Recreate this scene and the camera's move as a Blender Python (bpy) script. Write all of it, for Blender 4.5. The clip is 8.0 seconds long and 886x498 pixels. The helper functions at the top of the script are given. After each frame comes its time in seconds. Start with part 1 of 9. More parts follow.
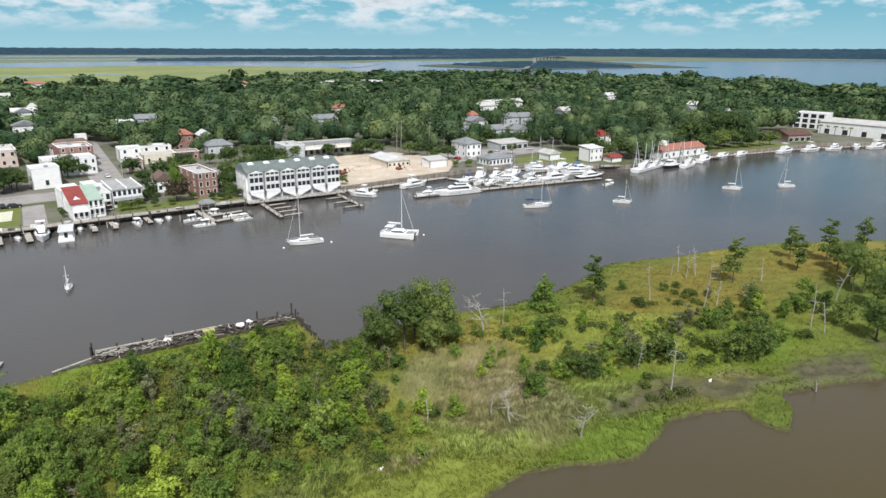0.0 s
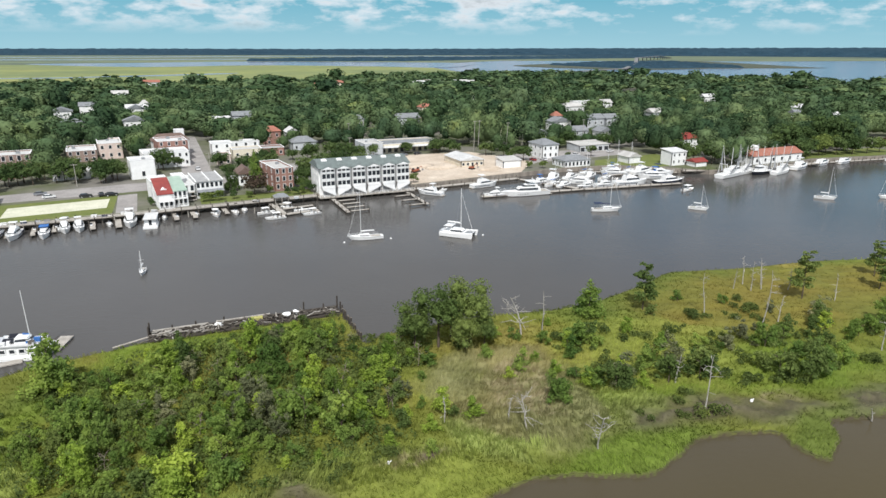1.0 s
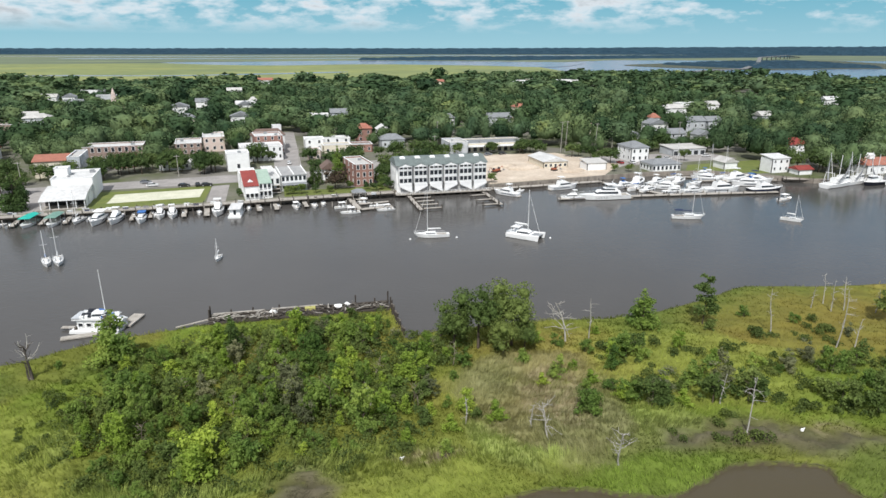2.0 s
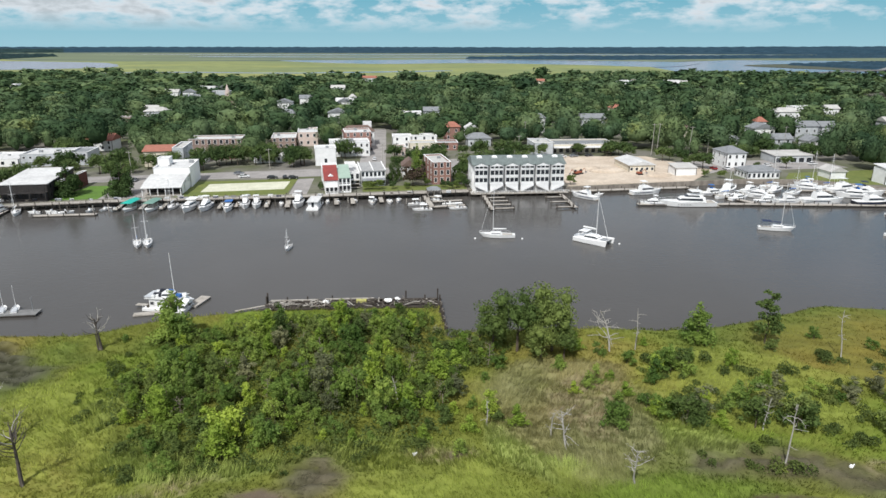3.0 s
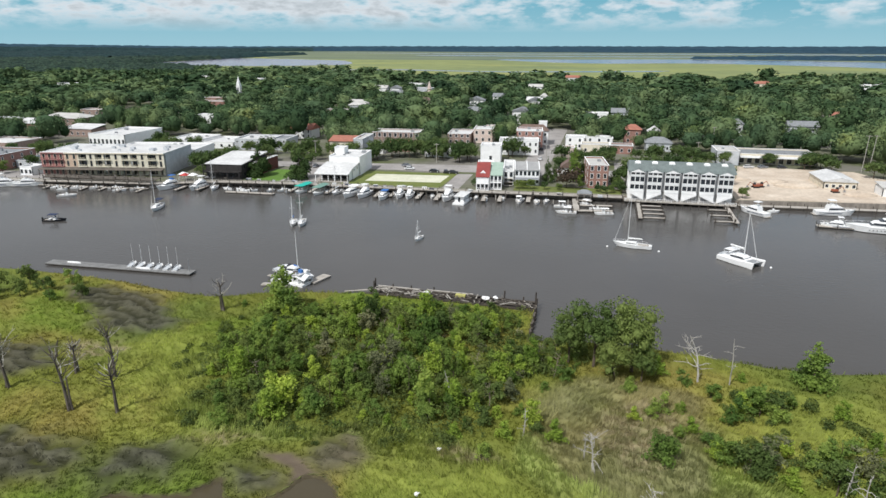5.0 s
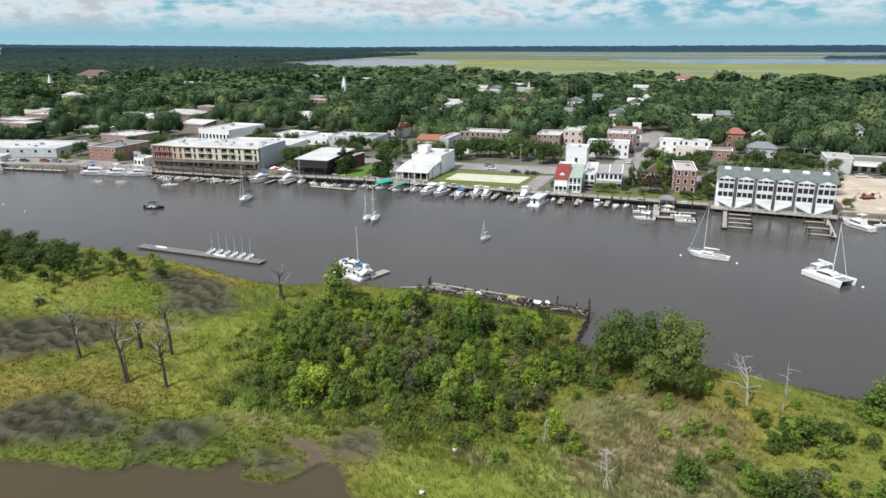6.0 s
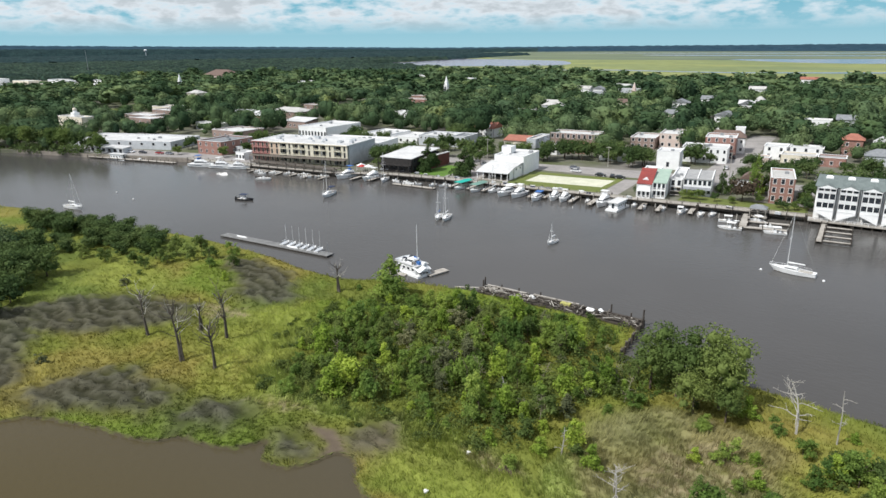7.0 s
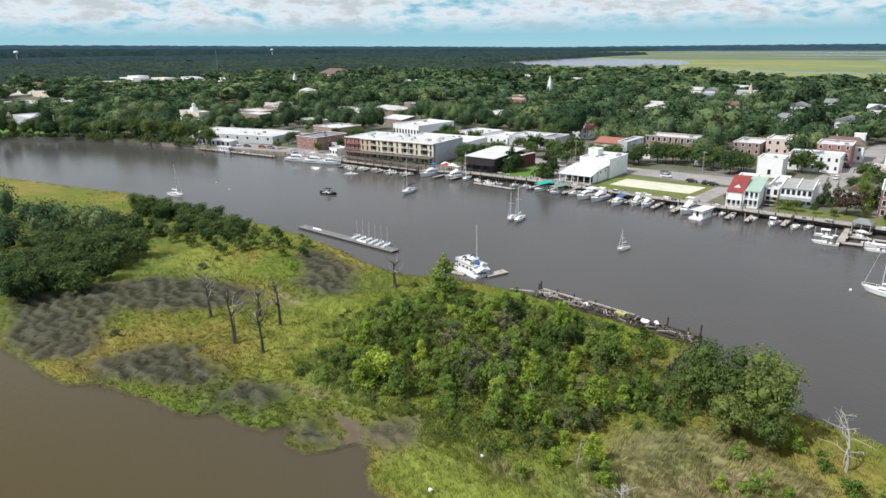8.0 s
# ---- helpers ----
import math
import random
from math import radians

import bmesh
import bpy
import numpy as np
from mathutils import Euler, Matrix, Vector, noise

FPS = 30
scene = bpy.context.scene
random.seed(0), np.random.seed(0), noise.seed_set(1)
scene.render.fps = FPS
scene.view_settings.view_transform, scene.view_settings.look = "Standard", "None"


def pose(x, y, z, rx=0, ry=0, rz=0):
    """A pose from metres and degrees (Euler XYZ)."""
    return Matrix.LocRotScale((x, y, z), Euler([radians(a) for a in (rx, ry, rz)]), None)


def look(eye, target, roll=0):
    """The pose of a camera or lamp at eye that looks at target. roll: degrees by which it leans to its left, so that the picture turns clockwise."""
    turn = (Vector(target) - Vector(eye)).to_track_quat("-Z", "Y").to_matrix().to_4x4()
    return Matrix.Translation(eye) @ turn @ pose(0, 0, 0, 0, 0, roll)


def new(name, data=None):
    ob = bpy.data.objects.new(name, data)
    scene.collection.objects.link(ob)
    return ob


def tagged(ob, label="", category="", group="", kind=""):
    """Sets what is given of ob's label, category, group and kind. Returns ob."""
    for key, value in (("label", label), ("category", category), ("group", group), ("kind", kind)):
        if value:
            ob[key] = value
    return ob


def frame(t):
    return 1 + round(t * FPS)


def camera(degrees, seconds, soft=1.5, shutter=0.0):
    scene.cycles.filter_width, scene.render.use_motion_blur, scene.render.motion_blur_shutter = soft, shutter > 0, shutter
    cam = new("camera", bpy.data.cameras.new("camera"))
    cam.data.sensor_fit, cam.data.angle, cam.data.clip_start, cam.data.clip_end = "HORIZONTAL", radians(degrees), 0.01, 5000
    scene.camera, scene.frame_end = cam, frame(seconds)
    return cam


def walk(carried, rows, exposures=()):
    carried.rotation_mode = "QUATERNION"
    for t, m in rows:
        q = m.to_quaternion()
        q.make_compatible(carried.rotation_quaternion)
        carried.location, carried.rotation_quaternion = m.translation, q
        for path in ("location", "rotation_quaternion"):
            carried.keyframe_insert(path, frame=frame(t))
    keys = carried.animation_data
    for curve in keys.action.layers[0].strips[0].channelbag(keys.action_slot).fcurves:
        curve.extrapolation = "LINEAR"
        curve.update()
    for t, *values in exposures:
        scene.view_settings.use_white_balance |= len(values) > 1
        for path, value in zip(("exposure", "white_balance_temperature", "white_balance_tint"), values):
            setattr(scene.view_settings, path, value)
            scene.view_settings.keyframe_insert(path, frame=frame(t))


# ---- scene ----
cam = camera(68.7, 8.0, soft=1.5)
PATH = [
    (0, (-0.17, 0.169, 54.749), (0.861, 1.775, 54.153), 0.4),
    (0.5, (4.088, -2.538, 54.767), (4.997, -0.86, 54.17), 0.4),
    (1, (8.745, -4.96, 54.813), (9.526, -3.218, 54.215), 0.2),
    (1.5, (13.804, -6.874, 54.857), (14.439, -5.075, 54.258), 0.1),
    (3, (29.499, -10.39, 55.042), (29.68, -8.492, 54.438), 0.1),
    (3.5, (34.911, -10.775, 55.079), (34.933, -8.869, 54.474), 0.1),
    (4, (40.425, -10.7, 55.063), (40.294, -8.798, 54.457), 0.1),
    (4.5, (46.0, -10.081, 54.985), (45.715, -8.197, 54.379), 0.1),
    (6, (61.637, -5.165, 54.676), (60.898, -3.408, 54.071), -0.3),
    (6.5, (66.765, -2.747, 54.624), (65.876, -1.06, 54.02), -0.4),
    (7, (71.542, 0.17, 54.546), (70.517, 1.778, 53.944), -0.6),
    (7.5, (76.0, 3.493, 54.465), (74.846, 5.012, 53.864), -0.6),
    (8, (80.339, 7.074, 54.459), (79.057, 8.486, 53.859), -0.7),
]
walk(cam, [(t, look(eye, target, roll)) for t, eye, target, roll in PATH], exposures=[(0.0, 0.25), (1.5, 0.24), (3.0, 0.16), (4.0, 0.09), (4.5, 0.11), (6.0, 0.20), (7.5, 0.28), (8.0, 0.30)])

# ---- sky, clouds and sun ----
SUN_EL, SUN_DIR = 52.0, Vector((0.45, 0.89, 0.0)).normalized()   # SUN_DIR: the way the shadows fall
SKY_POWER, SUN_POWER = 0.075, 3.8
world = bpy.data.worlds.new("sky")
scene.world = world
world.use_nodes = True
wn, wl = world.node_tree.nodes, world.node_tree.links
wn.clear()
sky = wn.new("ShaderNodeTexSky")
sky.sky_type, sky.sun_disc = "NISHITA", False
sky.sun_elevation = radians(SUN_EL)
sky.sun_rotation = math.atan2(-SUN_DIR.x, -SUN_DIR.y)
sky.air_density, sky.dust_density, sky.ozone_density = 1.0, 0.3, 2.0
coord = wn.new("ShaderNodeTexCoord")
sep = wn.new("ShaderNodeSeparateXYZ")
wl.new(coord.outputs["Generated"], sep.inputs[0])


def wmath(op, a, b=None, c=None):
    n = wn.new("ShaderNodeMath")
    n.operation = op
    for i, v in enumerate((a, b, c)):
        if v is None:
            continue
        if isinstance(v, (int, float)):
            n.inputs[i].default_value = v
        else:
            wl.new(v, n.inputs[i])
    return n.outputs[0]


# heaped clouds low over the horizon, denser to the west
puff = wn.new("ShaderNodeMapping")
puff.inputs["Scale"].default_value = (1.0, 1.0, 3.0)
wl.new(coord.outputs["Generated"], puff.inputs[0])
clouds = wn.new("ShaderNodeTexNoise")
clouds.inputs["Scale"].default_value, clouds.inputs["Detail"].default_value = 19.0, 9
clouds.inputs["Roughness"].default_value = 0.58
wl.new(puff.outputs[0], clouds.inputs["Vector"])
broad = wn.new("ShaderNodeTexNoise")
broad.inputs["Scale"].default_value, broad.inputs["Detail"].default_value = 2.6, 3
wl.new(puff.outputs[0], broad.inputs["Vector"])
west = wmath("MULTIPLY", sep.outputs[0], -0.12)
# cover also thickens overhead, out of view, to raise the fill light
high = wmath("MULTIPLY", wmath("MINIMUM", sep.outputs[2], 0.4), 0.5)
thick = wmath("ADD", wmath("ADD", wmath("ADD", clouds.outputs["Fac"], wmath("MULTIPLY", wmath("SUBTRACT", broad.outputs["Fac"], 0.5), 0.45)), west), high)
cover = wn.new("ShaderNodeMapRange")
cover.inputs[1].default_value, cover.inputs[2].default_value = 0.42, 0.63
cover.clamp = True
wl.new(thick, cover.inputs[0])
hor = wn.new("ShaderNodeMapRange")
hor.inputs[1].default_value, hor.inputs[2].default_value = 0.014, 0.040
hor.clamp = True
wl.new(sep.outputs[2], hor.inputs[0])
amount = wmath("MULTIPLY", wmath("MULTIPLY", cover.outputs[0], hor.outputs[0]), 0.84)
shade = wn.new("ShaderNodeMapRange")
shade.inputs[1].default_value, shade.inputs[2].default_value = 0.58, 0.74
shade.inputs[3].default_value, shade.inputs[4].default_value = 1.0, 0.66
shade.clamp = True
wl.new(thick, shade.inputs[0])
white = wn.new("ShaderNodeMix")
white.data_type = "RGBA"
white.inputs[6].default_value, white.inputs[7].default_value = (0, 0, 0, 1), (10.2, 10.5, 11.0, 1)
wl.new(shade.outputs[0], white.inputs[0])
tint = wn.new("ShaderNodeMix")
tint.data_type, tint.blend_type = "RGBA", "MULTIPLY"
tint.inputs[0].default_value = 1.0
tint.inputs[7].default_value = (0.47, 0.84, 1.22, 1)
wl.new(sky.outputs[0], tint.inputs[6])
# pale band on the horizon deepening to blue, handed over to the sky model higher up
band = wn.new("ShaderNodeMapRange")
band.inputs[1].default_value, band.inputs[2].default_value = 0.0, 0.085
wl.new(sep.outputs[2], band.inputs[0])
low = wn.new("ShaderNodeMix")
low.data_type = "RGBA"
low.inputs[6].default_value, low.inputs[7].default_value = (3.9, 6.8, 8.0, 1), (1.5, 5.0, 6.7, 1)
wl.new(band.outputs[0], low.inputs[0])
hand = wn.new("ShaderNodeMapRange")
hand.inputs[1].default_value, hand.inputs[2].default_value = 0.08, 0.35
wl.new(sep.outputs[2], hand.inputs[0])
dome = wn.new("ShaderNodeMix")
dome.data_type = "RGBA"
wl.new(hand.outputs[0], dome.inputs[0])
wl.new(low.outputs[2], dome.inputs[6])
wl.new(tint.outputs[2], dome.inputs[7])
mixed = wn.new("ShaderNodeMix")
mixed.data_type = "RGBA"
wl.new(amount, mixed.inputs[0])
wl.new(dome.outputs[2], mixed.inputs[6])
wl.new(white.outputs[2], mixed.inputs[7])
back = wn.new("ShaderNodeBackground")
back.inputs[1].default_value = SKY_POWER
wl.new(mixed.outputs[2], back.inputs[0])
wout = wn.new("ShaderNodeOutputWorld")
wl.new(back.outputs[0], wout.inputs[0])

sun = new("sun", bpy.data.lights.new("sun", "SUN"))
sun.data.energy, sun.data.angle, sun.data.color = SUN_POWER, radians(0.6), (0.985, 0.972, 0.945)
sun.matrix_world = look((0, 0, 300), Vector((0, 0, 300)) + Vector((SUN_DIR.x * math.cos(radians(SUN_EL)), SUN_DIR.y * math.cos(radians(SUN_EL)), -math.sin(radians(SUN_EL)))))


# ---- materials ----
def material(name, base, second=None, scale=1.0, rough=0.8, metal=0.0, bump=0.0, bump_scale=None, spread=0.12, third=None, detail=5, leafy=0.0, per="none", stretch=(1, 1, 1), coat=0.0, spec=0.3):
    """Principled surface: two colours mixed by noise at two scales, with fine relief."""
    m = bpy.data.materials.new(name)
    m.use_nodes = True
    nt = m.node_tree
    n, l = nt.nodes, nt.links
    b = n["Principled BSDF"]
    b.inputs["Roughness"].default_value, b.inputs["Metallic"].default_value = rough, metal
    b.inputs["Specular IOR Level"].default_value = spec
    geo = n.new("ShaderNodeNewGeometry")
    mp = n.new("ShaderNodeMapping")
    mp.inputs["Scale"].default_value = stretch
    l.new(geo.outputs["Position"], mp.inputs[0])
    big = n.new("ShaderNodeTexNoise")
    big.inputs["Scale"].default_value, big.inputs["Detail"].default_value, big.inputs["Roughness"].default_value = scale, detail, 0.6
    l.new(mp.outputs[0], big.inputs["Vector"])
    small = n.new("ShaderNodeTexNoise")
    small.inputs["Scale"].default_value, small.inputs["Detail"].default_value = scale * 9, 3
    l.new(mp.outputs[0], small.inputs["Vector"])
    second = second or [c * 0.75 for c in base]
    ramp = n.new("ShaderNodeValToRGB")
    e = ramp.color_ramp.elements
    e[0].position, e[1].position = 0.36, 0.64
    e[0].color, e[1].color = (*second, 1), (*base, 1)
    if third:
        x = ramp.color_ramp.elements.new(0.74)
        x.color = (*third, 1)
    l.new(big.outputs["Fac"], ramp.inputs[0])
    hsv = n.new("ShaderNodeHueSaturation")
    l.new(ramp.outputs[0], hsv.inputs["Color"])
    rng = n.new("ShaderNodeMapRange")
    rng.inputs[3].default_value, rng.inputs[4].default_value = 1 - spread, 1 + spread
    rng.inputs[1].default_value, rng.inputs[2].default_value = 0.3, 0.7
    l.new(small.outputs["Fac"], rng.inputs[0])
    value = rng.outputs[0]
    if per != "none":
        if per == "tone":
            tone = n.new("ShaderNodeAttribute")
            tone.attribute_name = "tone"
            src = tone.outputs["Fac"]
        else:
            src = n.new("ShaderNodeObjectInfo").outputs["Random"] if per == "object" else geo.outputs["Random Per Island"]
        r2 = n.new("ShaderNodeMapRange")
        r2.inputs[3].default_value, r2.inputs[4].default_value = (0.72, 1.32) if per == "object" else (0.54, 1.6) if per == "tone" else (0.86, 1.16)
        l.new(src, r2.inputs[0])
        mul = n.new("ShaderNodeMath")
        mul.operation = "MULTIPLY"
        l.new(value, mul.inputs[0])
        l.new(r2.outputs[0], mul.inputs[1])
        value = mul.outputs[0]
        r3 = n.new("ShaderNodeMapRange")
        r3.inputs[3].default_value, r3.inputs[4].default_value = (0.53, 0.468) if per == "tone" else (0.515, 0.482) if per == "object" else (0.508, 0.492)
        l.new(src, r3.inputs[0])
        l.new(r3.outputs[0], hsv.inputs["Hue"])
    l.new(value, hsv.inputs["Value"])
    l.new(hsv.outputs[0], b.inputs["Base Color"])
    if coat:
        b.inputs["Coat Weight"].default_value = coat
    if bump:
        bn = n.new("ShaderNodeTexNoise")
        bn.inputs["Scale"].default_value, bn.inputs["Detail"].default_value = bump_scale or scale * 6, 4
        l.new(mp.outputs[0], bn.inputs["Vector"])
        bp = n.new("ShaderNodeBump")
        bp.inputs["Strength"].default_value, bp.inputs["Distance"].default_value = min(1.0, bump), 0.1
        l.new(bn.outputs["Fac"], bp.inputs["Height"])
        l.new(bp.outputs[0], b.inputs["Normal"])
    if leafy:
        tr = n.new("ShaderNodeBsdfTranslucent")
        l.new(hsv.outputs[0], tr.inputs[0])
        mx = n.new("ShaderNodeMixShader")
        mx.inputs[0].default_value = leafy
        out = n["Material Output"]
        l.new(b.outputs[0], mx.inputs[1])
        l.new(tr.outputs[0], mx.inputs[2])
        l.new(mx.outputs[0], out.inputs[0])
    return m


def water_material():
    m = bpy.data.materials.new("river_water")
    m.use_nodes = True
    n, l = m.node_tree.nodes, m.node_tree.links
    b = n["Principled BSDF"]
    b.inputs["Roughness"].default_value, b.inputs["IOR"].default_value = 0.14, 1.33
    b.inputs["Specular IOR Level"].default_value = 0.31
    geo = n.new("ShaderNodeNewGeometry")
    silt = n.new("ShaderNodeTexNoise")
    silt.inputs["Scale"].default_value, silt.inputs["Detail"].default_value = 0.012, 6
    l.new(geo.outputs["Position"], silt.inputs["Vector"])
    ramp = n.new("ShaderNodeValToRGB")
    ramp.color_ramp.elements[0].position, ramp.color_ramp.elements[1].position = 0.35, 0.68
    ramp.color_ramp.elements[0].color, ramp.color_ramp.elements[1].color = (0.065, 0.062, 0.058, 1), (0.083, 0.079, 0.075, 1)
    l.new(silt.outputs["Fac"], ramp.inputs[0])
    # the narrow creek south of the island carries more brown silt
    sx = n.new("ShaderNodeSeparateXYZ")
    l.new(geo.outputs["Position"], sx.inputs[0])
    far = n.new("ShaderNodeMapRange")
    far.inputs[1].default_value, far.inputs[2].default_value = 20, 110
    l.new(sx.outputs[1], far.inputs[0])
    silty = n.new("ShaderNodeMix")
    silty.data_type = "RGBA"
    silty.inputs[6].default_value = (0.071, 0.054, 0.019, 1)
    l.new(far.outputs[0], silty.inputs[0])
    l.new(ramp.outputs[0], silty.inputs[7])
    # beyond the town a blue-violet base tint offsets the cyan sky reflection
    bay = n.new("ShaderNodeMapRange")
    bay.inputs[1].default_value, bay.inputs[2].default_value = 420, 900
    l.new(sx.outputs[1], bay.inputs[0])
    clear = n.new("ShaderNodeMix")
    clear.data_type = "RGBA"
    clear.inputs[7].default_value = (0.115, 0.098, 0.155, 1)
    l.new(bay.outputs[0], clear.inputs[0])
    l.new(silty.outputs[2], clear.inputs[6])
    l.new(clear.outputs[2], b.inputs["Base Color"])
    mp = n.new("ShaderNodeMapping")
    mp.inputs["Rotation"].default_value = (0, 0, radians(18))
    mp.inputs["Scale"].default_value = (0.55, 1.0, 1.0)
    l.new(geo.outputs["Position"], mp.inputs[0])
    ripple = n.new("ShaderNodeTexNoise")
    ripple.inputs["Scale"].default_value, ripple.inputs["Detail"].default_value = 1.1, 5
    l.new(mp.outputs[0], ripple.inputs["Vector"])
    gust = n.new("ShaderNodeTexNoise")
    gust.inputs["Scale"].default_value, gust.inputs["Detail"].default_value = 0.03, 4
    l.new(mp.outputs[0], gust.inputs["Vector"])
    gr = n.new("ShaderNodeMapRange")
    gr.inputs[1].default_value, gr.inputs[2].default_value = 0.35, 0.7
    gr.inputs[3].default_value, gr.inputs[4].default_value = 0.22, 0.75
    l.new(gust.outputs["Fac"], gr.inputs[0])
    bp = n.new("ShaderNodeBump")
    bp.inputs["Distance"].default_value = 0.12
    l.new(gr.outputs[0], bp.inputs["Strength"])
    l.new(ripple.outputs["Fac"], bp.inputs["Height"])
    l.new(bp.outputs[0], b.inputs["Normal"])
    return m


WATER = water_material()
MARSH_SOIL = material("marsh_soil", (0.115, 0.13, 0.035), (0.085, 0.085, 0.035), 0.2, 0.95, third=(0.10, 0.085, 0.05), spread=0.12)


def plant_material(name, leafy, bump):
    """Colour of the plants that grow at each place, with fine streaks."""
    m = material(name, (0.2, 0.22, 0.05), None, 0.9, 0.85, bump=bump, bump_scale=2.4, leafy=leafy, spread=0.16, spec=0.1)
    n, l = m.node_tree.nodes, m.node_tree.links
    at = n.new("ShaderNodeAttribute")
    at.attribute_name = "plant"
    for x in list(n):
        if x.type == "HUE_SAT":
            l.new(at.outputs["Color"], x.inputs["Color"])
    return m


TURF = plant_material("marsh_turf", 0.0, 0.35)
BLADE = plant_material("grass_blade", 0.3, 0.0)
LEAF = [material("leaf_mid", (0.27, 0.365, 0.08), (0.15, 0.24, 0.06), 0.16, 0.7, leafy=0.48, per="object", spec=0.1, spread=0.25),
        material("leaf_dark", (0.172, 0.232, 0.066), (0.118, 0.172, 0.05), 0.16, 0.7, leafy=0.42, per="object", spec=0.1, spread=0.25),
        material("leaf_lime", (0.34, 0.45, 0.075), (0.25, 0.355, 0.065), 0.2, 0.7, leafy=0.48, per="object", spec=0.1, spread=0.25),
        material("leaf_grey", (0.25, 0.26, 0.14), (0.16, 0.18, 0.09), 0.2, 0.8, leafy=0.42, per="object", spec=0.1, spread=0.25),
        material("leaf_russet", (0.12, 0.08, 0.06), (0.085, 0.07, 0.05), 0.3, 0.8, leafy=0.2, per="object", spec=0.1, spread=0.3),
        material("leaf_deep", (0.105, 0.155, 0.05), (0.07, 0.112, 0.04), 0.16, 0.75, leafy=0.3, per="object", spec=0.1, spread=0.25)]
# darker than the shrub leaves, so the thicket's gaps carry shade in their colour
UNDERGROWTH = material("undergrowth_leaf", (0.15, 0.19, 0.05), (0.075, 0.11, 0.033), 0.25, 0.75, leafy=0.35, spread=0.25, third=(0.28, 0.31, 0.07), spec=0.1)
WOODS = material("town_canopy", (0.098, 0.146, 0.062), (0.056, 0.096, 0.050), 0.035, 0.9, leafy=0.2, spread=0.3, third=(0.15, 0.188, 0.058), per="tone", spec=0.05, bump=1.0, bump_scale=0.8)
# base darkened for cloud shade and turned bluer for haze
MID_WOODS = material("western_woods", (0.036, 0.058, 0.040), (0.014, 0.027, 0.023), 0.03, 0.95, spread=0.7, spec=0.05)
# distance haze mixed into the next two colours as a blue tint
HAZE_TINT_WOODS = material("outer_woods", (0.024, 0.046, 0.046), (0.013, 0.028, 0.031), 0.02, 0.95, spread=0.6, spec=0.05)
HAZE_BLUE_WOODS = material("haze_blue_woods", (0.028, 0.058, 0.082), (0.019, 0.044, 0.066), 0.012, 0.95, spread=0.3, spec=0.05)
BARK = material("bark", (0.12, 0.095, 0.07), (0.08, 0.06, 0.045), 2.0, 0.95, bump=0.5)
DEADWOOD = material("bleached_wood", (0.42, 0.40, 0.36), (0.30, 0.28, 0.25), 1.5, 0.9)
TWIG = material("bare_twig", (0.30, 0.25, 0.20), (0.22, 0.18, 0.14), 1.0, 0.95)
CHARWOOD = material("weathered_trunk", (0.12, 0.10, 0.085), (0.06, 0.052, 0.045), 0.8, 0.95, third=(0.32, 0.30, 0.27))
FAR_MARSH = material("far_marsh", (0.235, 0.255, 0.085), (0.15, 0.185, 0.08), 0.0055, 0.9, third=(0.31, 0.235, 0.10), detail=9, stretch=(0.55, 1.0, 1), spread=0.2)
OUTER_MARSH = material("outer_marsh", (0.165, 0.195, 0.105), (0.085, 0.115, 0.085), 0.0025, 0.9, third=(0.23, 0.225, 0.11), detail=9, stretch=(0.5, 1.5, 1))
ISLET = material("islet_marsh", (0.085, 0.095, 0.06), (0.05, 0.06, 0.045), 0.02, 0.95)
TOWN_SOIL = material("town_ground", (0.085, 0.10, 0.04), (0.17, 0.16, 0.14), 0.03, 0.95, third=(0.10, 0.13, 0.04))
LAWN = material("lawn", (0.105, 0.20, 0.03), (0.085, 0.16, 0.028), 0.3, 0.9)
VERGE = material("rough_grass", (0.15, 0.17, 0.045), (0.11, 0.14, 0.035), 0.3, 0.9)
ASPHALT = material("sunned_asphalt", (0.33, 0.31, 0.295), (0.25, 0.235, 0.225), 0.15, 0.9)
CONCRETE = material("concrete", (0.46, 0.44, 0.40), (0.35, 0.33, 0.30), 0.3, 0.9)
SAND = material("graded_sand", (0.56, 0.48, 0.39), (0.45, 0.37, 0.29), 0.10, 0.95, bump=0.4, third=(0.64, 0.57, 0.48))
PALE_SAND = material("pale_court", (0.60, 0.59, 0.47), (0.50, 0.50, 0.38), 0.25, 0.95)
WHITE = material("white_siding", (0.84, 0.84, 0.83), (0.76, 0.76, 0.75), 0.5, 0.6, spread=0.05)
ROOF_WHITE = material("white_membrane", (0.62, 0.62, 0.61), (0.48, 0.48, 0.475), 0.12, 0.7, third=(0.36, 0.36, 0.355))
ROOF_PALE = material("pale_gravel_roof", (0.50, 0.49, 0.47), (0.40, 0.39, 0.37), 0.2, 0.9)
GREY = material("grey_render", (0.52, 0.54, 0.56), (0.43, 0.45, 0.47), 0.4, 0.8)
PALE_SHINGLE = material("pale_shingle", (0.36, 0.36, 0.355), (0.28, 0.28, 0.28), 0.5, 0.9, spread=0.15)
GREYROOF = material("grey_shingle", (0.24, 0.25, 0.26), (0.18, 0.19, 0.20), 0.6, 0.9, spread=0.2)
SAGEROOF = material("sage_shingle", (0.165, 0.195, 0.19), (0.13, 0.155, 0.15), 0.6, 0.9, spread=0.2)
BROWNROOF = material("brown_shingle", (0.17, 0.12, 0.10), (0.13, 0.09, 0.075), 0.6, 0.9, spread=0.2)
GREENROOF = material("green_metal", (0.36, 0.46, 0.38), (0.30, 0.40, 0.33), 0.5, 0.45)
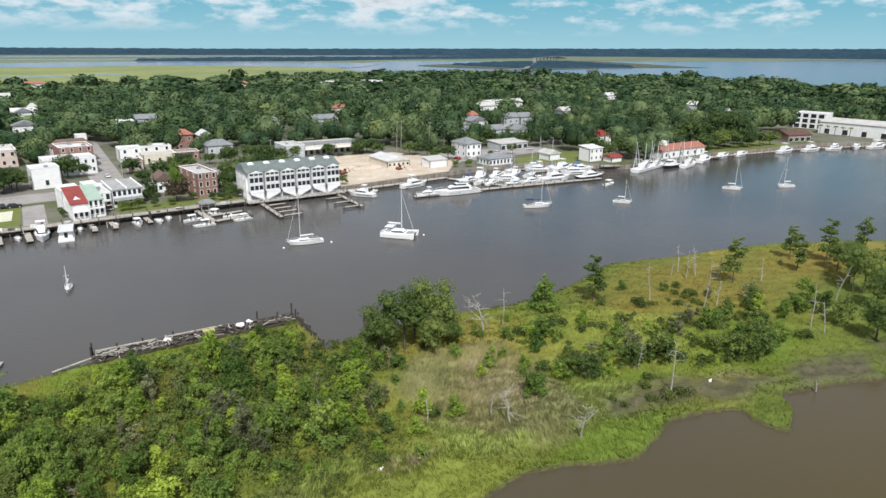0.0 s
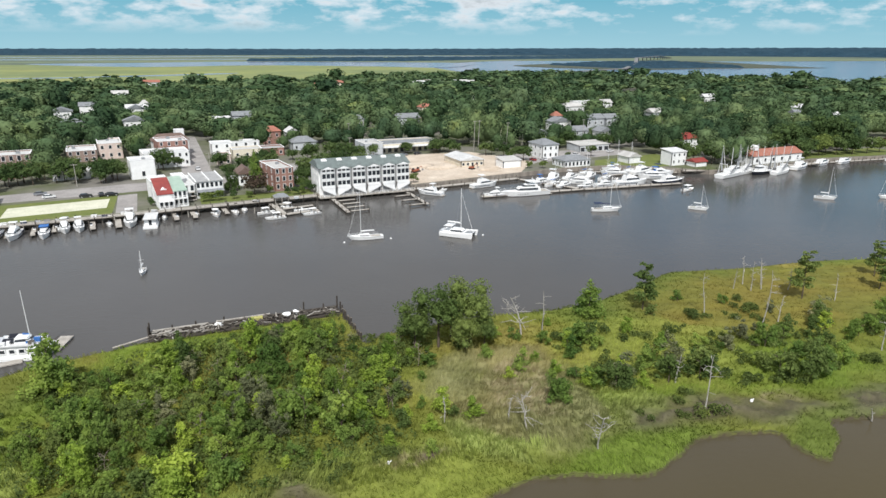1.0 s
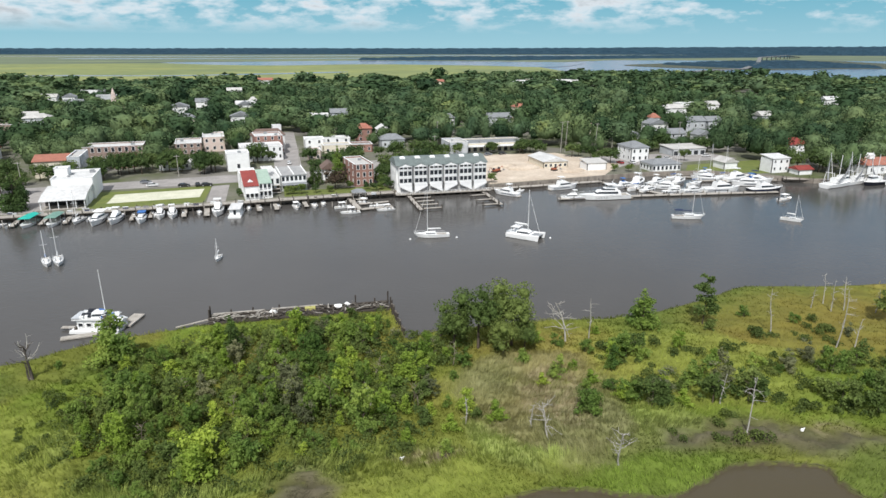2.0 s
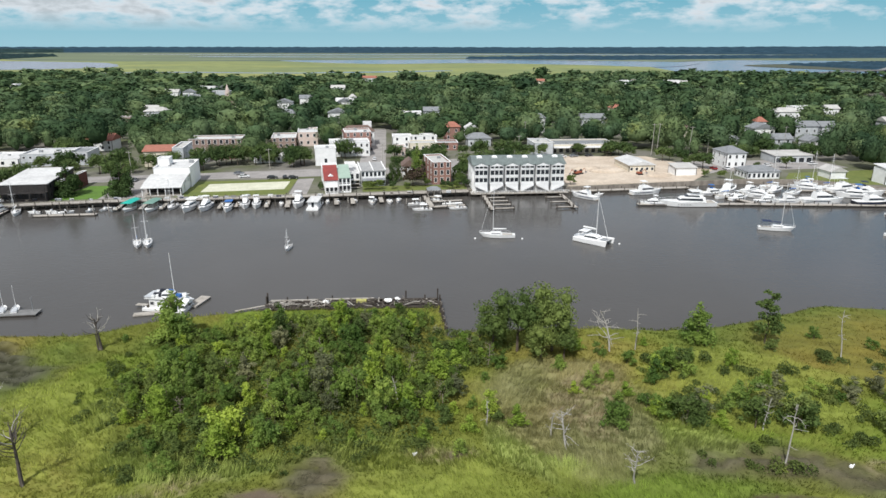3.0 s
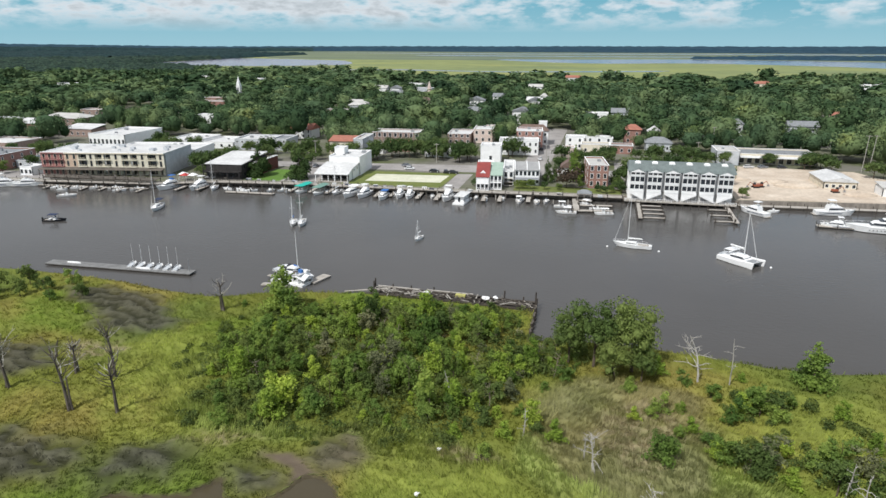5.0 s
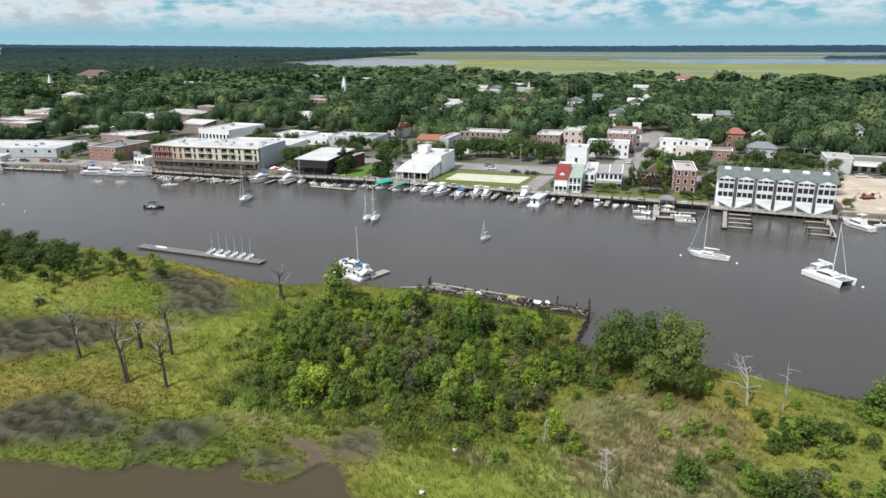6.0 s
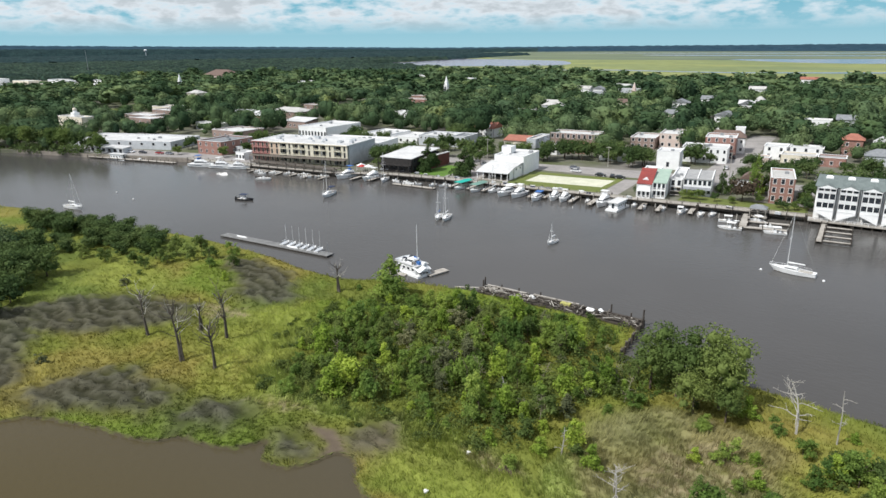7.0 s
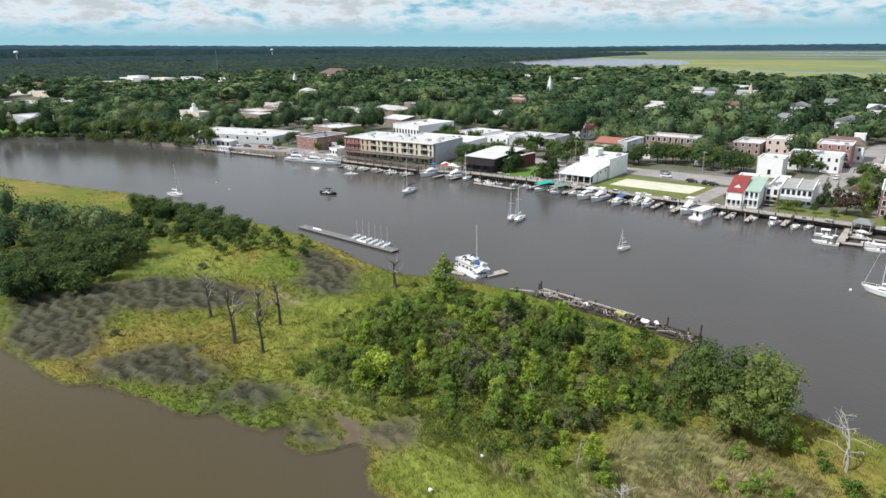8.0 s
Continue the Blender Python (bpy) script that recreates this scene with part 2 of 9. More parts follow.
REDROOF = material("red_metal", (0.28, 0.055, 0.045), (0.22, 0.045, 0.04), 0.5, 0.5)
RUSTROOF = material("rusty_roof", (0.135, 0.072, 0.055), (0.085, 0.05, 0.042), 0.5, 0.85, spread=0.3)
ORANGEROOF = material("faded_red_roof", (0.36, 0.15, 0.105), (0.29, 0.12, 0.085), 0.6, 0.8, spread=0.2)
BRICK = material("red_brick", (0.335, 0.19, 0.155), (0.26, 0.145, 0.12), 0.8, 0.9, spread=0.25)
BROWNBRICK = material("brown_brick", (0.33, 0.245, 0.21), (0.26, 0.19, 0.165), 0.8, 0.9, spread=0.2)
PINK = material("pink_stucco", (0.68, 0.56, 0.50), (0.58, 0.47, 0.42), 0.5, 0.85)
YELLOWWALL = material("pale_yellow_stucco", (0.69, 0.65, 0.53), (0.59, 0.55, 0.44), 0.5, 0.85)
PEACH = material("peach_stucco", (0.58, 0.43, 0.32), (0.50, 0.37, 0.28), 0.5, 0.85)
DUSTY = material("dusty_red_brick", (0.37, 0.17, 0.155), (0.29, 0.135, 0.125), 0.8, 0.9, spread=0.2)
CREAM = material("cream_stucco", (0.70, 0.64, 0.52), (0.62, 0.56, 0.45), 0.5, 0.85)
DARKWALL = material("dark_timber_wall", (0.045, 0.04, 0.038), (0.03, 0.028, 0.027), 0.7, 0.7)
MAROON = material("maroon_wall", (0.13, 0.045, 0.035), (0.10, 0.035, 0.03), 0.7, 0.8)
GLASS = material("dark_window_glass", (0.030, 0.035, 0.042), (0.02, 0.024, 0.03), 0.6, 0.12, spec=0.6)
GELCOAT = material("white_gelcoat", (0.82, 0.82, 0.81), (0.76, 0.76, 0.75), 0.8, 0.28, spread=0.04, spec=0.5)
DECKING = material("weathered_planks", (0.42, 0.39, 0.35), (0.30, 0.275, 0.24), 0.5, 0.95, spread=0.2)
FLOATDOCK = material("grey_float_planks", (0.22, 0.22, 0.215), (0.15, 0.15, 0.147), 0.6, 0.95, spread=0.2)
OLDPLANK = material("dark_old_planks", (0.15, 0.13, 0.11), (0.09, 0.08, 0.068), 0.6, 0.95, spread=0.2)
PILE = material("dark_pile", (0.07, 0.058, 0.048), (0.045, 0.038, 0.032), 0.8, 0.9)
BULKHEAD = material("bulkhead_timber", (0.30, 0.265, 0.225), (0.19, 0.165, 0.14), 0.5, 0.95, stretch=(1, 1, 0.3))
ALU = material("painted_mast", (0.74, 0.74, 0.73), (0.66, 0.66, 0.66), 1.0, 0.35, spread=0.04, spec=0.5)
NAVY = material("navy_canvas", (0.025, 0.04, 0.09), (0.02, 0.03, 0.07), 1.0, 0.8)
BLUE = material("blue_canvas", (0.05, 0.16, 0.42), (0.04, 0.12, 0.34), 1.0, 0.8)
SAGE_CANVAS = material("sage_canvas", (0.17, 0.30, 0.25), (0.14, 0.25, 0.21), 1.0, 0.8)
TEAL = material("turquoise_canvas", (0.02, 0.42, 0.34), (0.02, 0.36, 0.30), 1.0, 0.7)
REDPAINT = material("red_canvas", (0.45, 0.05, 0.045), (0.36, 0.045, 0.04), 1.0, 0.7)
DARKHULL = material("dark_hull_paint", (0.02, 0.022, 0.03), (0.015, 0.017, 0.024), 1.0, 0.3)
RUBBER = material("black_rubber", (0.02, 0.02, 0.02), (0.015, 0.015, 0.015), 1.0, 0.6)
STEEL = material("grey_steel", (0.32, 0.33, 0.34), (0.26, 0.27, 0.28), 1.0, 0.5, metal=0.3)
YELLOW = material("faded_yellow_paint", (0.45, 0.43, 0.14), (0.36, 0.34, 0.12), 1.0, 0.7)
ORANGE = material("machine_orange", (0.34, 0.11, 0.06), (0.27, 0.085, 0.05), 1.0, 0.5)
CARPAINT = [material("dark_car_paint", (0.03, 0.03, 0.035), (0.025, 0.025, 0.03), 1.0, 0.25, coat=0.5),
            material("white_car_paint", (0.78, 0.78, 0.78), (0.74, 0.74, 0.74), 1.0, 0.25, coat=0.5),
            material("grey_car_paint", (0.22, 0.23, 0.25), (0.2, 0.21, 0.23), 1.0, 0.25, coat=0.5),
            material("red_car_paint", (0.35, 0.03, 0.03), (0.3, 0.03, 0.03), 1.0, 0.25, coat=0.5)]
GROUND_Z = 1.8


# ---- mesh tools ----
class Geo:
    """Vertices and faces of one part, gathered piece by piece."""

    def __init__(self):
        self.v, self.f = [], []

    def add(self, vs, fs):
        n = len(self.v)
        self.v += [tuple(p) for p in vs]
        self.f += [tuple(i + n for i in f) for f in fs]
        return self

    def box(self, x0, x1, y0, y1, z0, z1):
        return self.add([(x0, y0, z0), (x1, y0, z0), (x1, y1, z0), (x0, y1, z0), (x0, y0, z1), (x1, y0, z1), (x1, y1, z1), (x0, y1, z1)],
                        [(0, 3, 2, 1), (4, 5, 6, 7), (0, 1, 5, 4), (1, 2, 6, 5), (2, 3, 7, 6), (3, 0, 4, 7)])

    def slab(self, outline, z0, z1):
        """A plate of any outline (counter-clockwise)."""
        n = len(outline)
        vs = [(x, y, z0) for x, y in outline] + [(x, y, z1) for x, y in outline]
        return self.add(vs, [tuple(range(n - 1, -1, -1)), tuple(range(n, 2 * n))] + [(i, (i + 1) % n, n + (i + 1) % n, n + i) for i in range(n)])

    def tube(self, a, b, r0, r1=None, sides=6):
        r1 = r0 if r1 is None else r1
        a, b = Vector(a), Vector(b)
        d = (b - a).normalized()
        u = d.orthogonal().normalized()
        w = d.cross(u)
        ring = [(math.cos(2 * math.pi * i / sides), math.sin(2 * math.pi * i / sides)) for i in range(sides)]
        vs = [a + (u * c + w * s) * r0 for c, s in ring] + [b + (u * c + w * s) * r1 for c, s in ring]
        fs = [(i, (i + 1) % sides, sides + (i + 1) % sides, sides + i) for i in range(sides)]
        return self.add(vs, fs + [tuple(range(sides - 1, -1, -1)), tuple(range(sides, 2 * sides))])

    def ridge(self, x0, x1, y0, y1, z0, h, along="x", hip=0.0):
        """A pitched roof as a closed solid; hip draws the ridge's ends in."""
        if along == "x":
            ym = (y0 + y1) / 2
            vs = [(x0, y0, z0), (x1, y0, z0), (x1, y1, z0), (x0, y1, z0), (x0 + hip, ym, z0 + h), (x1 - hip, ym, z0 + h)]
            fs = [(0, 3, 2, 1), (0, 1, 5, 4), (1, 2, 5), (2, 3, 4, 5), (3, 0, 4)]
        else:
            xm = (x0 + x1) / 2
            vs = [(x0, y0, z0), (x1, y0, z0), (x1, y1, z0), (x0, y1, z0), (xm, y0 + hip, z0 + h), (xm, y1 - hip, z0 + h)]
            fs = [(0, 3, 2, 1), (0, 1, 4), (1, 2, 5, 4), (2, 3, 5), (3, 0, 4, 5)]
        return self.add(vs, fs)

    def blob(self, c, r, seed=0, rough=0.25, rings=4, segs=7):
        rnd = random.Random(seed)
        vs = [(c[0], c[1], c[2] - r[2])]
        for i in range(1, rings):
            a = math.pi * i / rings
            for j in range(segs):
                b = 2 * math.pi * (j + 0.5 * (i % 2)) / segs
                k = 1 + rnd.uniform(-rough, rough)
                vs.append((c[0] + r[0] * k * math.sin(a) * math.cos(b), c[1] + r[1] * k * math.sin(a) * math.sin(b), c[2] - r[2] * k * math.cos(a)))
        vs.append((c[0], c[1], c[2] + r[2]))
        top = len(vs) - 1
        fs = [(0, 1 + (j + 1) % segs, 1 + j) for j in range(segs)]
        for i in range(rings - 2):
            o = 1 + i * segs
            fs += [(o + j, o + (j + 1) % segs, o + segs + (j + 1) % segs, o + segs + j) for j in range(segs)]
        o = 1 + (rings - 2) * segs
        fs += [(o + j, o + (j + 1) % segs, top) for j in range(segs)]
        return self.add(vs, fs)

    def loft(self, sections, close_ends=True):
        """Skin over a row of open sections of equal length."""
        n = len(sections[0])
        vs = [p for s in sections for p in s]
        fs = [(i * n + j, i * n + j + 1, (i + 1) * n + j + 1, (i + 1) * n + j) for i in range(len(sections) - 1) for j in range(n - 1)]
        if close_ends:
            fs += [tuple(range(n - 1, -1, -1)), tuple((len(sections) - 1) * n + j for j in range(n))]
        return self.add(vs, fs)

    def mesh(self, name, mat, smooth=False):
        me = bpy.data.meshes.new(name)
        me.from_pydata(self.v, [], self.f)
        me.materials.append(mat)
        if smooth:
            me.polygons.foreach_set("use_smooth", [True] * len(me.polygons))
        me.update()
        return me


def part(name, shape, mat, parent, label="", at=None, smooth=False):
    """Link a Geo (or a finished mesh) as one part under a thing."""
    ob = new(name, shape if isinstance(shape, bpy.types.Mesh) else shape.mesh(name, mat, smooth))
    ob.parent = parent
    if at is not None:
        ob.matrix_basis = at
    if label:
        ob["label"] = label
    return ob


def thing(name, label, category, m, group="", kind=""):
    e = new(name)
    e.empty_display_size = 0.5
    e.matrix_basis = m
    return tagged(e, label, category, group, kind)


def structure(name, shape, mat, label, category="ground", smooth=False):
    return tagged(new(name, shape.mesh(name, mat, smooth)), label, category, "", "structure")


def fast_mesh(name, verts, loops, sizes, mat):
    """A mesh from numpy arrays."""
    me = bpy.data.meshes.new(name)
    me.vertices.add(len(verts))
    me.vertices.foreach_set("co", np.ascontiguousarray(verts, dtype=np.float32).ravel())
    me.loops.add(len(loops))
    me.loops.foreach_set("vertex_index", np.ascontiguousarray(loops, dtype=np.int32))
    me.polygons.add(len(sizes))
    starts = np.concatenate([[0], np.cumsum(sizes)[:-1]]).astype(np.int32)
    me.polygons.foreach_set("loop_start", starts)
    me.polygons.foreach_set("loop_total", np.asarray(sizes, dtype=np.int32))
    me.materials.append(mat)
    me.update(calc_edges=True)
    return me


def inside(poly, xs, ys):
    """Which of the points lie in the outline."""
    hit = np.zeros(len(xs), bool)
    n = len(poly)
    for i in range(n):
        (x0, y0), (x1, y1) = poly[i], poly[(i + 1) % n]
        if y0 == y1:
            continue
        cross = ((y0 > ys) != (y1 > ys)) & (xs < (x1 - x0) * (ys - y0) / (y1 - y0) + x0)
        hit ^= cross
    return hit


# ---- water and land ----
def smooth_line(pts, steps=5, jitter=0.0, seed=0, closed=True):
    """A Catmull-Rom line through the points, a little ragged."""
    rnd = random.Random(seed)
    out, n = [], len(pts)
    for i in range(n if closed else n - 1):
        p = [Vector((*pts[k % n if closed else min(max(k, 0), n - 1)], 0)) for k in (i - 1, i, i + 1, i + 2)]
        for s in range(steps):
            t = s / steps
            q = 0.5 * (2 * p[1] + (p[2] - p[0]) * t + (2 * p[0] - 5 * p[1] + 4 * p[2] - p[3]) * t * t + (3 * p[1] - 3 * p[2] + p[3] - p[0]) * t ** 3)
            out.append((q.x + rnd.uniform(-jitter, jitter), q.y + rnd.uniform(-jitter, jitter)))
    return out


R_END = 4900.0
disc = [(R_END * math.cos(2 * math.pi * i / 96), R_END * math.sin(2 * math.pi * i / 96)) for i in range(96)]
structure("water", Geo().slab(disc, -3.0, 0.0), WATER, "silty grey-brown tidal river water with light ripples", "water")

SHORE = [(-1500, -420), (-700, -20), (-450, 105), (-409, 126), (-360, 160), (-316, 175), (-254, 189), (-207, 203), (-163, 207), (-118, 213), (-95, 222), (-68, 225),
         (-38, 226), (0, 227), (45, 230), (63, 231), (101, 232), (156, 239), (180, 241), (205, 237), (222, 223), (236, 210), (270, 206), (308, 213), (350, 206),
         (390, 206), (428, 186), (520, 150), (620, 165)]
TOWN = SHORE + [(760, 260), (840, 350), (900, 490), (880, 650), (740, 880), (560, 985), (430, 1030), (300, 960), (130, 900), (-20, 905), (-160, 900), (-380, 1080),
                (-700, 1230), (-900, 1330), (-1100, 1420), (-1240, 1720), (-1240, 1960), (-1290, 2350), (-1349, 3014), (-1800, 3100), (-2350, 4280), (-4200, 2400), (-4800, 600), (-4300, -2300), (-2500, -1500)]
structure("ground", Geo().slab(TOWN, -2.5, GROUND_Z), TOWN_SOIL, "flat town ground of grass, soil and worn paving")

ISLAND_NORTH = [(-420, 40), (-251, 89), (-203, 102), (-174, 110), (-116, 114), (-92, 117),
    (-62, 116), (-45, 113), (-30, 112), (-19, 117), (-3, 120.5), (7, 121.5),
    (20, 120.8), (36, 120), (40.6, 119), (41, 112), (41.8, 104.5), (46, 106.5), (60, 107), (71, 106),
    (88, 103.5), (103, 106), (116, 110), (126, 112.5), (143, 108), (166, 104.5),
    (187, 97), (211, 86), (270, 55), (340, 0), (330, -60), (230, 5),
    (160, 30), (133, 39), (120, 43.6)]
ISLAND_SOUTH = [(110, 47), (104, 48.8), (98.5, 50.2), (96, 47), (91.5, 44.4), (89, 43.6),
    (87.8, 47.6), (88.4, 51), (84, 53), (78, 54.6), (75, 54.2), (68, 51.6), (64, 51), (60, 52.6), (54, 55.4), (48, 56.4), (42, 55.4), (35, 53), (28, 52.6), (23.5, 54), (20.5, 57.5),
    (17, 57.8), (15.3, 54), (12.5, 51.4), (9, 51.4), (7.5, 53.6), (6, 54.6),
    (3.7, 51.2), (-0.8, 49.5), (-5.2, 49), (-7.5, 46.4), (-11, 45), (-19, 43.6),
    (-24, 42), (-30, 40), (-36, 36), (-58, 33.4), (-100, 22), (-200, 0),
    (-330, -10), (-440, 0)]
ISLAND = ISLAND_NORTH + ISLAND_SOUTH
ISLAND_LINE = smooth_line(ISLAND[::-1], 7, 0.22, 3)
structure("marsh_island", Geo().slab(ISLAND_LINE, -1.5, 0.35), MARSH_SOIL, "low tidal marsh island of wet olive soil between river and creek")

# far marsh beyond the town, with channels, lakes and woods to the horizon
MARSH_FAR = [(-1260, 2300), (-1230, 1800), (-1050, 1400), (-700, 1220), (-380, 1070), (-160, 890), (-20, 890), (130, 885), (300, 945), (430, 1015), (560, 1120), (640, 1300), (700, 1600), (1000, 2100),
             (1500, 2500), (2600, 2900), (4200, 2500), (4000, 2860), (2200, 4300), (0, 4850), (-900, 4780), (-2300, 4300), (-1780, 3150), (-1330, 3020)]
structure("far_marsh", Geo().slab(MARSH_FAR, -1.0, 0.5), FAR_MARSH, "wide yellow-green salt marsh behind the town")
OUTER = [(-1280, 2500), (-900, 2200), (0, 2200), (700, 2080), (1000, 2100), (1500, 2500), (2600, 2900), (4200, 2500), (4000, 2860), (2200, 4300), (0, 4850), (-900, 4780), (-2250, 4250), (-1740, 3180), (-1320, 3000)]
structure("outer_marsh", Geo().slab(smooth_line(OUTER, 3, 8, 4), -0.5, 0.56), OUTER_MARSH, "grey-olive outer marsh reaching to the horizon")
CHANNELS = {
    "lake": [(-1235, 2000), (-1180, 1680), (-960, 1490), (-700, 1530), (-600, 1660), (-690, 1900), (-800, 2060), (-1240, 2250)],
    "river": [(-300, 2250), (0, 1900), (300, 1960), (600, 1760), (740, 1600), (1000, 2000), (700, 2250), (330, 2420), (0, 2330)],
    "creek": [(-700, 2900), (0, 2780), (900, 2760), (1600, 2600), (1900, 2690), (1000, 2900), (0, 2920), (-700, 3060)],
    "inlet": [(-1500, 3600), (-300, 3350), (800, 3420), (2400, 3150), (2500, 3280), (800, 3640), (-300, 3560)],
    "cut": [(-560, 1290), (-380, 1340), (-120, 1290), (160, 1380), (150, 1410), (-130, 1325), (-390, 1375)],
}
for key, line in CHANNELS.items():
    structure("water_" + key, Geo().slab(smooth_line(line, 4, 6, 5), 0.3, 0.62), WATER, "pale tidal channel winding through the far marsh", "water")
SPIT = smooth_line([(1100, 1330), (1400, 1330), (1700, 1255), (1750, 1330), (1950, 1800), (2000, 2050), (1600, 2000), (1250, 1850), (1000, 1700)], 4, 5, 8)
structure("far_islet", Geo().slab(SPIT, -1, 0.6), ISLET, "low marshy islet with a few trees out in the bay")
EAST = [(1300, 2350), (2400, 1900), (4300, 1750), (4500, 2100), (3300, 3500), (1500, 2900)]
structure("far_shore", Geo().slab(EAST, -1, 0.9), OUTER_MARSH, "low far shore across the bay")


def canopy_sheet(name, label, outlines, r0, r1, growth, da, height, mat, seed, a0=-75, a1=100):
    """Tree tops far off as one rough sheet, cut to outlines; rows grow with distance."""
    rows, r = [], r0
    while r < r1:
        rows.append(r)
        r *= growth
    rows = np.array(rows)
    angs = np.radians(np.arange(a0, a1, da))
    rng = np.random.default_rng(seed)
    R, A = np.meshgrid(rows, angs, indexing="ij")
    R = R * (1 + rng.uniform(-0.3, 0.3, R.shape) * (growth - 1))
    A = A + rng.uniform(-0.3, 0.3, A.shape) * np.radians(da)
    X, Y = -np.sin(A) * R + 40, np.cos(A) * R
    ok = np.zeros(X.shape, bool)
    for o in outlines:
        ok |= inside(o, X.ravel(), Y.ravel()).reshape(X.shape)
    Z = height * (0.35 + 0.75 * rng.uniform(0, 1, X.shape) ** 0.8)
    Z[~ok] = 0.2
    i, j = np.meshgrid(np.arange(len(rows) - 1), np.arange(len(angs) - 1), indexing="ij")
    a = (i * len(angs) + j).ravel()
    keep = (ok.ravel()[a] | ok.ravel()[a + 1] | ok.ravel()[a + len(angs)] | ok.ravel()[a + len(angs) + 1])
    a = a[keep]
    quads = np.stack([a, a + len(angs), a + len(angs) + 1, a + 1], 1)
    used = np.unique(quads)
    remap = np.zeros(X.size, int)
    remap[used] = np.arange(len(used))
    verts = np.stack([X.ravel(), Y.ravel(), Z.ravel()], 1)[used]
    ob = new(name, fast_mesh(name, verts, remap[quads].ravel(), np.full(len(quads), 4), mat))
    return tagged(ob, label, "woods", "", "stuff")


WEST_WOODS = [(-1190, 330), (-1110, 700), (-800, 880), (-560, 1010), (-700, 1210), (-1050, 1390), (-1240, 1720), (-1240, 1960), (-1290, 2350), (-1349, 3014), (-1800, 3100), (-2350, 4500), (-4200, 2500), (-4900, 600), (-4300, -2300), (-2500, -1200), (-1500, -300)]
STRIPS = [
    [(350, 2480), (900, 2330), (1500, 2560), (2500, 2700), (2300, 3000), (1400, 2800), (700, 2720)],
    [(-2200, 4350), (-900, 4180), (0, 4050), (1200, 3900), (2400, 3500), (3300, 2900), (4200, 1900), (4300, 1950), (3200, 3300), (2000, 4050), (0, 4500), (-900, 4450)],
]
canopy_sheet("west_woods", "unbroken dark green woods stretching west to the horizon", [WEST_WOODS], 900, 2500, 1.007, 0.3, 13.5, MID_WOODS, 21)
# from here outwards the woods take the haze-tinted colours
canopy_sheet("outer_woods", "dark woods far out to the west, tinted blue for haze", [WEST_WOODS], 2470, 4890, 1.008, 0.35, 13.5, HAZE_TINT_WOODS, 25)
canopy_sheet("far_woods", "dark belts of distant woods on the horizon, tinted blue for haze", STRIPS, 2200, 4890, 1.008, 0.35, 10.0, HAZE_BLUE_WOODS, 22)
ring_a = np.radians(np.arange(-74, 104, 0.25))
rgh = np.random.default_rng(23)
ring_lines = []
for rr, hh in [(4560, 0.0), (4600, 15.0), (4690, 23.0), (4780, 28.0), (4860, 32.0)]:
    rise = 50 * np.clip((np.degrees(ring_a) - 32) / 40, 0, 1.2) + 26 * np.clip((-np.degrees(ring_a) - 16) / 48, 0, 1.2)
    up = hh + rise * hh / 32 + (rgh.uniform(-2.2, 2.2, len(ring_a)) if hh else 0)
    ring_lines.append(np.stack([40 - np.sin(ring_a) * rr, np.cos(ring_a) * rr, up], 1))


def horizon_strip(name, label, lines, mat, keep):
    """Rows of tree tops joined into one rising strip, over the angles kept."""
    n = len(ring_a)
    quads = np.concatenate([np.stack([i, i + n, i + n + 1, i + 1], 1) for i in [np.where(keep[:-1])[0] + k * n for k in range(len(lines) - 1)]])
    tagged(new(name, fast_mesh(name, np.concatenate(lines), quads.ravel(), np.full(len(quads), 4), mat)), label, "woods", "", "stuff")


western = np.degrees(ring_a) > 24
horizon_strip("horizon_woods", "last dark line of woods along the eastern horizon", ring_lines, HAZE_BLUE_WOODS, ~western)
horizon_strip("horizon_slope", "dark woods before the western horizon, raised and tinted for haze", ring_lines[:3], HAZE_TINT_WOODS, western)
horizon_strip("horizon_crest", "last line of woods along the western horizon, painted haze blue", ring_lines[2:], HAZE_BLUE_WOODS, western)
canopy_sheet("islet_trees", "low dark trees on the bay islet", [[(1150, 1380), (1420, 1370), (1500, 1330), (1560, 1420), (1700, 1700), (1800, 1960), (1500, 1930), (1150, 1740)]], 1500, 2900, 1.008, 0.3, 7.0, HAZE_BLUE_WOODS, 24)


# ---- trees ----
def leaf_cloud(seed, lumps, leaf, count, spread=0.8):
    """Verts of leaf-clump quads (count x 4 x 3) laid over the outside of ball-like lumps."""
    rng = np.random.default_rng(seed)
    c = np.array([l[:3] for l in lumps])
    r = np.array([l[3:] if len(l) > 4 else (l[3],) * 3 for l in lumps])
    w = (r[:, 0] * r[:, 2])
    pick = rng.choice(len(lumps), count, p=w / w.sum())
    d = rng.normal(size=(count, 3))
    d /= np.linalg.norm(d, axis=1, keepdims=True)
    d[:, 2] = np.where(d[:, 2] < -0.45, -d[:, 2], d[:, 2])
    pos = c[pick] + d * r[pick] * rng.uniform(0.72, 1.14, (count, 1))
    nrm = d * 0.75 + np.array([0, 0, 0.45]) + rng.normal(size=(count, 3)) * spread
    nrm /= np.linalg.norm(nrm, axis=1, keepdims=True)
    ref = rng.normal(size=(count, 3))
    u = np.cross(nrm, ref)
    u /= np.linalg.norm(u, axis=1, keepdims=True)
    v = np.cross(nrm, u)
    s = leaf * rng.uniform(0.6, 1.3, (count, 1))
    k = rng.uniform(0.3, 0.9, (count, 1))
    lift = nrm * s * 0.25
    return np.stack([pos - u * s - lift, pos - v * s * k + lift, pos + u * s - lift, pos + v * s * k + lift], 1)


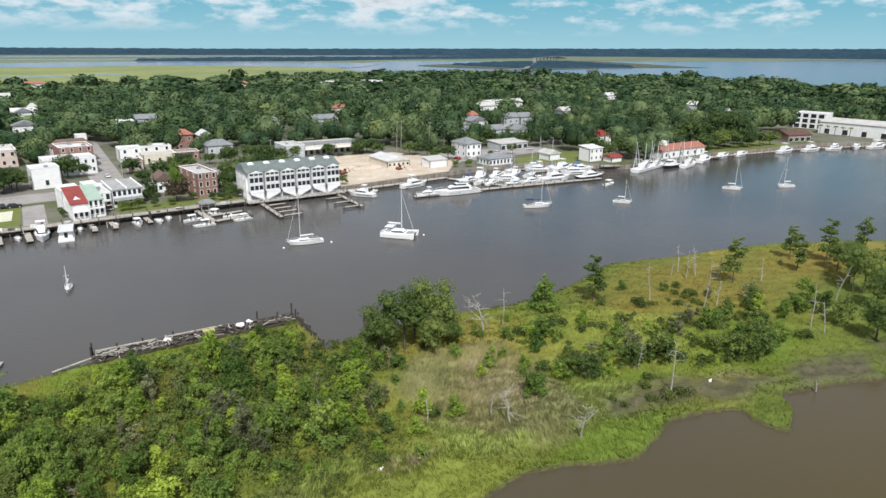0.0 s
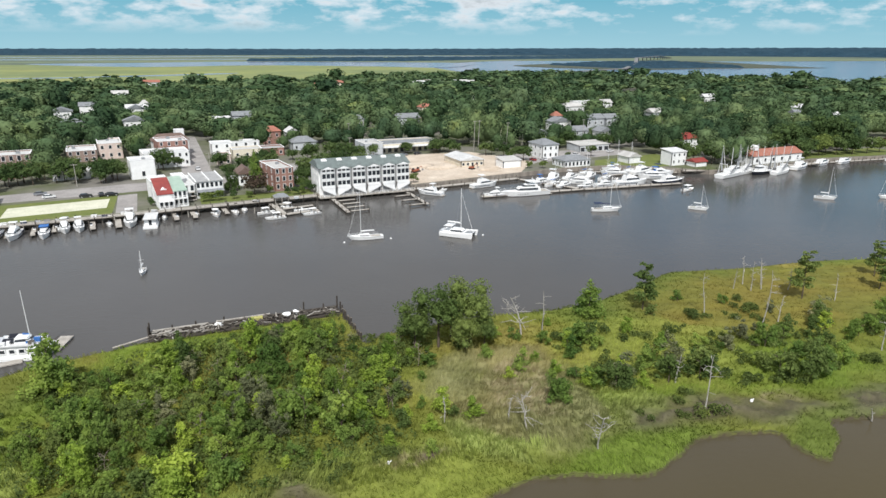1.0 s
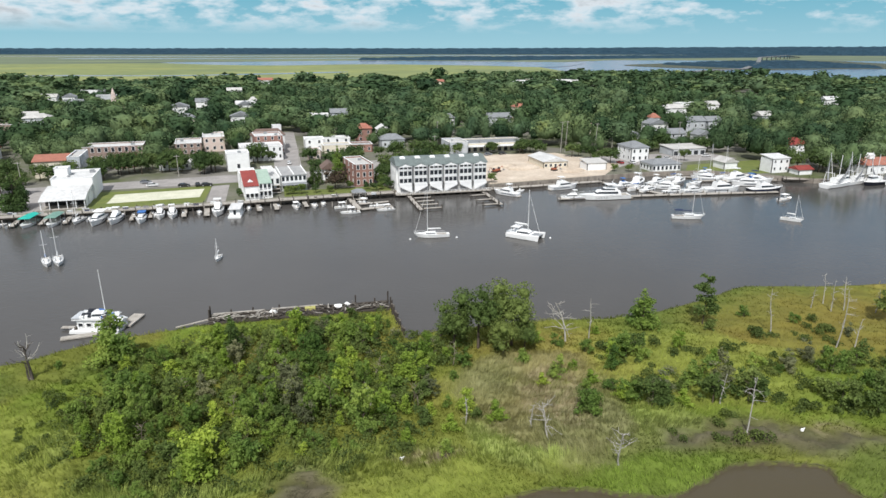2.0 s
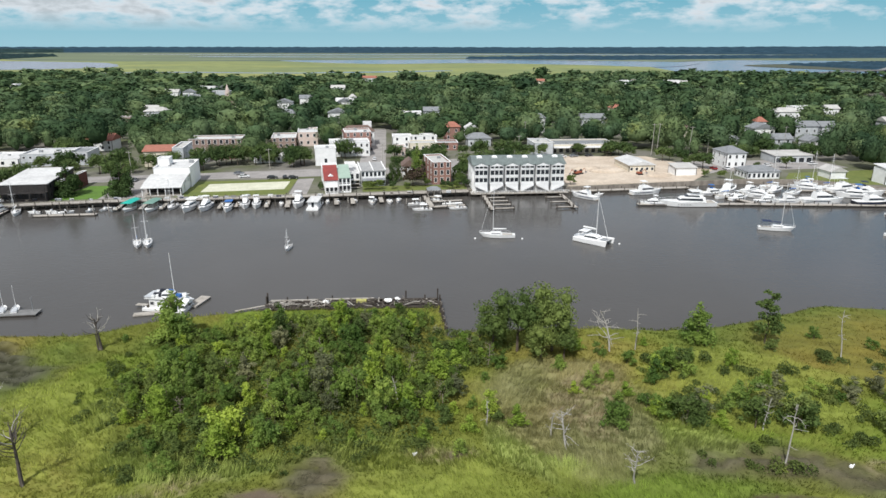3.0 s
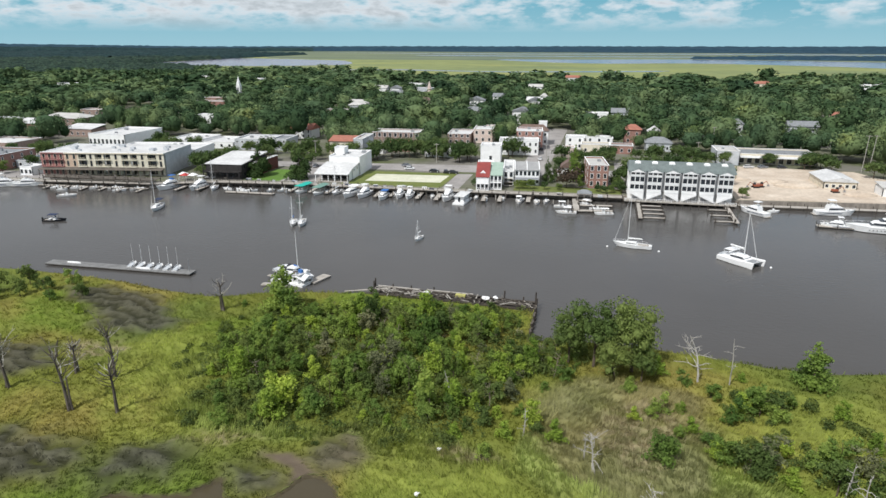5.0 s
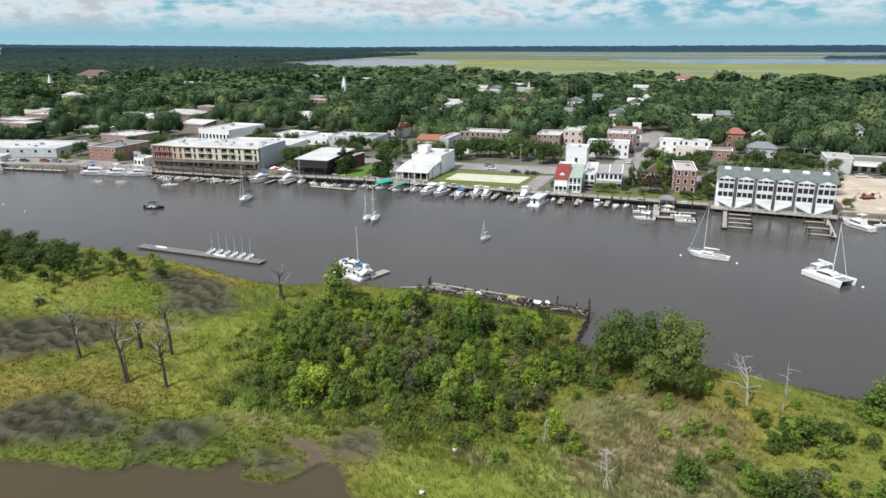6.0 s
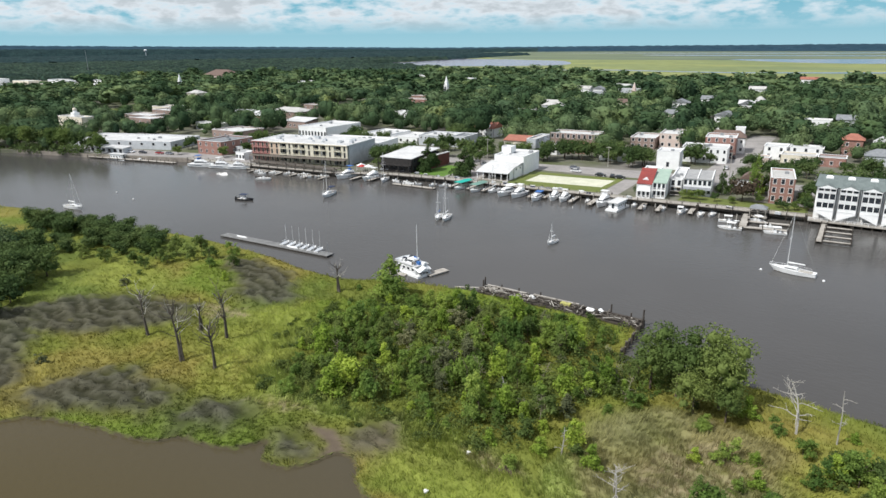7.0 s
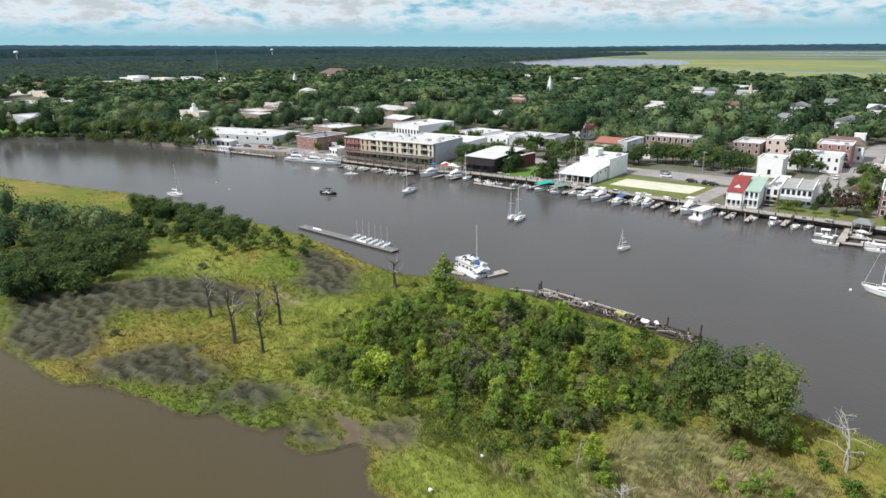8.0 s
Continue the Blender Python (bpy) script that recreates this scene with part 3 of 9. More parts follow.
def crown_mesh(name, seed, lumps, leaf, count, mat, core=0.52):
    q = leaf_cloud(seed, lumps, leaf, count).reshape(-1, 3)
    g = Geo()
    for i, l in enumerate(lumps):
        rr = l[3:] if len(l) > 4 else (l[3],) * 3
        g.blob(l[:3], [k * core for k in rr], seed * 31 + i, 0.22, 3, 5)
    base = np.array(g.v)
    verts = np.concatenate([base, q])
    loops = [i for f in g.f for i in f] + list(range(len(base), len(base) + len(q)))
    sizes = [len(f) for f in g.f] + [4] * (len(q) // 4)
    return fast_mesh(name, verts, np.array(loops), np.array(sizes), mat)


def broad_lumps(rnd, r, h, trunk, n):
    """Lumps of a broad crown between the bare trunk's height and h."""
    mid, half = (trunk + h) / 2, (h - trunk) / 2
    out = [(0, 0, mid, r * 0.62, r * 0.62, half * 0.8)]
    for i in range(n):
        a = 2 * math.pi * (i + rnd.uniform(-0.3, 0.3)) / n * 1.618 * 1.7
        k = rnd.uniform(0.35, 0.72)
        z = mid + half * rnd.uniform(-0.55, 0.62)
        s = r * rnd.uniform(0.3, 0.46)
        out.append((r * k * math.cos(a), r * k * math.sin(a), z, s, s, s * 0.85))
    return out


def ragged_lumps(rnd, r, h, trunk, n):
    """Many small uneven lumps on several leaders: a ragged marsh shrub."""
    out = []
    leaders = [(rnd.uniform(-0.5, 0.5) * r, rnd.uniform(-0.5, 0.5) * r, rnd.uniform(0.62, 1.0)) for _ in range(4)]
    for i in range(n):
        x, y, top = leaders[i % 4]
        t = rnd.uniform(0.15, 1.0)
        a, k = rnd.uniform(0, 6.28), r * rnd.uniform(0.1, 0.55) * (1.15 - 0.6 * t)
        s = r * rnd.uniform(0.16, 0.33) * (1.15 - 0.35 * t)
        out.append((x + k * math.cos(a), y + k * math.sin(a), trunk + (h * top - trunk) * t, s, s, s * rnd.uniform(0.7, 1.1)))
    return out


def layered_lumps(rnd, r, h, trunk, tiers):
    """Uneven flat boughs, widest above the middle: an old marsh pine."""
    out = []
    for i in range(tiers):
        t = i / (tiers - 1)
        z = trunk + (h - trunk) * (0.1 + 0.9 * t)
        rad = r * (0.45 + 0.75 * math.sin(math.pi * min(1.0, 0.15 + 0.85 * t))) * rnd.uniform(0.55, 1.1)
        for j in range(3):
            a, s = rnd.uniform(0, 6.28), max(0.5, rad * rnd.uniform(0.35, 0.5))
            out.append((rad * 0.55 * math.cos(a), rad * 0.55 * math.sin(a), z + rnd.uniform(-0.3, 0.3), s, s, s * 0.5))
    return out


def round_lumps(rnd, r, h, trunk, n):
    """Lumps of a full, domed town crown."""
    mid, half = (trunk + h) / 2, (h - trunk) / 2
    out = [(0, 0, mid, r * 0.72, r * 0.72, half * 0.88)]
    for i in range(n):
        a, up = 2.4 * i + rnd.uniform(-0.4, 0.4), -0.35 + 1.2 * (i + 0.5) / n
        k, s = r * 0.66 * math.sqrt(max(0.05, 1 - up * up)), r * rnd.uniform(0.28, 0.42)
        out.append((k * math.cos(a), k * math.sin(a), mid + half * 0.62 * up, s, s, s * 0.9))
    return out


def pine_lumps(rnd, r, h, trunk, tiers):
    out = []
    for i in range(tiers):
        t = i / max(1, tiers - 1)
        z = trunk + (h - trunk) * (0.08 + 0.86 * t)
        rad = r * (1 - 0.72 * t) * rnd.uniform(0.75, 1.1)
        for j in range(3 if t < 0.75 else 1):
            a = rnd.uniform(0, 6.28)
            k = rad * (0.55 if t < 0.75 else 0.1)
            s = max(0.45, rad * 0.5)
            out.append((k * math.cos(a), k * math.sin(a), z, s, s, s * 0.55))
    return out


def trunk_geo(rnd, h, r, limbs, reach):
    g = Geo()
    lean = Vector((rnd.uniform(-0.06, 0.06), rnd.uniform(-0.06, 0.06), 1))
    pts = [lean * (h * k) for k in (0, 0.35, 0.7, 1.0)]
    for i in range(3):
        g.tube(pts[i], pts[i + 1], r * (1 - 0.28 * i), r * (1 - 0.28 * (i + 1)), 6)
    for i in range(limbs):
        a, k = rnd.uniform(0, 6.28), rnd.uniform(0.4, 0.95)
        p = lean * (h * k)
        q = p + Vector((math.cos(a) * reach, math.sin(a) * reach, reach * rnd.uniform(0.3, 0.9))) * rnd.uniform(0.5, 0.9)
        g.tube(p, q, r * 0.4, r * 0.15, 5)
    return g


TREE_KINDS = {}


def tree_kind(key, name, label, category, mat, seed, shape, r, h, bare, n, leaf, count, trunk_r, bark=None):
    """Make the first of a kind of tree, kept far below for copying, and remember it."""
    rnd = random.Random(seed)
    lumps = {"pine": pine_lumps, "layered": layered_lumps, "ragged": ragged_lumps, "broad": broad_lumps}[shape](rnd, r, h, bare, n)
    TREE_KINDS[key] = dict(name=name, label=label, category=category,
                           trunk=trunk_geo(rnd, bare + (h - bare) * (0.92 if shape in ("pine", "layered") else 0.55), trunk_r, 5, r * 0.55).mesh("trunk", bark or BARK),
                           crown=crown_mesh("crown", seed, lumps, leaf, count, mat))


def plant(key, x, y, z, scale=1.0, turn=0.0, tall=1.0, group="", label=""):
    k = TREE_KINDS[key]
    m = pose(x, y, z, 0, 0, turn) @ Matrix.Diagonal((scale, scale, scale * tall, 1))
    e = thing(k["name"], label or k["label"], k["category"], m, group)
    part("trunk", k["trunk"], None, e)
    part("crown", k["crown"], None, e)
    return e


for i, mi in enumerate((0, 1, 0, 2, 3, 0, 1)):
    tree_kind("shrub%d" % i, "shrub", ("dense mid-green marsh shrub", "dark green wax myrtle shrub", "bushy green marsh shrub", "bright lime-green marsh shrub", "grey-green salt shrub", "round green marsh shrub", "dark bushy marsh shrub")[i] + " in the island thicket",
              "shrub", LEAF[mi], 40 + i, "ragged", 2.4, 4.6, 0.4, 26, 0.15, 1150, 0.09)
for i in range(7):
    tree_kind("bush%d" % i, "bush", "dark leafy bush by the waterfront", "bush", LEAF[(5, 1, 1, 5, 1, 1, 5)[i]], 140 + i, "broad", 2.3, 4.2, 0.5, 9, 0.22, 620, 0.09)
tree_kind("grove", "tree", "dark green marsh tree with a dense low crown", "tree", LEAF[5], 70, "broad", 4.6, 10.5, 1.0, 15, 0.26, 1500, 0.28)
tree_kind("oak", "tree", "broad dark green tree with a dense crown", "tree", LEAF[1], 60, "broad", 4.6, 11.0, 2.5, 15, 0.2, 2800, 0.28)
tree_kind("oak2", "tree", "full mid-green broadleaf tree", "tree", LEAF[0], 61, "broad", 4.2, 10.0, 2.0, 15, 0.2, 2600, 0.26)
tree_kind("pine", "pine_tree", "open-crowned marsh pine with layered boughs", "pine tree", LEAF[1], 62, "layered", 2.7, 10.0, 2.2, 8, 0.26, 1200, 0.16)
tree_kind("cypress", "cypress_tree", "conical green cypress tree", "tree", LEAF[0], 63, "pine", 5.6, 11.0, 0.4, 11, 0.30, 1900, 0.2)
tree_kind("dark_cypress", "cypress_tree", "slim dark conical cypress beside a shop", "tree", LEAF[5], 71, "pine", 5.6, 11.0, 0.3, 11, 0.30, 1700, 0.2)
tree_kind("street", "street_tree", "round leafy street tree in the town", "tree", LEAF[5], 64, "broad", 4.4, 8.5, 1.8, 11, 0.34, 900, 0.24)
tree_kind("street2", "street_tree", "dark spreading oak in the town", "tree", LEAF[5], 65, "broad", 5.6, 9.5, 2.0, 13, 0.36, 1050, 0.3)
tree_kind("laurel", "laurel_tree", "dense dark rounded evergreen on the lawn", "tree", LEAF[5], 68, "pine", 4.6, 8.6, 0.1, 10, 0.30, 2600, 0.22)
tree_kind("russet", "ornamental_tree", "low dark russet-leaved ornamental tree", "tree", LEAF[4], 66, "broad", 4.2, 6.0, 0.8, 9, 0.5, 420, 0.2)
tree_kind("lime", "tree", "bright yellow-green young tree", "tree", LEAF[2], 67, "broad", 2.6, 5.6, 0.8, 8, 0.32, 480, 0.12)


def palm(x, y, z, h):
    rnd = random.Random(int(x * 7 + y))
    e = thing("palm_tree", "slim palmetto palm with a round head of fronds", "palm tree", pose(x, y, z, 0, 0, rnd.uniform(0, 360)), "palms by the white hall")
    part("trunk", Geo().tube((0, 0, 0), (0.1, 0, h), 0.2, 0.16, 7), BARK, e)
    g = Geo()
    for i in range(22):
        a, up = i * 2.4, rnd.uniform(-0.5, 0.9)
        d = Vector((math.cos(a), math.sin(a), 0))
        s = Vector((-d.y, d.x, 0)) * 0.28
        p0, p1, p2 = Vector((0.1, 0, h)), Vector((0.1, 0, h)) + d * 0.9 + Vector((0, 0, up * 0.7)), Vector((0.1, 0, h)) + d * 1.7 + Vector((0, 0, up * 0.6 - 0.5))
        g.add([p0, p1 - s, p1 + s, p2], [(0, 1, 3, 2)])
    part("fronds", g, LEAF[1], e)


def snag(x, y, h, seed, mat=DEADWOOD, spread=0.45, limbs=9, r=0.16, label="bare bleached dead tree with broken limbs on the marsh"):
    """A dead standing tree: crooked trunk, forked bare limbs."""
    rnd = random.Random(seed)
    e = thing("dead_tree", label, "dead tree", pose(x, y, 0.3, 0, 0, rnd.uniform(0, 360)))
    g = Geo()
    k0 = 0.07 if mat is CHARWOOD else 0.22 if spread > 0.5 else 0.12
    p, d, pts = Vector((0, 0, -0.2)), Vector((rnd.uniform(-k0, k0), rnd.uniform(-k0, k0), 1)), []
    for i in range(6):
        pts.append(p.copy())
        p = p + d.normalized() * (h + 0.2) / 5
        d += Vector((rnd.uniform(-k0, k0), rnd.uniform(-k0, k0), 0))
    rr = [r * (1 - 0.14 * i) for i in range(6)]
    for i in range(5):
        g.tube(pts[i], pts[i + 1], rr[i], rr[i + 1], 6)
    if mat is CHARWOOD:
        q = Vector((rnd.choice((-1, 1)) * r * 1.3, r * 0.6, -0.2))
        for i in range(3):
            nq = q + Vector((rnd.uniform(-0.12, 0.12), rnd.uniform(-0.12, 0.12), h * 0.19))
            g.tube(q, nq, r * (0.7 - 0.14 * i), r * (0.56 - 0.14 * i), 5)
            q = nq
        # the broken crown splits into leaders
        for s in (-1, 1):
            q, dd = pts[4].copy(), Vector((s * 0.35, rnd.uniform(-0.25, 0.25), 1))
            for i in range(3):
                nq = q + dd.normalized() * h * rnd.uniform(0.08, 0.12)
                g.tube(q, nq, r * (0.5 - 0.12 * i), r * (0.38 - 0.12 * i), 5)
                q = nq
                dd += Vector((rnd.uniform(-0.5, 0.5), rnd.uniform(-0.5, 0.5), 0))
    part("trunk", g, mat, e)
    for i in range(limbs):
        k = rnd.uniform(0.45 if mat is CHARWOOD else 0.3, 0.98)
        j = min(4, int(k * 5))
        o = pts[j].lerp(pts[j + 1], k * 5 - j)
        a, ln = rnd.uniform(0, 6.28), h * spread * rnd.uniform(0.35, 1.0) * (1.15 - 0.5 * k)
        lg, q, dd = Geo(), o.copy(), Vector((math.cos(a), math.sin(a), rnd.uniform(0.25, 1.1) if mat is CHARWOOD else rnd.uniform(-0.1, 0.8)))
        rad = r * (0.26 if mat is CHARWOOD else 0.42)
        for s in range(5):
            nq = q + dd.normalized() * ln / 5
            lg.tube(q, nq, rad, rad * 0.82, 5)
            if s in (1, 3):
                a2 = a + rnd.choice((-0.9, 0.9))
                lg.tube(nq, nq + Vector((math.cos(a2), math.sin(a2), rnd.uniform(0.1, 0.9))) * ln * 0.3, rad * 0.55, rad * 0.25, 4)
            rad *= 0.82
            q = nq
            dd += Vector((rnd.uniform(-0.6, 0.6), rnd.uniform(-0.6, 0.6), rnd.uniform(-0.1, 0.6) if mat is CHARWOOD else rnd.uniform(-0.55, 0.55)))
        part("limb", lg, rnd.choice((DEADWOOD, CHARWOOD)) if mat is CHARWOOD else mat, e)
    return e


# ---- marsh cover ----
def lattice_noise(x, y, scale, seed):
    """Smooth value noise in 0..1 at arrays of places."""
    u, v = np.asarray(x) * scale + 517.0, np.asarray(y) * scale + 733.0
    i, j = np.floor(u).astype(np.int64), np.floor(v).astype(np.int64)
    fu, fv = u - i, v - j
    fu, fv = fu * fu * (3 - 2 * fu), fv * fv * (3 - 2 * fv)

    def corner(a, b):
        n = (a * 374761393 + b * 668265263 + seed * 1442695) & 0xffffffff
        n = ((n ^ (n >> 13)) * 1274126177) & 0xffffffff
        return ((n ^ (n >> 16)) & 0xffff) / 65535.0
    return (corner(i, j) * (1 - fu) + corner(i + 1, j) * fu) * (1 - fv) + (corner(i, j + 1) * (1 - fu) + corner(i + 1, j + 1) * fu) * fv


def cloud_noise(x, y, scale, seed, octaves=3):
    out, amp, total = 0.0, 1.0, 0.0
    for k in range(octaves):
        out = out + amp * lattice_noise(x, y, scale * 2.1 ** k, seed + 17 * k)
        total += amp
        amp *= 0.55
    return out / total


def depth_in(poly, x, y):
    """Distance to the outline, positive inside."""
    d = np.full(np.shape(x), 1e9)
    for (ax, ay), (bx, by) in zip(poly, poly[1:] + poly[:1]):
        ex, ey = bx - ax, by - ay
        t = np.clip(((x - ax) * ex + (y - ay) * ey) / (ex * ex + ey * ey), 0, 1)
        d = np.minimum(d, np.hypot(x - ax - t * ex, y - ay - t * ey))
    return np.where(inside(poly, x, y), d, -d)


Z_WRACK_WEST = [[(-85, 43), (-80, 53), (-64, 56.5), (-52, 51), (-44, 46), (-41, 40), (-46, 35), (-58, 34)], [(-39.6, 42), (-36, 51), (-34, 56), (-22, 58), (-13, 54), (-19, 47), (-31, 41)], [(-82, 58), (-76, 68), (-70, 75), (-60, 81), (-46, 82), (-38, 76), (-44, 69), (-50, 62), (-60, 55), (-74, 50)], [(-52, 97), (-68, 108), (-58, 113), (-46, 108.5), (-35, 105), (-28, 96), (-33, 90.5), (-42, 91)], [(-37, 43), (-34.5, 49.5), (-33, 56), (-29, 59.5), (-23.5, 55), (-22, 51), (-24.5, 48.5), (-26.5, 42), (-31, 40)], [(-22.5, 51), (-22, 55.5), (-17, 57.5), (-14, 54), (-13.4, 50), (-17, 49)], [(-11.8, 51.9), (-11, 56.3), (-5.5, 59.8), (-1.6, 57.8), (-2, 53.2), (-7.7, 49.7)], [(8, 52.5), (6.3, 54.6), (6.5, 58), (9.2, 59.5), (13.5, 57.5), (15, 54.5), (12.5, 52.5)]]
Z_WRACK_EAST = [[(15.5, 60.9), (15.7, 65.3), (21, 67.8), (24.5, 64), (23, 59.5), (18.5, 58.6)], [(-65, 36), (-65, 41.5), (-63, 46), (-56, 48.5), (-47, 44.5), (-44, 38.6), (-50, 34)], [(69, 60), (72, 64), (80, 63), (88, 61), (93, 58), (101, 56), (104, 52), (98, 52.5), (90, 54), (80, 58)], [(104, 49), (110, 54), (126, 50), (120, 45)], [(126, 46), (132, 51), (150, 46), (146, 37)], [(-56, 56), (-56, 50), (-76, 46), (-72, 58)]]
Z_WRACK = Z_WRACK_WEST + Z_WRACK_EAST
Z_REED = [[(45, 70), (46, 85), (52, 92), (60, 93), (70, 91), (73, 80), (71, 66), (66, 61), (57, 60), (50, 63)]]
Z_RUST = [[(96, 86), (100, 101), (125, 109), (150, 103), (190, 90), (180, 74), (152, 74), (116, 77)]]
Z_LIME = [[(48, 54), (48, 58), (56, 59), (66, 58.5), (74, 58), (80, 56), (64, 51)], [(-60, 88), (-72, 100), (-66, 106), (-48, 96), (-44, 88)], [(-27, 40), (-24, 44), (-5, 50.5), (4, 53.5), (4, 50), (-8, 46), (-20, 42)],
          [(75, 64), (78, 72), (96, 78), (118, 74), (124, 58), (108, 56)], [(-3, 111), (-3, 120), (36, 121), (42, 113), (36, 111), (15, 113)], [(-20, 70), (-26, 84), (-24, 100), (-12, 104), (-14, 80)], [(24, 54), (26, 60), (44, 64), (48, 57), (36, 54)], [(-190, 92), (-150, 106), (-120, 110), (-150, 98)]]
Z_GOLD = [[(70, 73), (74, 96), (95, 96), (110, 82), (104, 67), (86, 67)], [(24, 67.5), (34, 69), (44, 66), (48, 62), (47.5, 56.5), (34, 55.5), (25, 57)], [(-37, 84), (-29.5, 91), (-21, 93), (-15, 83), (-6, 66), (-8, 60), (-16, 58.5), (-26, 68)], [(-80, 76), (-98, 96), (-77, 96), (-58, 88), (-62, 82)]]
Z_STRAW = [[(-5.5, 60), (-1, 63), (6, 64.3), (2, 60.5)], [(31, 67), (35, 68.4), (40, 67.4), (41, 65.5), (36, 65)], [(54, 72), (56, 82), (64, 86), (68, 76), (62, 68)], [(-44, 84), (-36, 88), (-30, 84), (-36, 80)], [(92, 58), (95, 61), (101, 59), (99, 56.5)]]
Z_MUD = [[(8.5, 60.4), (13, 61.8), (16, 60), (19, 57.5), (19.5, 54.5), (16, 55), (14.6, 58.4)], [(37.5, 65.8), (38, 67.4), (40.5, 67.2), (40, 65.6)]]

Z_TALL = [[(-12, 66), (-8, 72), (0, 69), (10, 67.5), (20, 69), (30, 71), (41, 68), (47, 66), (44, 62.5), (34, 64), (26, 64.5), (18, 67), (8, 64), (0, 62.5)], [(44, 66), (44, 74), (50, 66), (57, 62), (52, 59.5)], [(70, 62), (72, 76), (78, 70), (78, 63)], [(-16, 72), (-18, 84), (-13, 86), (-10, 76)]]


def blend(a, b, w):
    return a + (np.array(b) - a) * w[..., None]


def cover(x, y):
    """Plant colour, ground height and the weights of the kinds of cover at arrays of places."""
    wx = x + (cloud_noise(x, y, 0.17, 1) - 0.5) * 7
    wy = y + (cloud_noise(x, y, 0.21, 2) - 0.5) * 6
    wt = {}
    for key, polys, soft in (("lime", Z_LIME, 3.0), ("rust", Z_RUST, 6.0), ("reed", Z_REED, 2.5), ("wrack", Z_WRACK, 3.2), ("straw", Z_STRAW, 1.5), ("gold", Z_GOLD, 3.0), ("tall", Z_TALL, 1.5), ("mud", Z_MUD, 0.6)):
        w = np.zeros(np.shape(x))
        for q in polys:
            k = np.clip(depth_in(q, wx if key != "mud" else x, wy if key != "mud" else y) / soft * 0.5 + 0.5, 0, 1)
            w = np.maximum(w, k * k * (3 - 2 * k))
        wt[key] = w
    streak = 0.6 * cloud_noise(0.3 * x + 0.15 * wy, y + 0.35 * wx + 3 * cloud_noise(x, y, 0.1, 33, 2), 0.55, 5) + 0.4 * cloud_noise(0.6 * x, 1.4 * y + 2.5 * cloud_noise(x, y, 0.25, 34, 2), 0.6, 6)
    fine = cloud_noise(x + 0.4 * wy, 1.5 * y, 1.1, 9, 2)
    tone = np.clip((cloud_noise(x, y, 0.045, 3) - 0.30) * 2.5, 0, 1)
    c = np.zeros(np.shape(x) + (3,)) + np.array((0.136, 0.176, 0.038))
    c = blend(c, (0.186, 0.203, 0.040), np.clip(tone * 2, 0, 1))
    c = blend(c, (0.265, 0.225, 0.062), np.clip(tone * 2 - 1, 0, 1) * 0.85)
    c = blend(c, (0.156, 0.222, 0.034), wt["lime"] * (0.55 + 0.4 * fine))
    c = blend(c, (0.235, 0.175, 0.045), wt["rust"] * (0.45 + 0.5 * tone))
    c = blend(c, (0.295, 0.272, 0.150), wt["reed"] * (0.28 + 0.6 * streak))
    c = blend(c, (0.30, 0.36, 0.10), wt["tall"] * (0.5 + 0.5 * fine))
    c = blend(c, (0.255, 0.285, 0.06), wt["gold"] * (0.35 + 0.6 * fine))
    wt["wrack"] = wt["wrack"] * np.clip((streak - 0.12) * 5.5, 0.0, 1)
    # swirls combed by the tide; ridges paler in colour, hollows darker
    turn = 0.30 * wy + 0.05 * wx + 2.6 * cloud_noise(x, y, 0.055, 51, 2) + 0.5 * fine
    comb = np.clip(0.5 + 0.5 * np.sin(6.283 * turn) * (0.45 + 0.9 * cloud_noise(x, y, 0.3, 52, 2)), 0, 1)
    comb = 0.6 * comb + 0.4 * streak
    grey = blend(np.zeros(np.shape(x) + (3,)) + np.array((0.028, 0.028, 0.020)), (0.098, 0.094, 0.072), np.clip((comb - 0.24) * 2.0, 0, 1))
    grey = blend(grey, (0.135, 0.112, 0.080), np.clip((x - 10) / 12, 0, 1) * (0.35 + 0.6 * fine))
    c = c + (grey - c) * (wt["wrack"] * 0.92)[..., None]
    c = blend(c, (0.34, 0.285, 0.175), wt["straw"] * np.clip((fine - 0.3) * 2.2, 0, 0.85))
    c = blend(c, (0.150, 0.118, 0.085), wt["mud"])
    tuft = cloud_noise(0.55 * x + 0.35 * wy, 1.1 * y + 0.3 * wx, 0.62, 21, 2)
    # the tuft noise that lifts the turf also lightens its colour, hollows darker
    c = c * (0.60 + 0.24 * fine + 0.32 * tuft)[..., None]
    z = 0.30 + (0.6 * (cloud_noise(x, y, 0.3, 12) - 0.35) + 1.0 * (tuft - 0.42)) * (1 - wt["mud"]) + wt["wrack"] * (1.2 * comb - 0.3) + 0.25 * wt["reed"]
    return c, np.where(wt["mud"] > 0.5, 0.40, np.maximum(z, 0.36)), wt


def tint_mesh(me, colour):
    rgba = np.concatenate([colour, np.ones((len(colour), 1))], 1).astype(np.float32)
    me.attributes.new("plant", "FLOAT_COLOR", "POINT").data.foreach_set("color", rgba.ravel())


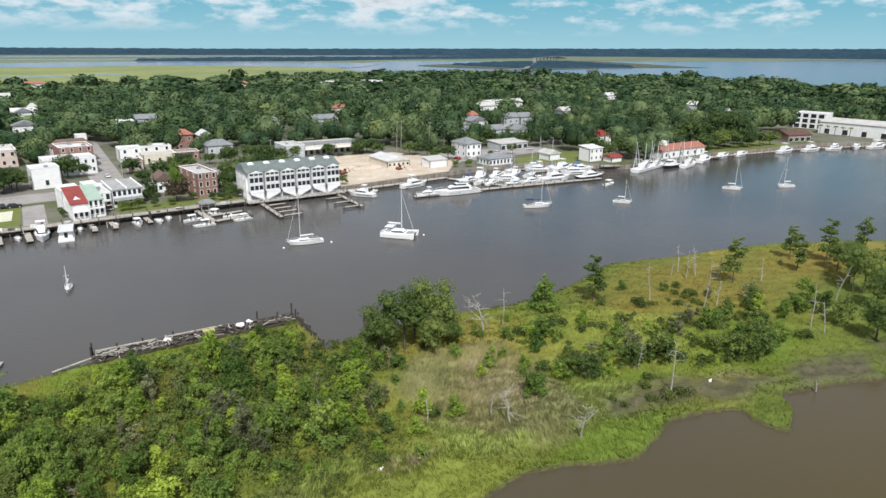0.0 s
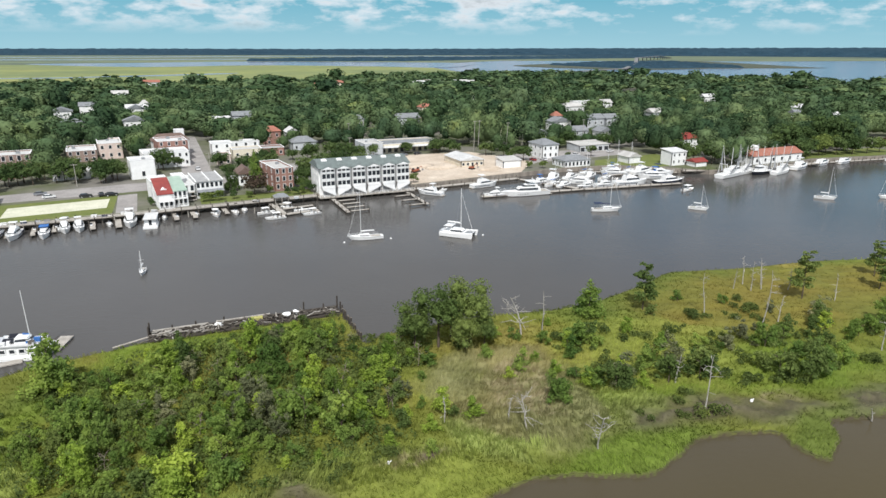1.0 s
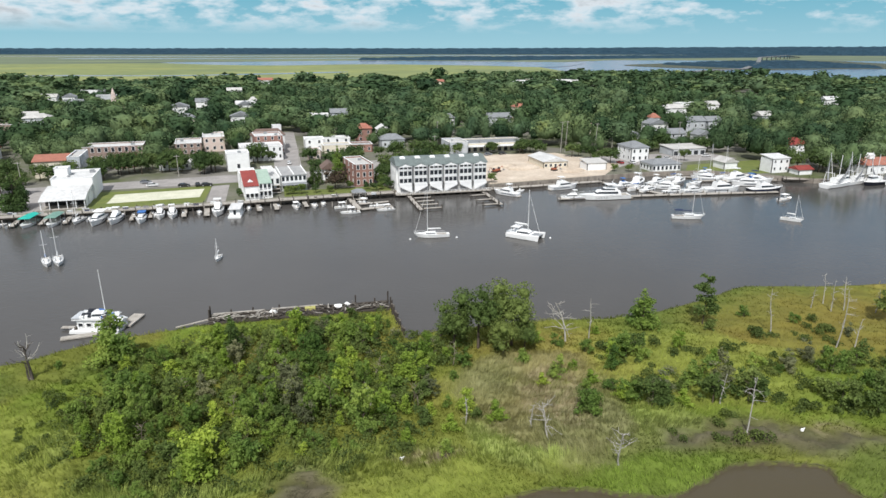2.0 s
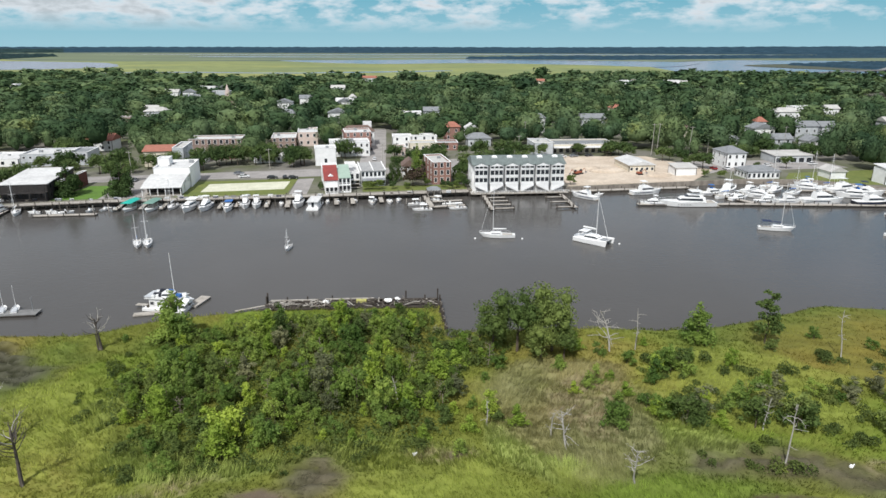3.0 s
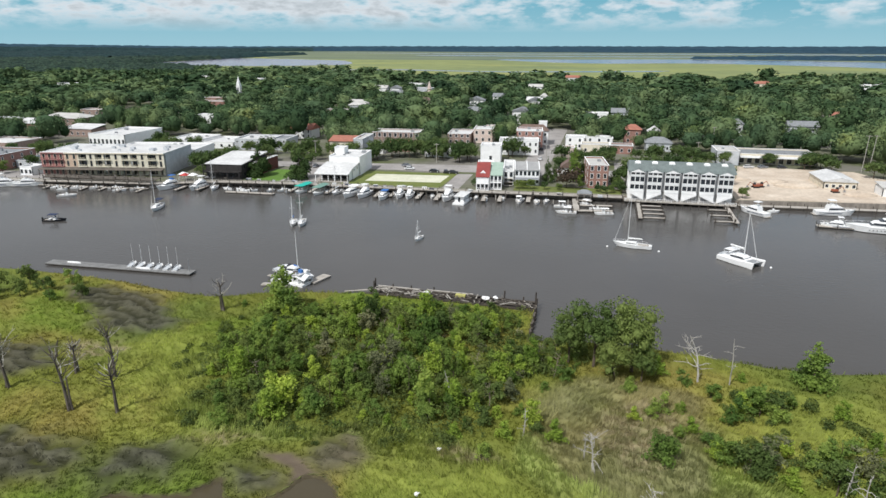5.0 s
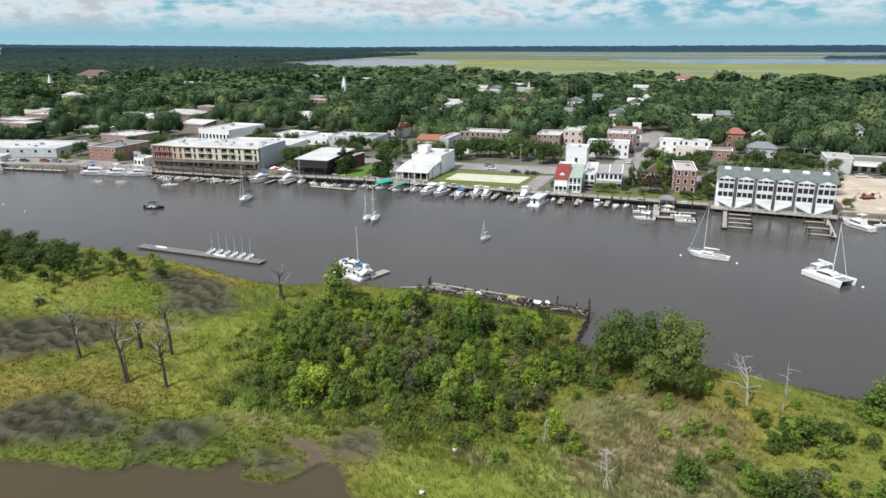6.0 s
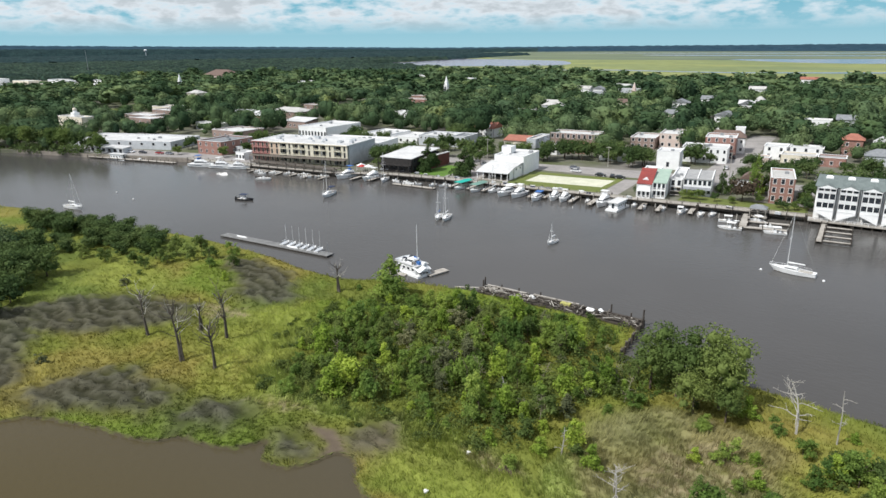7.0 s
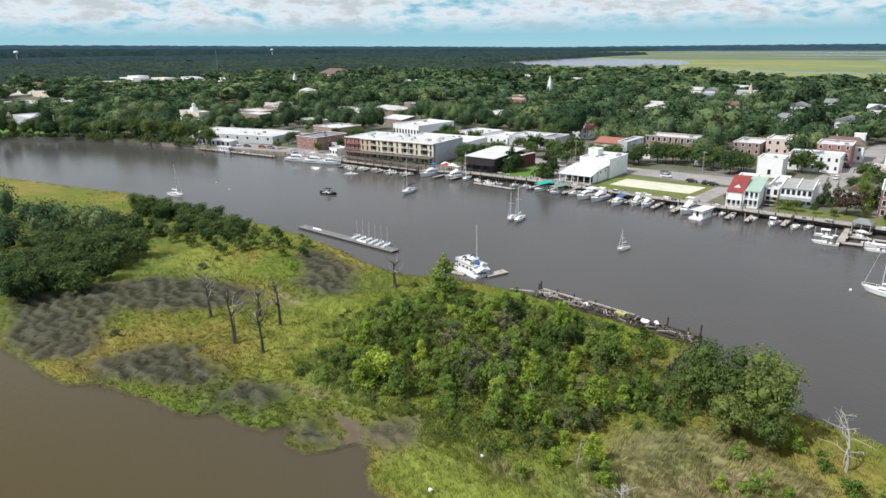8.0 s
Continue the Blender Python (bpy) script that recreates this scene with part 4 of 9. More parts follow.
def marsh_sheet(name, x0, x1, y0, y1, step, label):
    """Uneven turf between the shore lines."""
    nx, ny = int((x1 - x0) / step) + 1, int((y1 - y0) / step) + 1
    gx, gy = np.meshgrid(np.linspace(x0, x1, nx), np.linspace(y0, y1, ny), indexing="ij")
    jit = np.random.default_rng(77).uniform(-0.3, 0.3, (2,) + gx.shape) * step
    jit[:, [0, -1], :] = 0
    gx, gy = (gx + jit[0]).ravel(), (gy + jit[1]).ravel()
    c, z, wt = cover(gx, gy)
    deep = depth_in(ISLAND_LINE, gx, gy)
    rim = np.clip(deep / 1.1, 0, 1)
    z = np.where(deep > 0, 0.365 + (z - 0.365) * rim, 0.365 + 1.1 * np.maximum(deep, -0.6))
    ok = deep > -0.35 if step < 1 else deep > 0
    c = blend(c, (0.075, 0.062, 0.038), np.clip((0.25 - deep) / 0.3, 0, 1))
    a = (np.arange(nx - 1)[:, None] * ny + np.arange(ny - 1)[None]).ravel()
    a = a[ok[a] | ok[a + 1] | ok[a + ny] | ok[a + ny + 1]] if step < 1 else a[ok[a] & ok[a + 1] & ok[a + ny] & ok[a + ny + 1]]
    quads = np.stack([a, a + ny, a + ny + 1, a + 1], 1)
    used = np.unique(quads)
    remap = np.zeros(len(gx), int)
    remap[used] = np.arange(len(used))
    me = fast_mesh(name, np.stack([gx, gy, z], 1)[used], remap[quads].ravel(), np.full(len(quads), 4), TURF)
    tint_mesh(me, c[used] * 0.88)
    me.polygons.foreach_set("use_smooth", np.ones(len(me.polygons), bool))
    tagged(new(name, me), label, "marsh", "", "stuff")


marsh_sheet("marsh_turf", -125, 185, 28, 124, 0.56, "uneven yellow-green marsh turf with grey mats of dead grass")
marsh_sheet("outer_turf", -440, -125, -12, 116, 2.6, "rough green turf at the western end of the marsh island")
marsh_sheet("outer_turf", 185, 345, -62, 112, 2.6, "rough green turf at the eastern end of the marsh island")


def blades(name, label, pts, colour, z, h, w, lean, seed, per=2, loose=0.5, varied=0.32):
    """Tufts of tapering blades, each tuft leaning with the local lie of the grass, as one mesh."""
    rng = np.random.default_rng(seed)
    t, n = len(pts), len(pts) * per
    lie = 9 * cloud_noise(pts[:, 0], pts[:, 1], 0.07, 40, 2) + loose * rng.normal(0, 1, t)
    bow = lean * (0.45 + cloud_noise(pts[:, 0], pts[:, 1], 0.4, 41)) * rng.uniform(0.7, 1.3, t)
    shade, tall = rng.uniform(1.16 - varied, 1.16 + varied, t), rng.uniform(0.7, 1.3, t)
    p, col, zz = np.repeat(pts, per, axis=0), np.repeat(colour * shade[:, None], per, axis=0), np.repeat(z, per)
    base = np.column_stack([p[:, 0] + rng.normal(0, 0.17, n), p[:, 1] + rng.normal(0, 0.17, n), zz - 0.12])
    hh = h * np.repeat(tall, per) * rng.uniform(0.65, 1.2, n)
    b = np.repeat(lie, per) + rng.normal(0, 0.9 * loose, n)
    ln = np.repeat(bow, per) * rng.uniform(0.6, 1.2, n)
    off = np.column_stack([np.cos(b) * ln * hh, np.sin(b) * ln * hh, hh])
    a = b + math.pi / 2 + rng.normal(0, 0.4, n)
    side = np.column_stack([np.cos(a), np.sin(a), np.zeros(n)]) * (w * rng.uniform(0.6, 1.3, (n, 1)))
    verts = np.stack([base - side, base + side, base + off * 0.6 + side * 0.75, base + off], 1).reshape(-1, 3)
    i = np.arange(n) * 4
    me = fast_mesh(name, verts, np.stack([i, i + 1, i + 2, i + 3], 1).ravel(), np.full(n, 4), BLADE)
    tint_mesh(me, np.repeat(col * rng.uniform(1.0, 1.35, (n, 1)), 4, axis=0))
    tagged(new(name, me), label, "grass", "", "stuff")


rng = np.random.default_rng(11)
gx, gy = rng.uniform(-190, 200, 250000), rng.uniform(28, 124, 250000)
keep = (rng.uniform(0, 1, len(gx)) < np.clip(1.30 - np.hypot(gx - 25, gy - 55) / 105, 0.10, 1)) & inside(ISLAND_LINE, gx, gy)
gx, gy = gx[keep], gy[keep]
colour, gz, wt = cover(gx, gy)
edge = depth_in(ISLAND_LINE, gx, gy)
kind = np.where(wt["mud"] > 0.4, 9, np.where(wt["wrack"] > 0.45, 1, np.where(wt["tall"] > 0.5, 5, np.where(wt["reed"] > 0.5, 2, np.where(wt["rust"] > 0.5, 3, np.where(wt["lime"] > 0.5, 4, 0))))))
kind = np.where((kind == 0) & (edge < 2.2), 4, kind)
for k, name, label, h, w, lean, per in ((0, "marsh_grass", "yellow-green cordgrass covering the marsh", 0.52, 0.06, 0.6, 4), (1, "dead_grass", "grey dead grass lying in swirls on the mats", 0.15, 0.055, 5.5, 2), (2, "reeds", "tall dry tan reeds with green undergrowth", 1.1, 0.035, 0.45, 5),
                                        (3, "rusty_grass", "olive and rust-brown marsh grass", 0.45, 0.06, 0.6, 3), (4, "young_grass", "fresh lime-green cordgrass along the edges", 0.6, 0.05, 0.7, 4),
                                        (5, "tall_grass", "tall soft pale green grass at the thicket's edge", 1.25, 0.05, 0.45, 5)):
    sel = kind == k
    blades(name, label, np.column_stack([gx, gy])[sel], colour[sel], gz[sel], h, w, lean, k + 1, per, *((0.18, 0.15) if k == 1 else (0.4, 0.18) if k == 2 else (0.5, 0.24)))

# ---- island thicket and single trees ----
THICKET = [(-14.6, 84), (-13, 100), (-8, 109.5), (3, 113.5), (16, 116), (34, 117.5), (39.6, 116), (39.8, 104), (45, 102), (52, 100), (51, 93), (43, 89), (38, 85), (36, 78), (35, 71), (29, 71), (18, 68), (8.5, 67), (-2.8, 68), (-9, 75)]
rnd = random.Random(5)
spots = []
tries = 0
while len(spots) < 205 and tries < 14000:
    tries += 1
    x, y = rnd.uniform(-16, 54), rnd.uniform(64, 118)
    if inside(THICKET, np.array([x]), np.array([y]))[0] and all((x - a) ** 2 + (y - b) ** 2 > 2.4 ** 2 for a, b in spots):
        spots.append((x, y))
for i, (x, y) in enumerate(spots):
    rim = float(depth_in(THICKET, np.array([x]), np.array([y]))[0])
    edge = min(1.0, 0.5 + rim / 7.0) * (0.75 if y > 109 else 1.0)
    plant("shrub%d" % rnd.choice((0, 0, 1, 2, 2, 3, 3, 3, 4, 5, 5, 6)), x, y, 0.2, rnd.choice((0.5, 0.65, 0.75, 0.85, 0.95, 1.2)) * rnd.uniform(0.9, 1.1) * edge, rnd.uniform(0, 360), rnd.uniform(0.8, 1.5), "island thicket")
under = []
while len(under) < 900:
    x, y = rnd.uniform(-18, 56), rnd.uniform(63, 119)
    if inside(THICKET, np.array([x + rnd.gauss(0, 1.5)]), np.array([y + rnd.gauss(0, 1.5)]))[0]:
        r = rnd.uniform(0.8, 1.5)
        under.append((x, y, rnd.uniform(0.3, 1.3), r, r, r * 0.8))
uq = leaf_cloud(77, under, 0.2, 42000).reshape(-1, 3)
tagged(new("undergrowth", fast_mesh("undergrowth", uq, np.arange(len(uq)), np.full(len(uq) // 4, 4), UNDERGROWTH)), "tangled leafy undergrowth filling the island thicket", "undergrowth", "", "stuff")
# looser shrubs on the eastern marsh and along the edges
LOOSE_WEST = [(-100, 88, 1.1, 1), (-92, 90, 1.0, 6), (-84, 93, 1.0, 1), (-82, 98, 1.3, 1), (-80, 103, 1.2, 1), (-78, 92, .9, 6),
    (-77, 98, 1.1, 6), (-76, 108, 1.1, 1), (-74, 88, .5, 1), (-73, 102, 1.0, 1), (-70, 106, 1.1, 6), (-70, 82, .7, 4),
    (-66, 110, .9, 0), (-64, 101, .8, 5), (-58, 104, .9, 1), (-52, 96, .6, 3), (-46, 50, .5, 4), (-20, 108, .5, 0),
    (-4, 70, .8, 5)]
LOOSE_MIDDLE = [(0, 66, .8, 2), (6.5, 68.5, 1.3, 3), (38.6, 66.8, .7, 5), 
    (60, 89, .8, 5), (62, 82, .6, 2), (62.6, 71.4, 1.0, 1), (64, 96, .8, 3), (66, 77, .7, 0),
    (67, 84, .6, 3), (68, 94, .7, 0), (70, 76, .8, 5), (71.1, 73.2, .9, 2), (72, 90, .7, 2), (74, 84, .9, 0),
    (75.2, 70, 1.0, 1)]
LOOSE_EAST = [(77, 88, 1.0, 2), (78, 97, .5, 3), (80, 77, .7, 3), (81, 86, .8, 5), (83.9, 69, 1.5, 1),
    (84, 90, .6, 0), (88, 97, .6, 2), (89.8, 68, 1.3, 6),
    (92, 80, .7, 3), (101, 93, .7, 1),
    (103, 63, 1.2, 6)]
LOOSE_POINT = [(104, 75, 1.0, 4), (107, 60, 1.5, 1), (110, 72, 1.1, 0), (111, 61, 1.2, 0), (112, 97, .7, 0), (114, 66, 1.1, 1),
    (116, 73, 1.0, 5), (118, 62, 1.0, 2), (120, 92, .6, 2), (122, 70, 1.2, 6), (126, 84, .6, 4), (128, 75, 1.1, 1),
    (131, 68, 1.0, 5), (136, 60, 1.3, 1), (138, 66, 1.2, 6), (144, 72, 1.0, 2), (150, 76, .9, 5)]
LOOSE_GAP = [(38.2, 88.5, 1.35, 3), (41, 91, .9, 3), (40.5, 82.5, 1.0, 4), (37.8, 80.6, 1.0, 6), (44.9, 76, 1.0, 3), (48.3, 72.4, .95, 3), (46, 73.6, .7, 1), (48.6, 90.8, .8, 2), (45.4, 86.5, .6, 5), (37.6, 74.6, .95, 1), (41.2, 72, .85, 3), (34.5, 70, .7, 3), (42.5, 79, .5, 0), (39.5, 77, .55, 3)]
LOOSE_BAND = [(62.4, 71.6, 1.15, 5), (67.5, 79.2, .7, 3), (59.6, 81.2, .55, 3), (63.5, 84, .75, 0), (78.5, 86.5, 1.25, 0), (81, 88, 1.1, 1), (75.8, 87, .9, 3), (73.8, 70.4, 1.25, 1), (76.5, 71.6, 1.2, 4), (78.6, 69.6, .8, 3), (83, 75, 1.0, 0), (86.5, 76, 1.25, 0), (88.6, 74, 1.1, 4), (91, 69, 1.5, 1), (90.5, 88, .9, 3), (94, 80.5, .7, 4), (70.5, 73, .8, 3)]
LOOSE = LOOSE_GAP + LOOSE_BAND + LOOSE_WEST + LOOSE_MIDDLE + LOOSE_EAST + LOOSE_POINT
for x, y, s, k in LOOSE:
    plant("shrub%d" % k, x, y, 0.3, s * rnd.uniform(0.9, 1.1), rnd.uniform(0, 360), rnd.uniform(0.85, 1.15), "loose marsh shrubs", TREE_KINDS["shrub%d" % k]["label"].replace("in the island thicket", "standing in marsh grass"))
made = 0
while made < 22:
    x, y = rnd.uniform(98, 140), rnd.uniform(60, 82)
    if inside(ISLAND_LINE, np.array([x, x]), np.array([y, y - 6])).all() and abs(y - 70 - (x - 100) * 0.05) < 8:
        made += 1
        k = rnd.choice((0, 1, 2, 3, 4, 5, 6))
        plant("shrub%d" % k, x, y, 0.3, rnd.choice((0.4, 0.5, 0.6, 0.75, 0.9)), rnd.uniform(0, 360), rnd.uniform(0.8, 1.2), "loose marsh shrubs", TREE_KINDS["shrub%d" % k]["label"].replace("in the island thicket", "standing in marsh grass"))
low = []
while len(low) < 400:
    x, y = rnd.uniform(-30, 125), rnd.uniform(58, 112)
    near = inside(THICKET, np.array([x, x + 6, x - 6, x, x]), np.array([y, y, y, y + 6, y - 6]))
    if near[0] or not (near.any() or (x > 72 and 58 < y < 92)) or y > 110 or inside(Z_REED[0], np.array([x]), np.array([y]))[0]:
        continue
    r = rnd.uniform(0.4, 1.0)
    for _ in range(3):
        low.append((x + rnd.gauss(0, r * 0.7), y + rnd.gauss(0, r * 0.7), rnd.uniform(0.4, 1.1) * r + 0.3, r, r, r * 0.9))
lq = leaf_cloud(78, low, 0.16, 30000).reshape(-1, 3)
tagged(new("low_scrub", fast_mesh("low_scrub", lq, np.arange(len(lq)), np.full(len(lq) // 4, 4), UNDERGROWTH)), "scattered low leafy scrub round the thicket", "scrub", "", "stuff")
for x, y, s, tall, k in [(53.6, 97, 1.1, 1.02, "oak"), (60.0, 96.4, 1.08, 1.1, "oak"), (49.2, 98, .85, 1.0, "oak"), (57, 92.5, .75, .95, "oak"), (61.5, 93.5, .6, 1.0, "oak"), (57.5, 100, .8, 1.1, "oak"),
                         (157.8, 66, .95, 1.1, "oak"), (151, 60, .8, 1.0, "oak"), (164, 72, .85, 1.05, "oak"), (148, 54, .8, .95, "oak"), (170, 78, .75, 1.0, "oak"), (134, 52, .85, .95, "oak"), (141, 50, .9, 1, "oak2"), (174, 66, 1, 1.1, "oak")]:
    plant(k, x, y, 0.3, s, rnd.uniform(0, 360), tall)
for x, y, s, k in [(-10.8, 107.5, .98, "cypress"), (89.2, 98.6, .75, "cypress"), (101.5, 96.2, 1.02, "pine"), (161.5, 83.7, .92, "pine"), (138.7, 86.5, 1.1, "pine"), (176, 84, 1.1, "pine"), (186, 80, 1.1, "pine"), (169, 90, .9, "pine")]:
    plant(k, x, y, 0.3, s, rnd.uniform(0, 360))
plant("lime", 6.5, 72.3, 0.3, 1.0, 30)
# wooded western end
GROVES = [([(-80, 38), (-75, 50), (-79, 61), (-86, 73), (-100, 82), (-116, 84), (-116, 28), (-96, 27)], 58, 0.75, 1.08), ([(-150, 97), (-120, 95), (-100, 92), (-92, 96), (-86, 101), (-87, 107), (-95, 111), (-117, 110), (-150, 106)], 60, 0.45, 0.78), ([(-152, 76), (-132, 90), (-116, 96), (-108, 88), (-118, 80), (-140, 72)], 26, 0.45, 0.75)]
for outline, count, s0, s1 in GROVES:
    made = 0
    while made < count:
        x, y = rnd.uniform(min(p[0] for p in outline), max(p[0] for p in outline)), rnd.uniform(min(p[1] for p in outline), max(p[1] for p in outline))
        if inside(outline, np.array([x]), np.array([y]))[0]:
            made += 1
            plant("grove", x, y, -0.6, rnd.uniform(s0, s1), rnd.uniform(0, 360), rnd.uniform(0.8, 1.0), "western marsh grove", "dark green tree in the western marsh grove")
SNAGS = [(111.6, 88.6, 9.6), (119, 80.2, 12.0), (122.9, 79.7, 5.8), (128.7, 61.9, 9.8), (82.6, 59.6, 9.8), (84.5, 68, 6.0), (61.2, 58.1, 7.0), (54.3, 65.8, 6.5), (52.7, 68.6, 4.9), (75.8, 95.8, 8.6), (70.7, 95.5, 10.6),
         (133.8, 98.6, 6.9), (132.1, 94.7, 7.8), (135.4, 94.7, 6.6), (129, 97, 6.5), (138, 97, 6.2), (145, 83.1, 6.1), (149.3, 67.5, 8.7), (158.3, 68.2, 6.8), (128.4, 58.9, 6.6), (141, 92, 5.5), (44, 73, 4.5), (31, 82, 4.5), (104.5, 47.6, 2.2)]
for i, (x, y, h) in enumerate(SNAGS):
    wide = (x, y) in ((70.7, 95.5), (61.2, 58.1), (54.3, 65.8))
    snag(x, y, h * (0.78 if y > 90 and wide else 1), 100 + i, DEADWOOD, (0.75 if y > 90 else 0.55) if wide else 0.3, 14 if wide else 7, (0.2 if y > 90 else 0.15) if wide else 0.13)
for i, (x, y, h) in enumerate([(-25.5, 63.9, 9.8), (-40.6, 67.5, 8.2), (-25.7, 74.5, 8.8), (-33.6, 74.4, 4.8), (-18.1, 65.4, 8.2), (-23.5, 104.8, 6.0)]):
    snag(x, y, h * 1.1, 200 + i, CHARWOOD, 0.75, 15, 0.31, "dark weathered dead tree with a split trunk on the marsh")

for i, (x, y, h) in enumerate([(14, 99, 4.6), (17.5, 98, 4.0), (24, 86, 4.4), (33, 91, 4.2), (2, 92, 4.0), (44, 96, 4.5), (38, 79, 4.2), (10, 84, 3.6), (47, 91, 4.4), (-2, 80, 3.6)]):
    snag(x, y, h, 300 + i, TWIG, 0.55, 13, 0.06, "leafless grey-brown shrub in the thicket")

# ---- town woods ----
CLEAR = [(-32, -2, 316, 342), (-20, -2, 338, 346), (-240, -96, 150, 330), (-130, -60, 200, 302), (-110, -86, 300, 345), (-76, 60, 200, 306), (-40, -4, 250, 290), (55, 165, 200, 335), (165, 240, 200, 290), (14, 36, 230, 410), (-66, -36, 300, 332),
         (-30, -4, 335, 362), (3, 26, 300, 345), (-290, -200, 150, 262), (372, 480, 150, 245), (300, 376, 180, 229), (215, 245, 180, 240), (36, 75, 300, 330), (-150, -100, 292, 325), (-210, -170, 275, 318), (-160, -130, 292, 330)]
OPEN_SPOTS = []
LOW_SPOTS = []


def town_woods(name, label, y_range, x_range, step, lumps_n, cards, leaf, seed, size, polys, land=TOWN, base=GROUND_Z, tall=1.0, core_size=0.86):
    rg = np.random.default_rng(seed)
    xs, ys = np.meshgrid(np.arange(*x_range, step), np.arange(*y_range, step), indexing="ij")
    xs, ys = (xs + rg.uniform(-0.45, 0.45, xs.shape) * step).ravel(), (ys + rg.uniform(-0.45, 0.45, ys.shape) * step).ravel()
    ok = inside(land, xs, ys) & polys(xs, ys)
    for x0, x1, y0, y1 in CLEAR:
        ok &= ~((xs > x0) & (xs < x1) & (ys > y0) & (ys < y1))
    for x0, y0, r in OPEN_SPOTS:
        ok &= (xs - x0) ** 2 + (ys - y0) ** 2 > r * r
    gap = np.array([noise.noise((x * 0.011, y * 0.011, 3)) for x, y in zip(xs, ys)])
    ok &= gap > -0.42
    xs, ys = xs[ok], ys[ok]
    n = len(xs)
    r0 = random.Random(seed)
    temps = []
    for k in range(8):
        lumps = round_lumps(r0, 5.6, 12.0 * r0.uniform(0.9, 1.15), 1.2, lumps_n)
        cloud = leaf_cloud(seed + k, lumps, leaf, cards, 0.65).reshape(-1, 3)
        core = Geo()
        core.blob(lumps[0][:3], [v * core_size for v in lumps[0][3:]], k * 40, 0.2, 4, 6)
        cv = np.array(core.v)
        fs = [list(range(4 * i, 4 * i + 4)) for i in range(len(cloud) // 4)] + [[i + len(cloud) for i in f] for f in core.f]
        temps.append((np.concatenate([cloud, cv]), np.array([i for f in fs for i in f]), np.array([len(f) for f in fs])))
    which = rg.integers(0, 8, n)
    sc = size * np.clip(rg.lognormal(0, 0.34, n), 0.5, 1.8)
    tl = tall * rg.uniform(0.74, 1.14, n) / np.sqrt(sc) * np.where(rg.uniform(0, 1, n) < 0.1, 1.35, 1.0)
    low = np.zeros(n, bool)
    for x0, y0, r in LOW_SPOTS:
        low |= (xs - x0) ** 2 + (ys - y0) ** 2 < r * r
    tl[low] *= 0.62
    sc[low] *= 0.8
    an = rg.uniform(0, 6.283, n)
    tn = rg.uniform(0, 1, n)
    vo, lo, so, to, count = [], [], [], [], 0
    for k in range(8):
        sel = np.where(which == k)[0]
        tv, tloop, tsize = temps[k]
        t = tv[None]
        c, s = np.cos(an[sel])[:, None], np.sin(an[sel])[:, None]
        X = (t[..., 0] * c - t[..., 1] * s) * sc[sel][:, None] + xs[sel][:, None]
        Y = (t[..., 0] * s + t[..., 1] * c) * sc[sel][:, None] + ys[sel][:, None]
        Z = t[..., 2] * (sc[sel] * tl[sel])[:, None] + base
        vo.append(np.stack([X, Y, Z], -1).reshape(-1, 3))
        lo.append((tloop[None] + (np.arange(len(sel)) * len(tv))[:, None] + count).ravel())
        so.append(np.tile(tsize, len(sel)))
        to.append(np.repeat(tn[sel], len(tv)))
        count += len(sel) * len(tv)
    me = fast_mesh(name, np.concatenate(vo), np.concatenate(lo), np.concatenate(so), WOODS)
    me.attributes.new("tone", "FLOAT", "POINT").data.foreach_set("value", np.concatenate(to).astype(np.float32))
    me.polygons.foreach_set("use_smooth", np.ones(len(me.polygons), bool))
    ob = new(name, me)
    return tagged(ob, label, "woods", "", "stuff")


# trees and leafy scrub hanging over the western river bank
rb = random.Random(44)
for (ax, ay), (bx, by) in zip(SHORE[3:7], SHORE[4:7]):
    for k in range(9):
        t = (k + rb.random()) / 9
        plant(rb.choice(("street", "street2", "oak")), ax + (bx - ax) * t - 1.5, ay + (by - ay) * t + rb.uniform(2.5, 8), GROUND_Z, rb.uniform(0.85, 1.25), rb.uniform(0, 360), rb.uniform(0.9, 1.15), "river bank trees", "dark spreading tree leaning over the river bank")
bank = []
for (ax, ay), (bx, by) in zip(SHORE[2:7], SHORE[3:7]):
    for k in range(26):
        t, r = rb.random(), rb.uniform(1.6, 3.6)
        bank.append((ax + (bx - ax) * t + rb.gauss(0, 1.0), ay + (by - ay) * t + rb.gauss(1.5, 1.5), rb.uniform(0.6, 1.2) * r, r, r, r * 0.9))
bq = leaf_cloud(79, bank, 0.5, 9000).reshape(-1, 3)
tagged(new("bank_scrub", fast_mesh("bank_scrub", bq, np.arange(len(bq)), np.full(len(bq) // 4, 4), LEAF[5])), "dark leafy scrub hanging over the western river bank", "scrub", "", "stuff")


# ---- streets, lots and waterfront ground ----
def patch(name, outline, mat, label, rise=0.02, category="ground"):
    return structure(name, Geo().slab(outline, GROUND_Z - 0.3, GROUND_Z + rise), mat, label, category)


